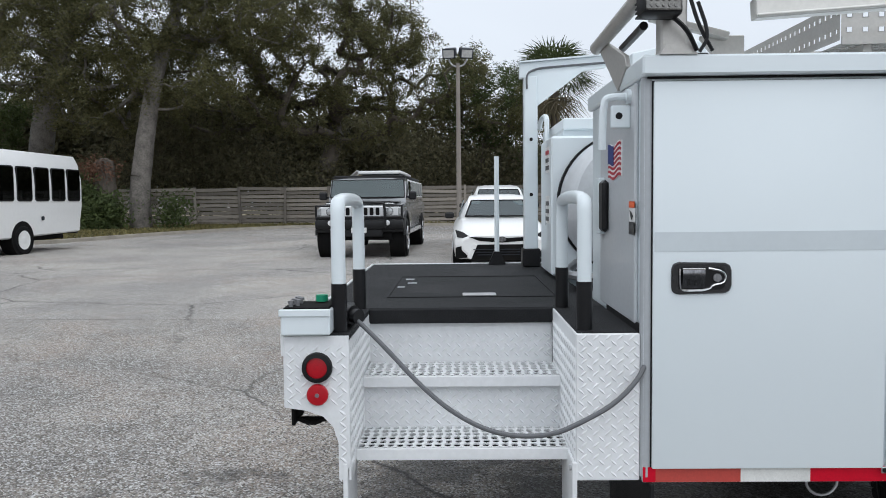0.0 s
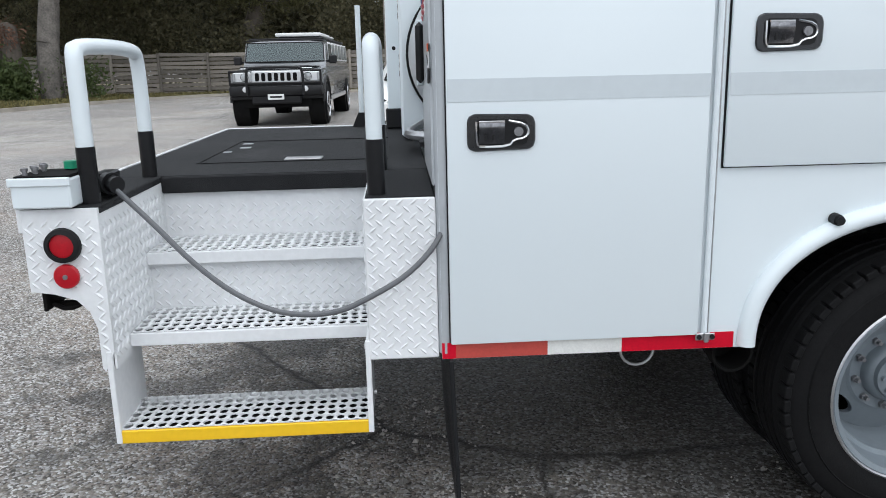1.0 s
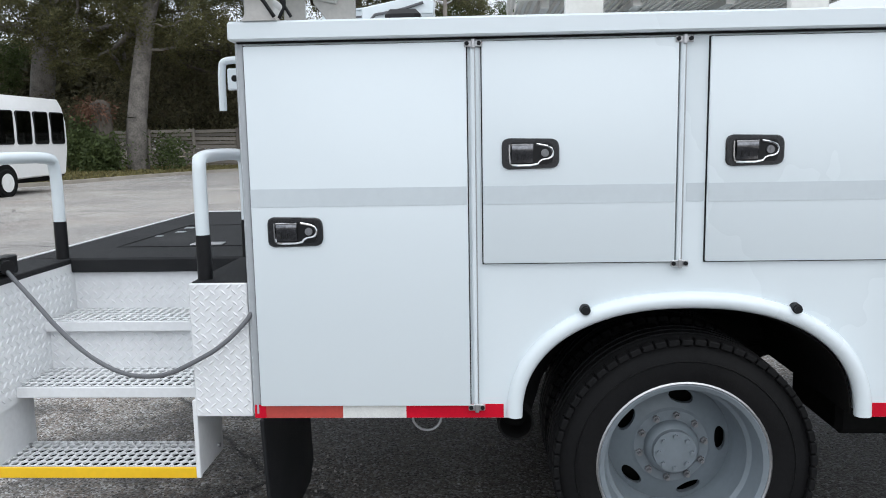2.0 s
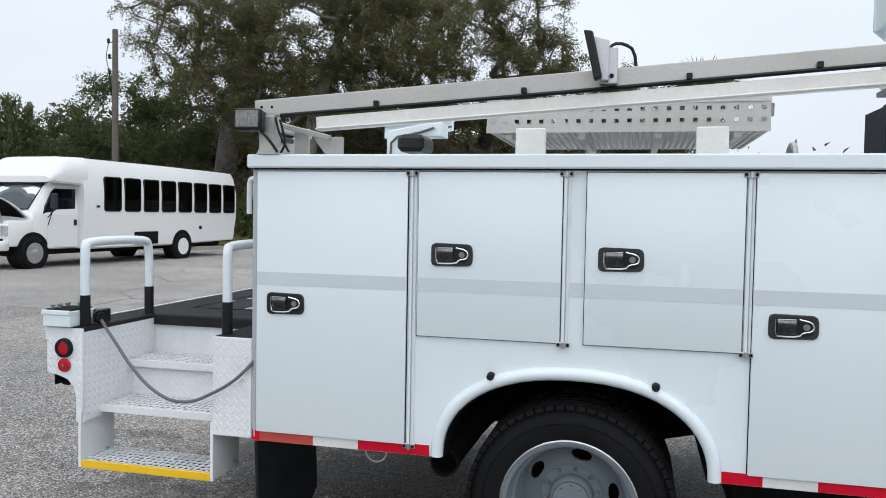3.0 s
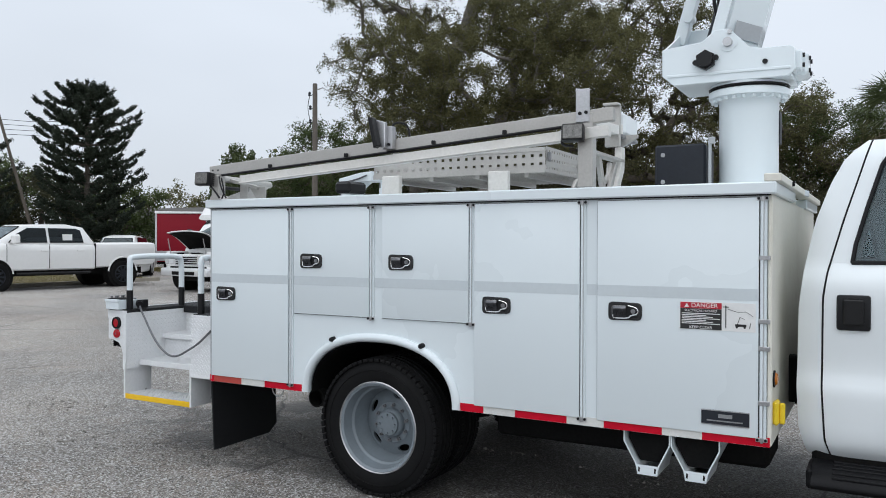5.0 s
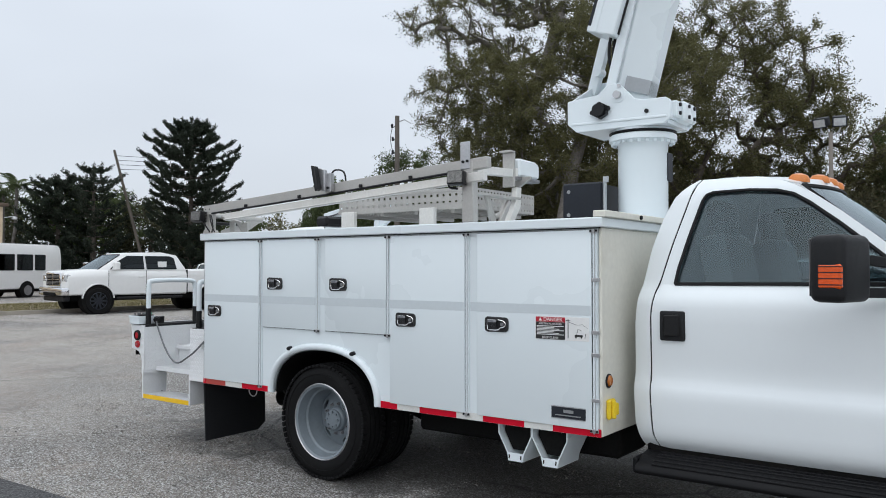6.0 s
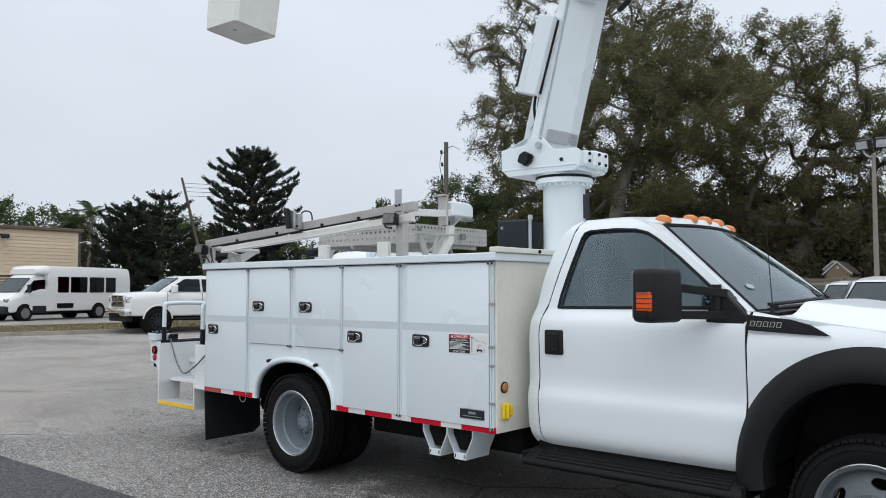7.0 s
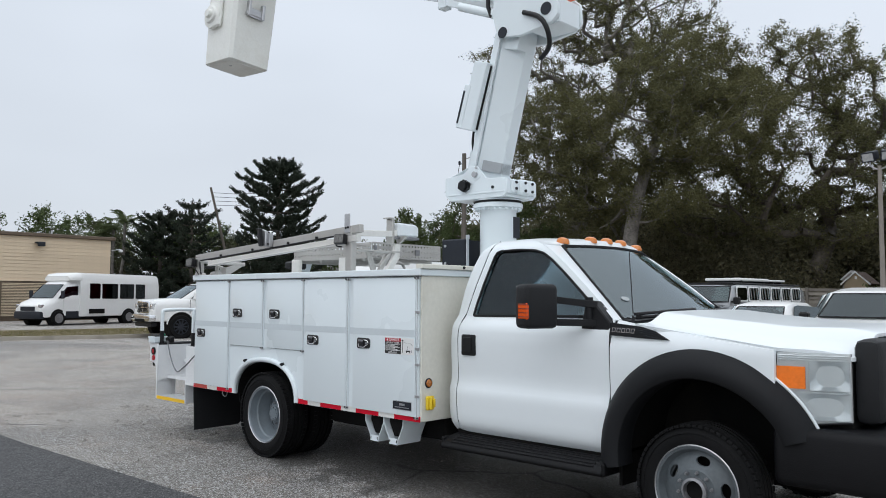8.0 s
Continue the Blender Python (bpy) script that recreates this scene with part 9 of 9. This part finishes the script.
def pickup():
    root = thing("pickup_truck", "lifted white crew cab pickup with chrome grille and dark wheels", "pickup")
    part("lower_body", B(hull([(0.98, 0.88, 0.92, 0.80, 0.62, 1.1, 1.30), (0.90, 0.94, 0.98, 0.88, 0.60, 1.15, 1.37), (0.3, 0.98, 1.01, 0.92, 0.60, 1.18, 1.42), (-0.65, 0.99, 1.01, 0.94, 0.58, 1.18, 1.43), (-3.0, 0.99, 1.01, 0.97, 0.58, 1.2, 1.36)])), BUS_WHITE, root)
    part("bed", B(hull([(-3.02, 0.99, 1.01, 0.98, 0.62, 1.2, 1.42), (-5.05, 0.99, 1.01, 0.97, 0.68, 1.2, 1.44), (-5.15, 0.95, 0.98, 0.95, 0.75, 1.2, 1.43)])), BUS_WHITE, root)
    part("bed_gap", box(-3.03, -3.005, -1.015, 1.015, 0.62, 1.40), SEAM, root)
    part("cabin", hull([(0.02, 0.9, 0.90, 0.86, 1.25, 1.30, 1.36), (-0.55, 0.92, 0.92, 0.80, 1.25, 1.38, 1.75), (-0.95, 0.93, 0.94, 0.76, 1.25, 1.38, 1.96), (-2.3, 0.93, 0.94, 0.76, 1.25, 1.38, 2.0), (-2.75, 0.93, 0.94, 0.76, 1.25, 1.38, 1.92), (-3.0, 0.92, 0.93, 0.80, 1.25, 1.38, 1.55)]), BUS_WHITE, root)
    screen(root, (0.0, 1.375), (-0.80, 1.885), 0.82, 0.70, GLASS_CAR)
    for s in (-1, 1):
        for name, pts in (("front_window", [(-0.38, 1.42), (-1.52, 1.42), (-1.52, 1.86), (-0.98, 1.86), (-0.62, 1.66)]), ("rear_window", [(-1.60, 1.42), (-2.66, 1.42), (-2.60, 1.80), (-2.45, 1.86), (-1.60, 1.86)])):
            bm = prism(pts, "y", 0, 0.02)
            for v in bm.verts:
                f = (v.co.z - 1.42) / 0.44
                v.co.y = s * (0.946 - 0.13 * f + (0.006 if v.co.y > 0.01 else -0.01))
            part(name, bm, GLASS_DARK, root)
        for x in (-1.56, -0.32):
            part("door_line", box(x - 0.006, x + 0.006, *sorted((1.0 * s, 1.016 * s)), 0.66, 1.38), SEAM, root)
        for x in (-1.40, -2.52):
            part("door_handle", box(x - 0.1, x + 0.1, *sorted((1.0 * s, 1.03 * s)), 1.16, 1.20, 0.01), BUS_WHITE, root)
        part("mirror", B(box(-0.58, -0.40, *sorted((1.05 * s, 1.30 * s)), 1.38, 1.66, 0.04), box(-0.5, -0.44, *sorted((0.95 * s, 1.08 * s)), 1.40, 1.46)), BUS_WHITE if s > 0 else CHROME, root)
        hl = part("headlamp", box(0.70, 0.985, *sorted((0.62 * s, 0.955 * s)), 1.02, 1.26, 0.03), HEADLAMP_CLEAR, root)
        part("lamp_bulb", lathe([(0.0, 0.03), (0.07, 0.02), (0.08, 0.0)], (0.975, 0.77 * s, 1.14), "x", 18), BRIGHT, hl)
        part("step_bar", tube([(-0.6, 0.98 * s, 0.50), (-2.85, 0.98 * s, 0.50)], 0.04, 8), BLACK, root)
        for x in (0.0, -3.95):
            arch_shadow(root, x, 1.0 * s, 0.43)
            car_wheel(root, x, 1.03 * s, 0.42, 0.30, CHARCOAL, 10)
            part("wheel_arch_lip", tube([(x + 0.50 * math.cos(a), 1.008 * s, 0.46 + 0.50 * math.sin(a)) for a in np.linspace(0.1, math.pi - 0.1, 20)], 0.025, 6), BUS_WHITE, root)
        part("window_sticker", box(-2.3, -2.0, *sorted((0.90 * s, 0.93 * s)), 1.48, 1.68), SIGN_WHITE, root)
    gr = part("grille", box(0.90, 1.02, -0.60, 0.60, 0.88, 1.32, 0.04, 2), BRIGHT, root, "chrome crosshair grille")
    for y in (-0.28, 0.28):
        for z in (0.925, 1.115):
            part("grille_mesh", box(1.016, 1.024, y - 0.235, y + 0.235, z, z + 0.155, 0.01), SHADOW, gr)
            part("grille_bar", B(*[box(1.024, 1.030, y - 0.23, y + 0.23, z + 0.03 + 0.04 * q, z + 0.042 + 0.04 * q) for q in range(3)]), STEEL, gr)
    part("bumper", B(box(0.86, 1.12, -0.98, 0.98, 0.60, 0.86, 0.06, 2)), BRIGHT, root, "chrome front bumper")
    part("bumper_intake", box(1.11, 1.125, -0.5, 0.5, 0.60, 0.70), SHADOW, root)
    part("air_dam", box(0.80, 1.0, -0.85, 0.85, 0.42, 0.58, 0.03), PLASTIC, root)
    part("underbody", box(-4.8, 0.8, -0.7, 0.7, 0.42, 0.62), SHADOW, root)
    root.matrix_basis = pose(-18.80, 11.95, 0, 0, 0, -97.5)


pickup()


def stretch_suv():
    root = thing("stretch_limousine", "silver and black off-road limousine with chrome slotted grille", "limousine")
    part("lower_body", B(hull([(0.62, 0.98, 1.02, 0.92, 0.62, 1.1, 1.24), (0.3, 1.0, 1.03, 0.95, 0.60, 1.12, 1.27), (-0.65, 1.0, 1.03, 0.98, 0.58, 1.15, 1.33), (-6.1, 1.0, 1.03, 0.97, 0.58, 1.15, 1.34), (-6.2, 0.95, 0.98, 0.92, 0.65, 1.15, 1.33)])), HUM_SILVER, root)
    part("cabin", hull([(-0.62, 0.96, 0.97, 0.96, 1.25, 1.33, 1.38), (-0.86, 0.97, 0.98, 0.945, 1.25, 1.36, 1.90), (-1.3, 0.97, 0.98, 0.945, 1.25, 1.36, 1.95), (-5.9, 0.97, 0.98, 0.945, 1.25, 1.36, 1.95), (-6.15, 0.95, 0.96, 0.92, 1.25, 1.36, 1.86)]), HUM_SILVER, root)
    part("roof", box(-5.9, -1.0, -0.90, 0.90, 1.935, 1.975, 0.015), BLACK, root)
    part("roof_sign", B(box(-3.9, -1.9, -0.42, 0.72, 2.04, 2.13, 0.03, 2)), SIGN_WHITE, root, "white roof light housing")
    part("roof_box", box(-5.2, -4.2, -0.40, 0.70, 2.05, 2.11, 0.02), SIGN_WHITE, root)
    for x in (-2.1, -3.7, -4.4, -5.0):
        part("sign_foot", box(x - 0.04, x + 0.04, -0.35, 0.65, 1.972, 2.052), BLACK, root)
    screen(root, (-0.62, 1.41), (-0.84, 1.85), 0.93, 0.90, GLASS_CAR)
    for s in (-1, 1):
        # cabin sides lean in slightly, so each window leans with them
        for k in range(6):
            x = -1.02 - 0.79 * k
            # pale panel behind each rear pane carries the bright sky reflection
            for name, inset, m, depth in (("side_window", 0.0, SIGN_WHITE, 0.0), ("pane_reflection", 0.06, WINDOW_SHEEN, 0.006), ("pane", 0.06, GLASS if k else GLASS_DARK, 0.012)):
                bm = prism(rounded(x - 0.74 + inset, x - inset, 1.43 + inset * 0.7, 1.87 - inset * 0.7, 0.06), "y", 0.0, 0.004)
                for v in bm.verts:
                    v.co.y = s * (0.994 - 0.05 * max(0.0, v.co.z - 1.36) + depth + v.co.y)
                if name == "pane_reflection" and k == 0:
                    bm.free()
                    continue
                if name == "side_window":
                    w = part(name, bm, m, root)
                else:
                    part(name, bm, m, w)
            # raised pale streaks of the same painted reflection
            for q in range(3 if k else 0):
                part("reflection_streak", beam((x - 0.18 - 0.2 * q, s * 0.992, 1.49), (x - 0.13 - 0.2 * q, s * 0.977, 1.82), 0.05, 0.012), WINDOW_SHEEN, w)
        for x in (0.0, -5.0):
            arch_shadow(root, x, 1.02 * s, 0.48)
            car_wheel(root, x, 1.06 * s, 0.45, 0.32, CHROME, 5)
        part("mirror", box(-0.80, -0.67, *sorted((1.03 * s, 1.22 * s)), 1.36, 1.56, 0.03), BLACK, root)
        hl = part("headlamp", B(box(0.58, 0.66, *sorted((0.56 * s, 0.95 * s)), 0.98, 1.20, 0.02)), CHROME_SOFT, root)
        part("lens", lathe([(0.0, 0.03), (0.07, 0.02), (0.075, 0.0)], (0.655, 0.70 * s, 1.09), "x", 20), LENS, hl)
        part("indicator", box(0.56, 0.668, *sorted((0.90 * s, 0.965 * s)), 1.0, 1.18, 0.01), LENS, hl)
        part("lamp_ring", lathe([(0.075, 0.0), (0.085, 0.012), (0.095, 0.0)], (0.656, 0.70 * s, 1.09), "x", 20, closed=True), BLACK, hl)
        part("fog_lamp", lathe([(0.0, 0.04), (0.06, 0.03), (0.065, 0.0)], (0.83, 0.66 * s, 0.83), "x", 18), CHROME_SOFT, root)
    gr = part("grille", box(0.58, 0.67, -0.55, 0.55, 0.96, 1.22, 0.02), CHROME_SOFT, root, "bright chrome slotted grille")
    for k in range(7):
        part("grille_slot", prism(rounded(-0.465 + 0.14 * k, -0.375 + 0.14 * k, 1.0, 1.18, 0.03), "x", 0.669, 0.676), SHADOW, gr)
    part("hood_plate", box(0.34, 0.62, -0.80, 0.80, 1.262, 1.285, 0.01), BRIGHT, root)
    part("hood_cover", box(-0.60, 0.33, -0.86, 0.86, 1.296, 1.318, 0.01), BLACK, root)
    for s in (-1, 1):
        part("hood_vent", box(-0.55, -0.15, *sorted((0.30 * s, 0.62 * s)), 1.315, 1.33, 0.004), BLACK, root)
        part("mirror_arm", box(-0.78, -0.71, *sorted((0.94 * s, 1.06 * s)), 1.40, 1.45, 0.01), BLACK, root)
        part("fender_cladding", tube([(0.62 * math.cos(a), 1.03 * s, 0.48 + 0.60 * math.sin(a)) for a in np.linspace(0.1, math.pi - 0.1, 16)], 0.035, 6), BLACK, root)
        part("rocker", box(-4.4, -0.7, *sorted((1.0 * s, 1.05 * s)), 0.5, 0.62, 0.02), CHROME_SOFT, root)
    part("cabin_visor", box(-0.98, -0.86, -0.92, 0.92, 1.895, 1.93, 0.01), BLACK, root)
    part("brush_guard", B(tube([(0.86, -0.62, 0.70), (0.86, -0.62, 1.25), (0.86, -0.5, 1.30), (0.86, 0.5, 1.30), (0.86, 0.62, 1.25), (0.86, 0.62, 0.70)], 0.032, 10, smooth=1), tube([(0.80, -1.0, 1.22), (0.86, -0.62, 1.22)], 0.025, 8), tube([(0.80, 1.0, 1.22), (0.86, 0.62, 1.22)], 0.025, 8), tube([(0.78, -1.0, 0.96), (0.86, -0.62, 0.96), (0.86, 0.62, 0.96), (0.78, 1.0, 0.96)], 0.025, 8), tube([(0.80, -1.0, 1.24), (0.78, -1.0, 0.92)], 0.025, 8), tube([(0.80, 1.0, 1.24), (0.78, 1.0, 0.92)], 0.025, 8)), BLACK, root, "black tubular brush guard")
    part("bumper", B(box(0.60, 0.82, -1.03, 1.03, 0.68, 0.90, 0.04, 2), box(0.70, 0.78, -0.55, 0.55, 0.50, 0.70, 0.03)), BLACK, root)
    part("number_plate", box(0.825, 0.84, -0.18, 0.18, 0.60, 0.72, 0.004), SIGN_WHITE, root, "pale front plate")
    part("valance", box(0.50, 0.665, -1.035, 1.035, 0.60, 0.955, 0.02), BLACK, root)
    part("plate_bar", box(0.84, 0.843, -0.13, 0.13, 0.64, 0.68), BLACK, root)
    part("underbody", box(-5.9, 0.6, -0.75, 0.75, 0.42, 0.62), SHADOW, root)
    root.matrix_basis = pose(-2.20, 18.95, 0, 0, 0, -91.8)


stretch_suv()


def sedan(m, label, suv=False, dark_roof=False, category="car", name="sedan"):
    root = thing(name, label, category)
    k = 1.0 if not suv else 1.17
    part("lower_body", hull([(0.92, 0.66, 0.74, 0.55, 0.30, 0.55 * k, 0.66 * k), (0.80, 0.84, 0.88, 0.68, 0.22, 0.62 * k, 0.76 * k), (0.4, 0.88, 0.92, 0.78, 0.20, 0.68 * k, 0.88 * k), (-0.45, 0.89, 0.92, 0.80, 0.20, 0.72 * k, 0.98 * k), (-2.2, 0.89, 0.92, 0.80, 0.20, 0.75 * k, 0.99 * k), (-3.5, 0.86, 0.90, 0.76, 0.25, 0.78 * k, 1.04 * k), (-3.95, 0.75, 0.80, 0.66, 0.35, 0.75 * k, 1.0 * k)]), BUS_WHITE, root)
    h = 1.45 if not suv else 1.74
    z0 = 0.94 * k
    part("cabin", hull([(-0.38, 0.76, 0.77, 0.70, z0 - 0.08, z0, z0 + 0.04), (-0.95, 0.79, 0.80, 0.64, z0 - 0.08, z0 + 0.02, h - 0.08), (-1.5, 0.79, 0.80, 0.60, z0 - 0.08, z0 + 0.02, h), (-2.3, 0.79, 0.80, 0.60, z0 - 0.08, z0 + 0.02, h - 0.02), (-2.9 if not suv else -3.4, 0.77, 0.78, 0.60, z0 - 0.08, z0 + 0.02, h - 0.18), (-3.4 if not suv else -3.8, 0.72, 0.74, 0.62, z0 - 0.08, z0 + 0.02, z0 + 0.10)]), BLACK if dark_roof else BUS_WHITE, root)
    screen(root, (-0.37, z0 + 0.055), (-0.90, h - 0.14), 0.665, 0.53, GLASS_CAR)
    for s in (-1, 1):
        bm = prism([(-0.72, z0 + 0.05), (-2.95, z0 + 0.07), (-2.6, h - 0.14), (-1.3, h - 0.09), (-1.05, h - 0.12)], "y", 0, 0.02)
        for v in bm.verts:
            f = (v.co.z - z0) / (h - z0)
            v.co.y = s * (0.815 - 0.16 * f + (0.006 if v.co.y > 0.01 else -0.01))
        part("side_window", bm, GLASS_DARK, root)
        for x in (0.0, -2.82):
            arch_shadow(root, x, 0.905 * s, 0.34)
            car_wheel(root, x, 0.925 * s, 0.335, 0.22, STEEL, 10)
        part("headlamp", prism([(0.50 * s, 0.575 * k), (0.84 * s, 0.64 * k), (0.875 * s, 0.78 * k), (0.74 * s, 0.74 * k)], "x", 0.60, 0.872), HEADLAMP_DARK, root)
        part("corner_intake", prism([(0.60 * s, 0.26), (0.87 * s, 0.24), (0.87 * s, 0.44), (0.72 * s, 0.49), (0.50 * s, 0.47)], "x", 0.62, 0.90), SHADOW, root)
        part("bumper_blade", prism([(0.46 * s, 0.50), (0.54 * s, 0.53), (0.66 * s, 0.26), (0.58 * s, 0.22)], "x", 0.70, 0.935, 0.01), BUS_WHITE, root)
        part("mirror", box(-0.68, -0.50, *sorted((0.90 * s, 1.08 * s)), z0 + 0.02, z0 + 0.15, 0.03), BLACK, root)
    part("upper_grille", prism([(-0.62, 0.645 * k), (0.0, 0.615 * k), (0.62, 0.645 * k), (0.42, 0.565 * k), (0.0, 0.535 * k), (-0.42, 0.565 * k)], "x", 0.70, 0.93), SHADOW, root)
    part("lower_grille", prism([(-0.50, 0.50), (0.50, 0.50), (0.60, 0.20), (-0.60, 0.20)], "x", 0.75, 0.928), SHADOW, root)
    part("bumper_bar", B(*[box(0.90, 0.945, -0.46 - 0.04 * q, 0.46 + 0.04 * q, 0.30 + 0.05 * q, 0.315 + 0.05 * q) for q in range(3)]), CHARCOAL, root)
    part("emblem", moved(lathe([(0.0, 0.0), (0.06, 0.0), (0.055, 0.012), (0, 0.012)], (0, 0, 0), "x", 20), Matrix.Translation((0.93, 0, 0.60 * k)) @ Matrix.Diagonal((1, 1.3, 0.85, 1))), CHROME, root)
    part("underbody", box(-3.6, 0.6, -0.7, 0.7, 0.16, 0.25), SHADOW, root)
    root.matrix_basis = m
    return root


sedan(pose(0.88, 15.55, 0, 0, 0, -90), "white sedan with wide black lower grille facing the truck")
sedan(pose(1.20, 20.8, 0, 0, 0, -90), "white crossover parked behind the white sedan", True, name="crossover")
sedan(pose(3.62, 13.6, 0, 0, 0, -89), "white crossover with dark windscreen beside the sedan", True, name="crossover")
sedan(pose(4.3, 19.6, 0, 0, 0, -90), "white sedan in the second row of parked cars")
sedan(pose(-22.3, 19.3, 0, 0, 0, -52), "pale crossover parked between the pickup and the trailer", True, name="crossover")


def cargo_trailer(m, color, label):
    root = thing("cargo_trailer", label, "trailer")
    part("trailer_box", box(-2.6, 2.4, -1.15, 1.15, 0.55, 2.75, 0.06, 2), color, root)
    part("trailer_roof", box(-2.65, 2.45, -1.18, 1.18, 2.75, 2.85, 0.03), BUS_WHITE, root)
    part("stone_guard", box(2.40, 2.42, -1.1, 1.1, 0.6, 1.05), STEEL, root, "bare metal stone guard")
    for y0, y1 in ((-1.16, -1.08), (1.08, 1.16)):
        part("corner_trim", box(2.38, 2.425, y0, y1, 0.55, 2.75), STEEL, root)
    for z0, z1 in ((0.55, 0.68), (2.55, 2.75)):
        part("side_trim", box(-2.6, 2.4, 1.15, 1.165, z0, z1), BUS_WHITE, root)
    part("drawbar", B(beam((2.4, -0.6, 0.5), (3.6, 0, 0.5), 0.08, 0.1), beam((2.4, 0.6, 0.5), (3.6, 0, 0.5), 0.08, 0.1), cyl((3.5, 0, 0.05), (3.5, 0, 0.7), 0.035, None, 10)), BLACK, root)
    part("trailer_floor", box(-2.5, 2.3, -1.1, 1.1, 0.45, 0.55), SHADOW, root)
    for s in (-1, 1):
        for x in (-0.5, 0.3):
            car_wheel(root, x, 1.12 * s, 0.35, 0.2, STEEL)
        part("mudguard", box(-1.0, 0.8, *sorted((1.15 * s, 1.32 * s)), 0.68, 0.76, 0.03), STEEL, root)
    root.matrix_basis = m


cargo_trailer(pose(-25.1, 25.9, 0, 0, 0, -52), BURGUNDY, "burgundy enclosed cargo trailer with white roof edge")
cargo_trailer(pose(-29.3, 30.5, 0, 0, 0, -52), BUS_WHITE, "white enclosed cargo trailer parked behind another trailer")


def hand_cart():
    root = thing("engine_hoist", "black folding shop hoist on small casters", "hoist", (-21.4, 18.2, 0))
    part("mast", B(tube([(-21.4, 18.2, 0.15), (-21.4, 18.2, 1.35)], 0.05, 8), tube([(-21.4, 18.2, 1.3), (-21.0, 17.8, 1.15)], 0.045, 8)), BLACK, root)
    for dx, dy in ((0.5, -0.5), (0.5, 0.4), (-0.3, -0.2)):
        leg = part("leg", tube([(-21.4, 18.2, 0.16), (-21.4 + dx, 18.2 + dy, 0.14)], 0.035, 8), BLACK, root)
        part("caster", cyl((-21.4 + dx, 18.2 + dy - 0.02, 0.07), (-21.4 + dx, 18.2 + dy + 0.02, 0.07), 0.07, None, 14), RED, leg)


hand_cart()
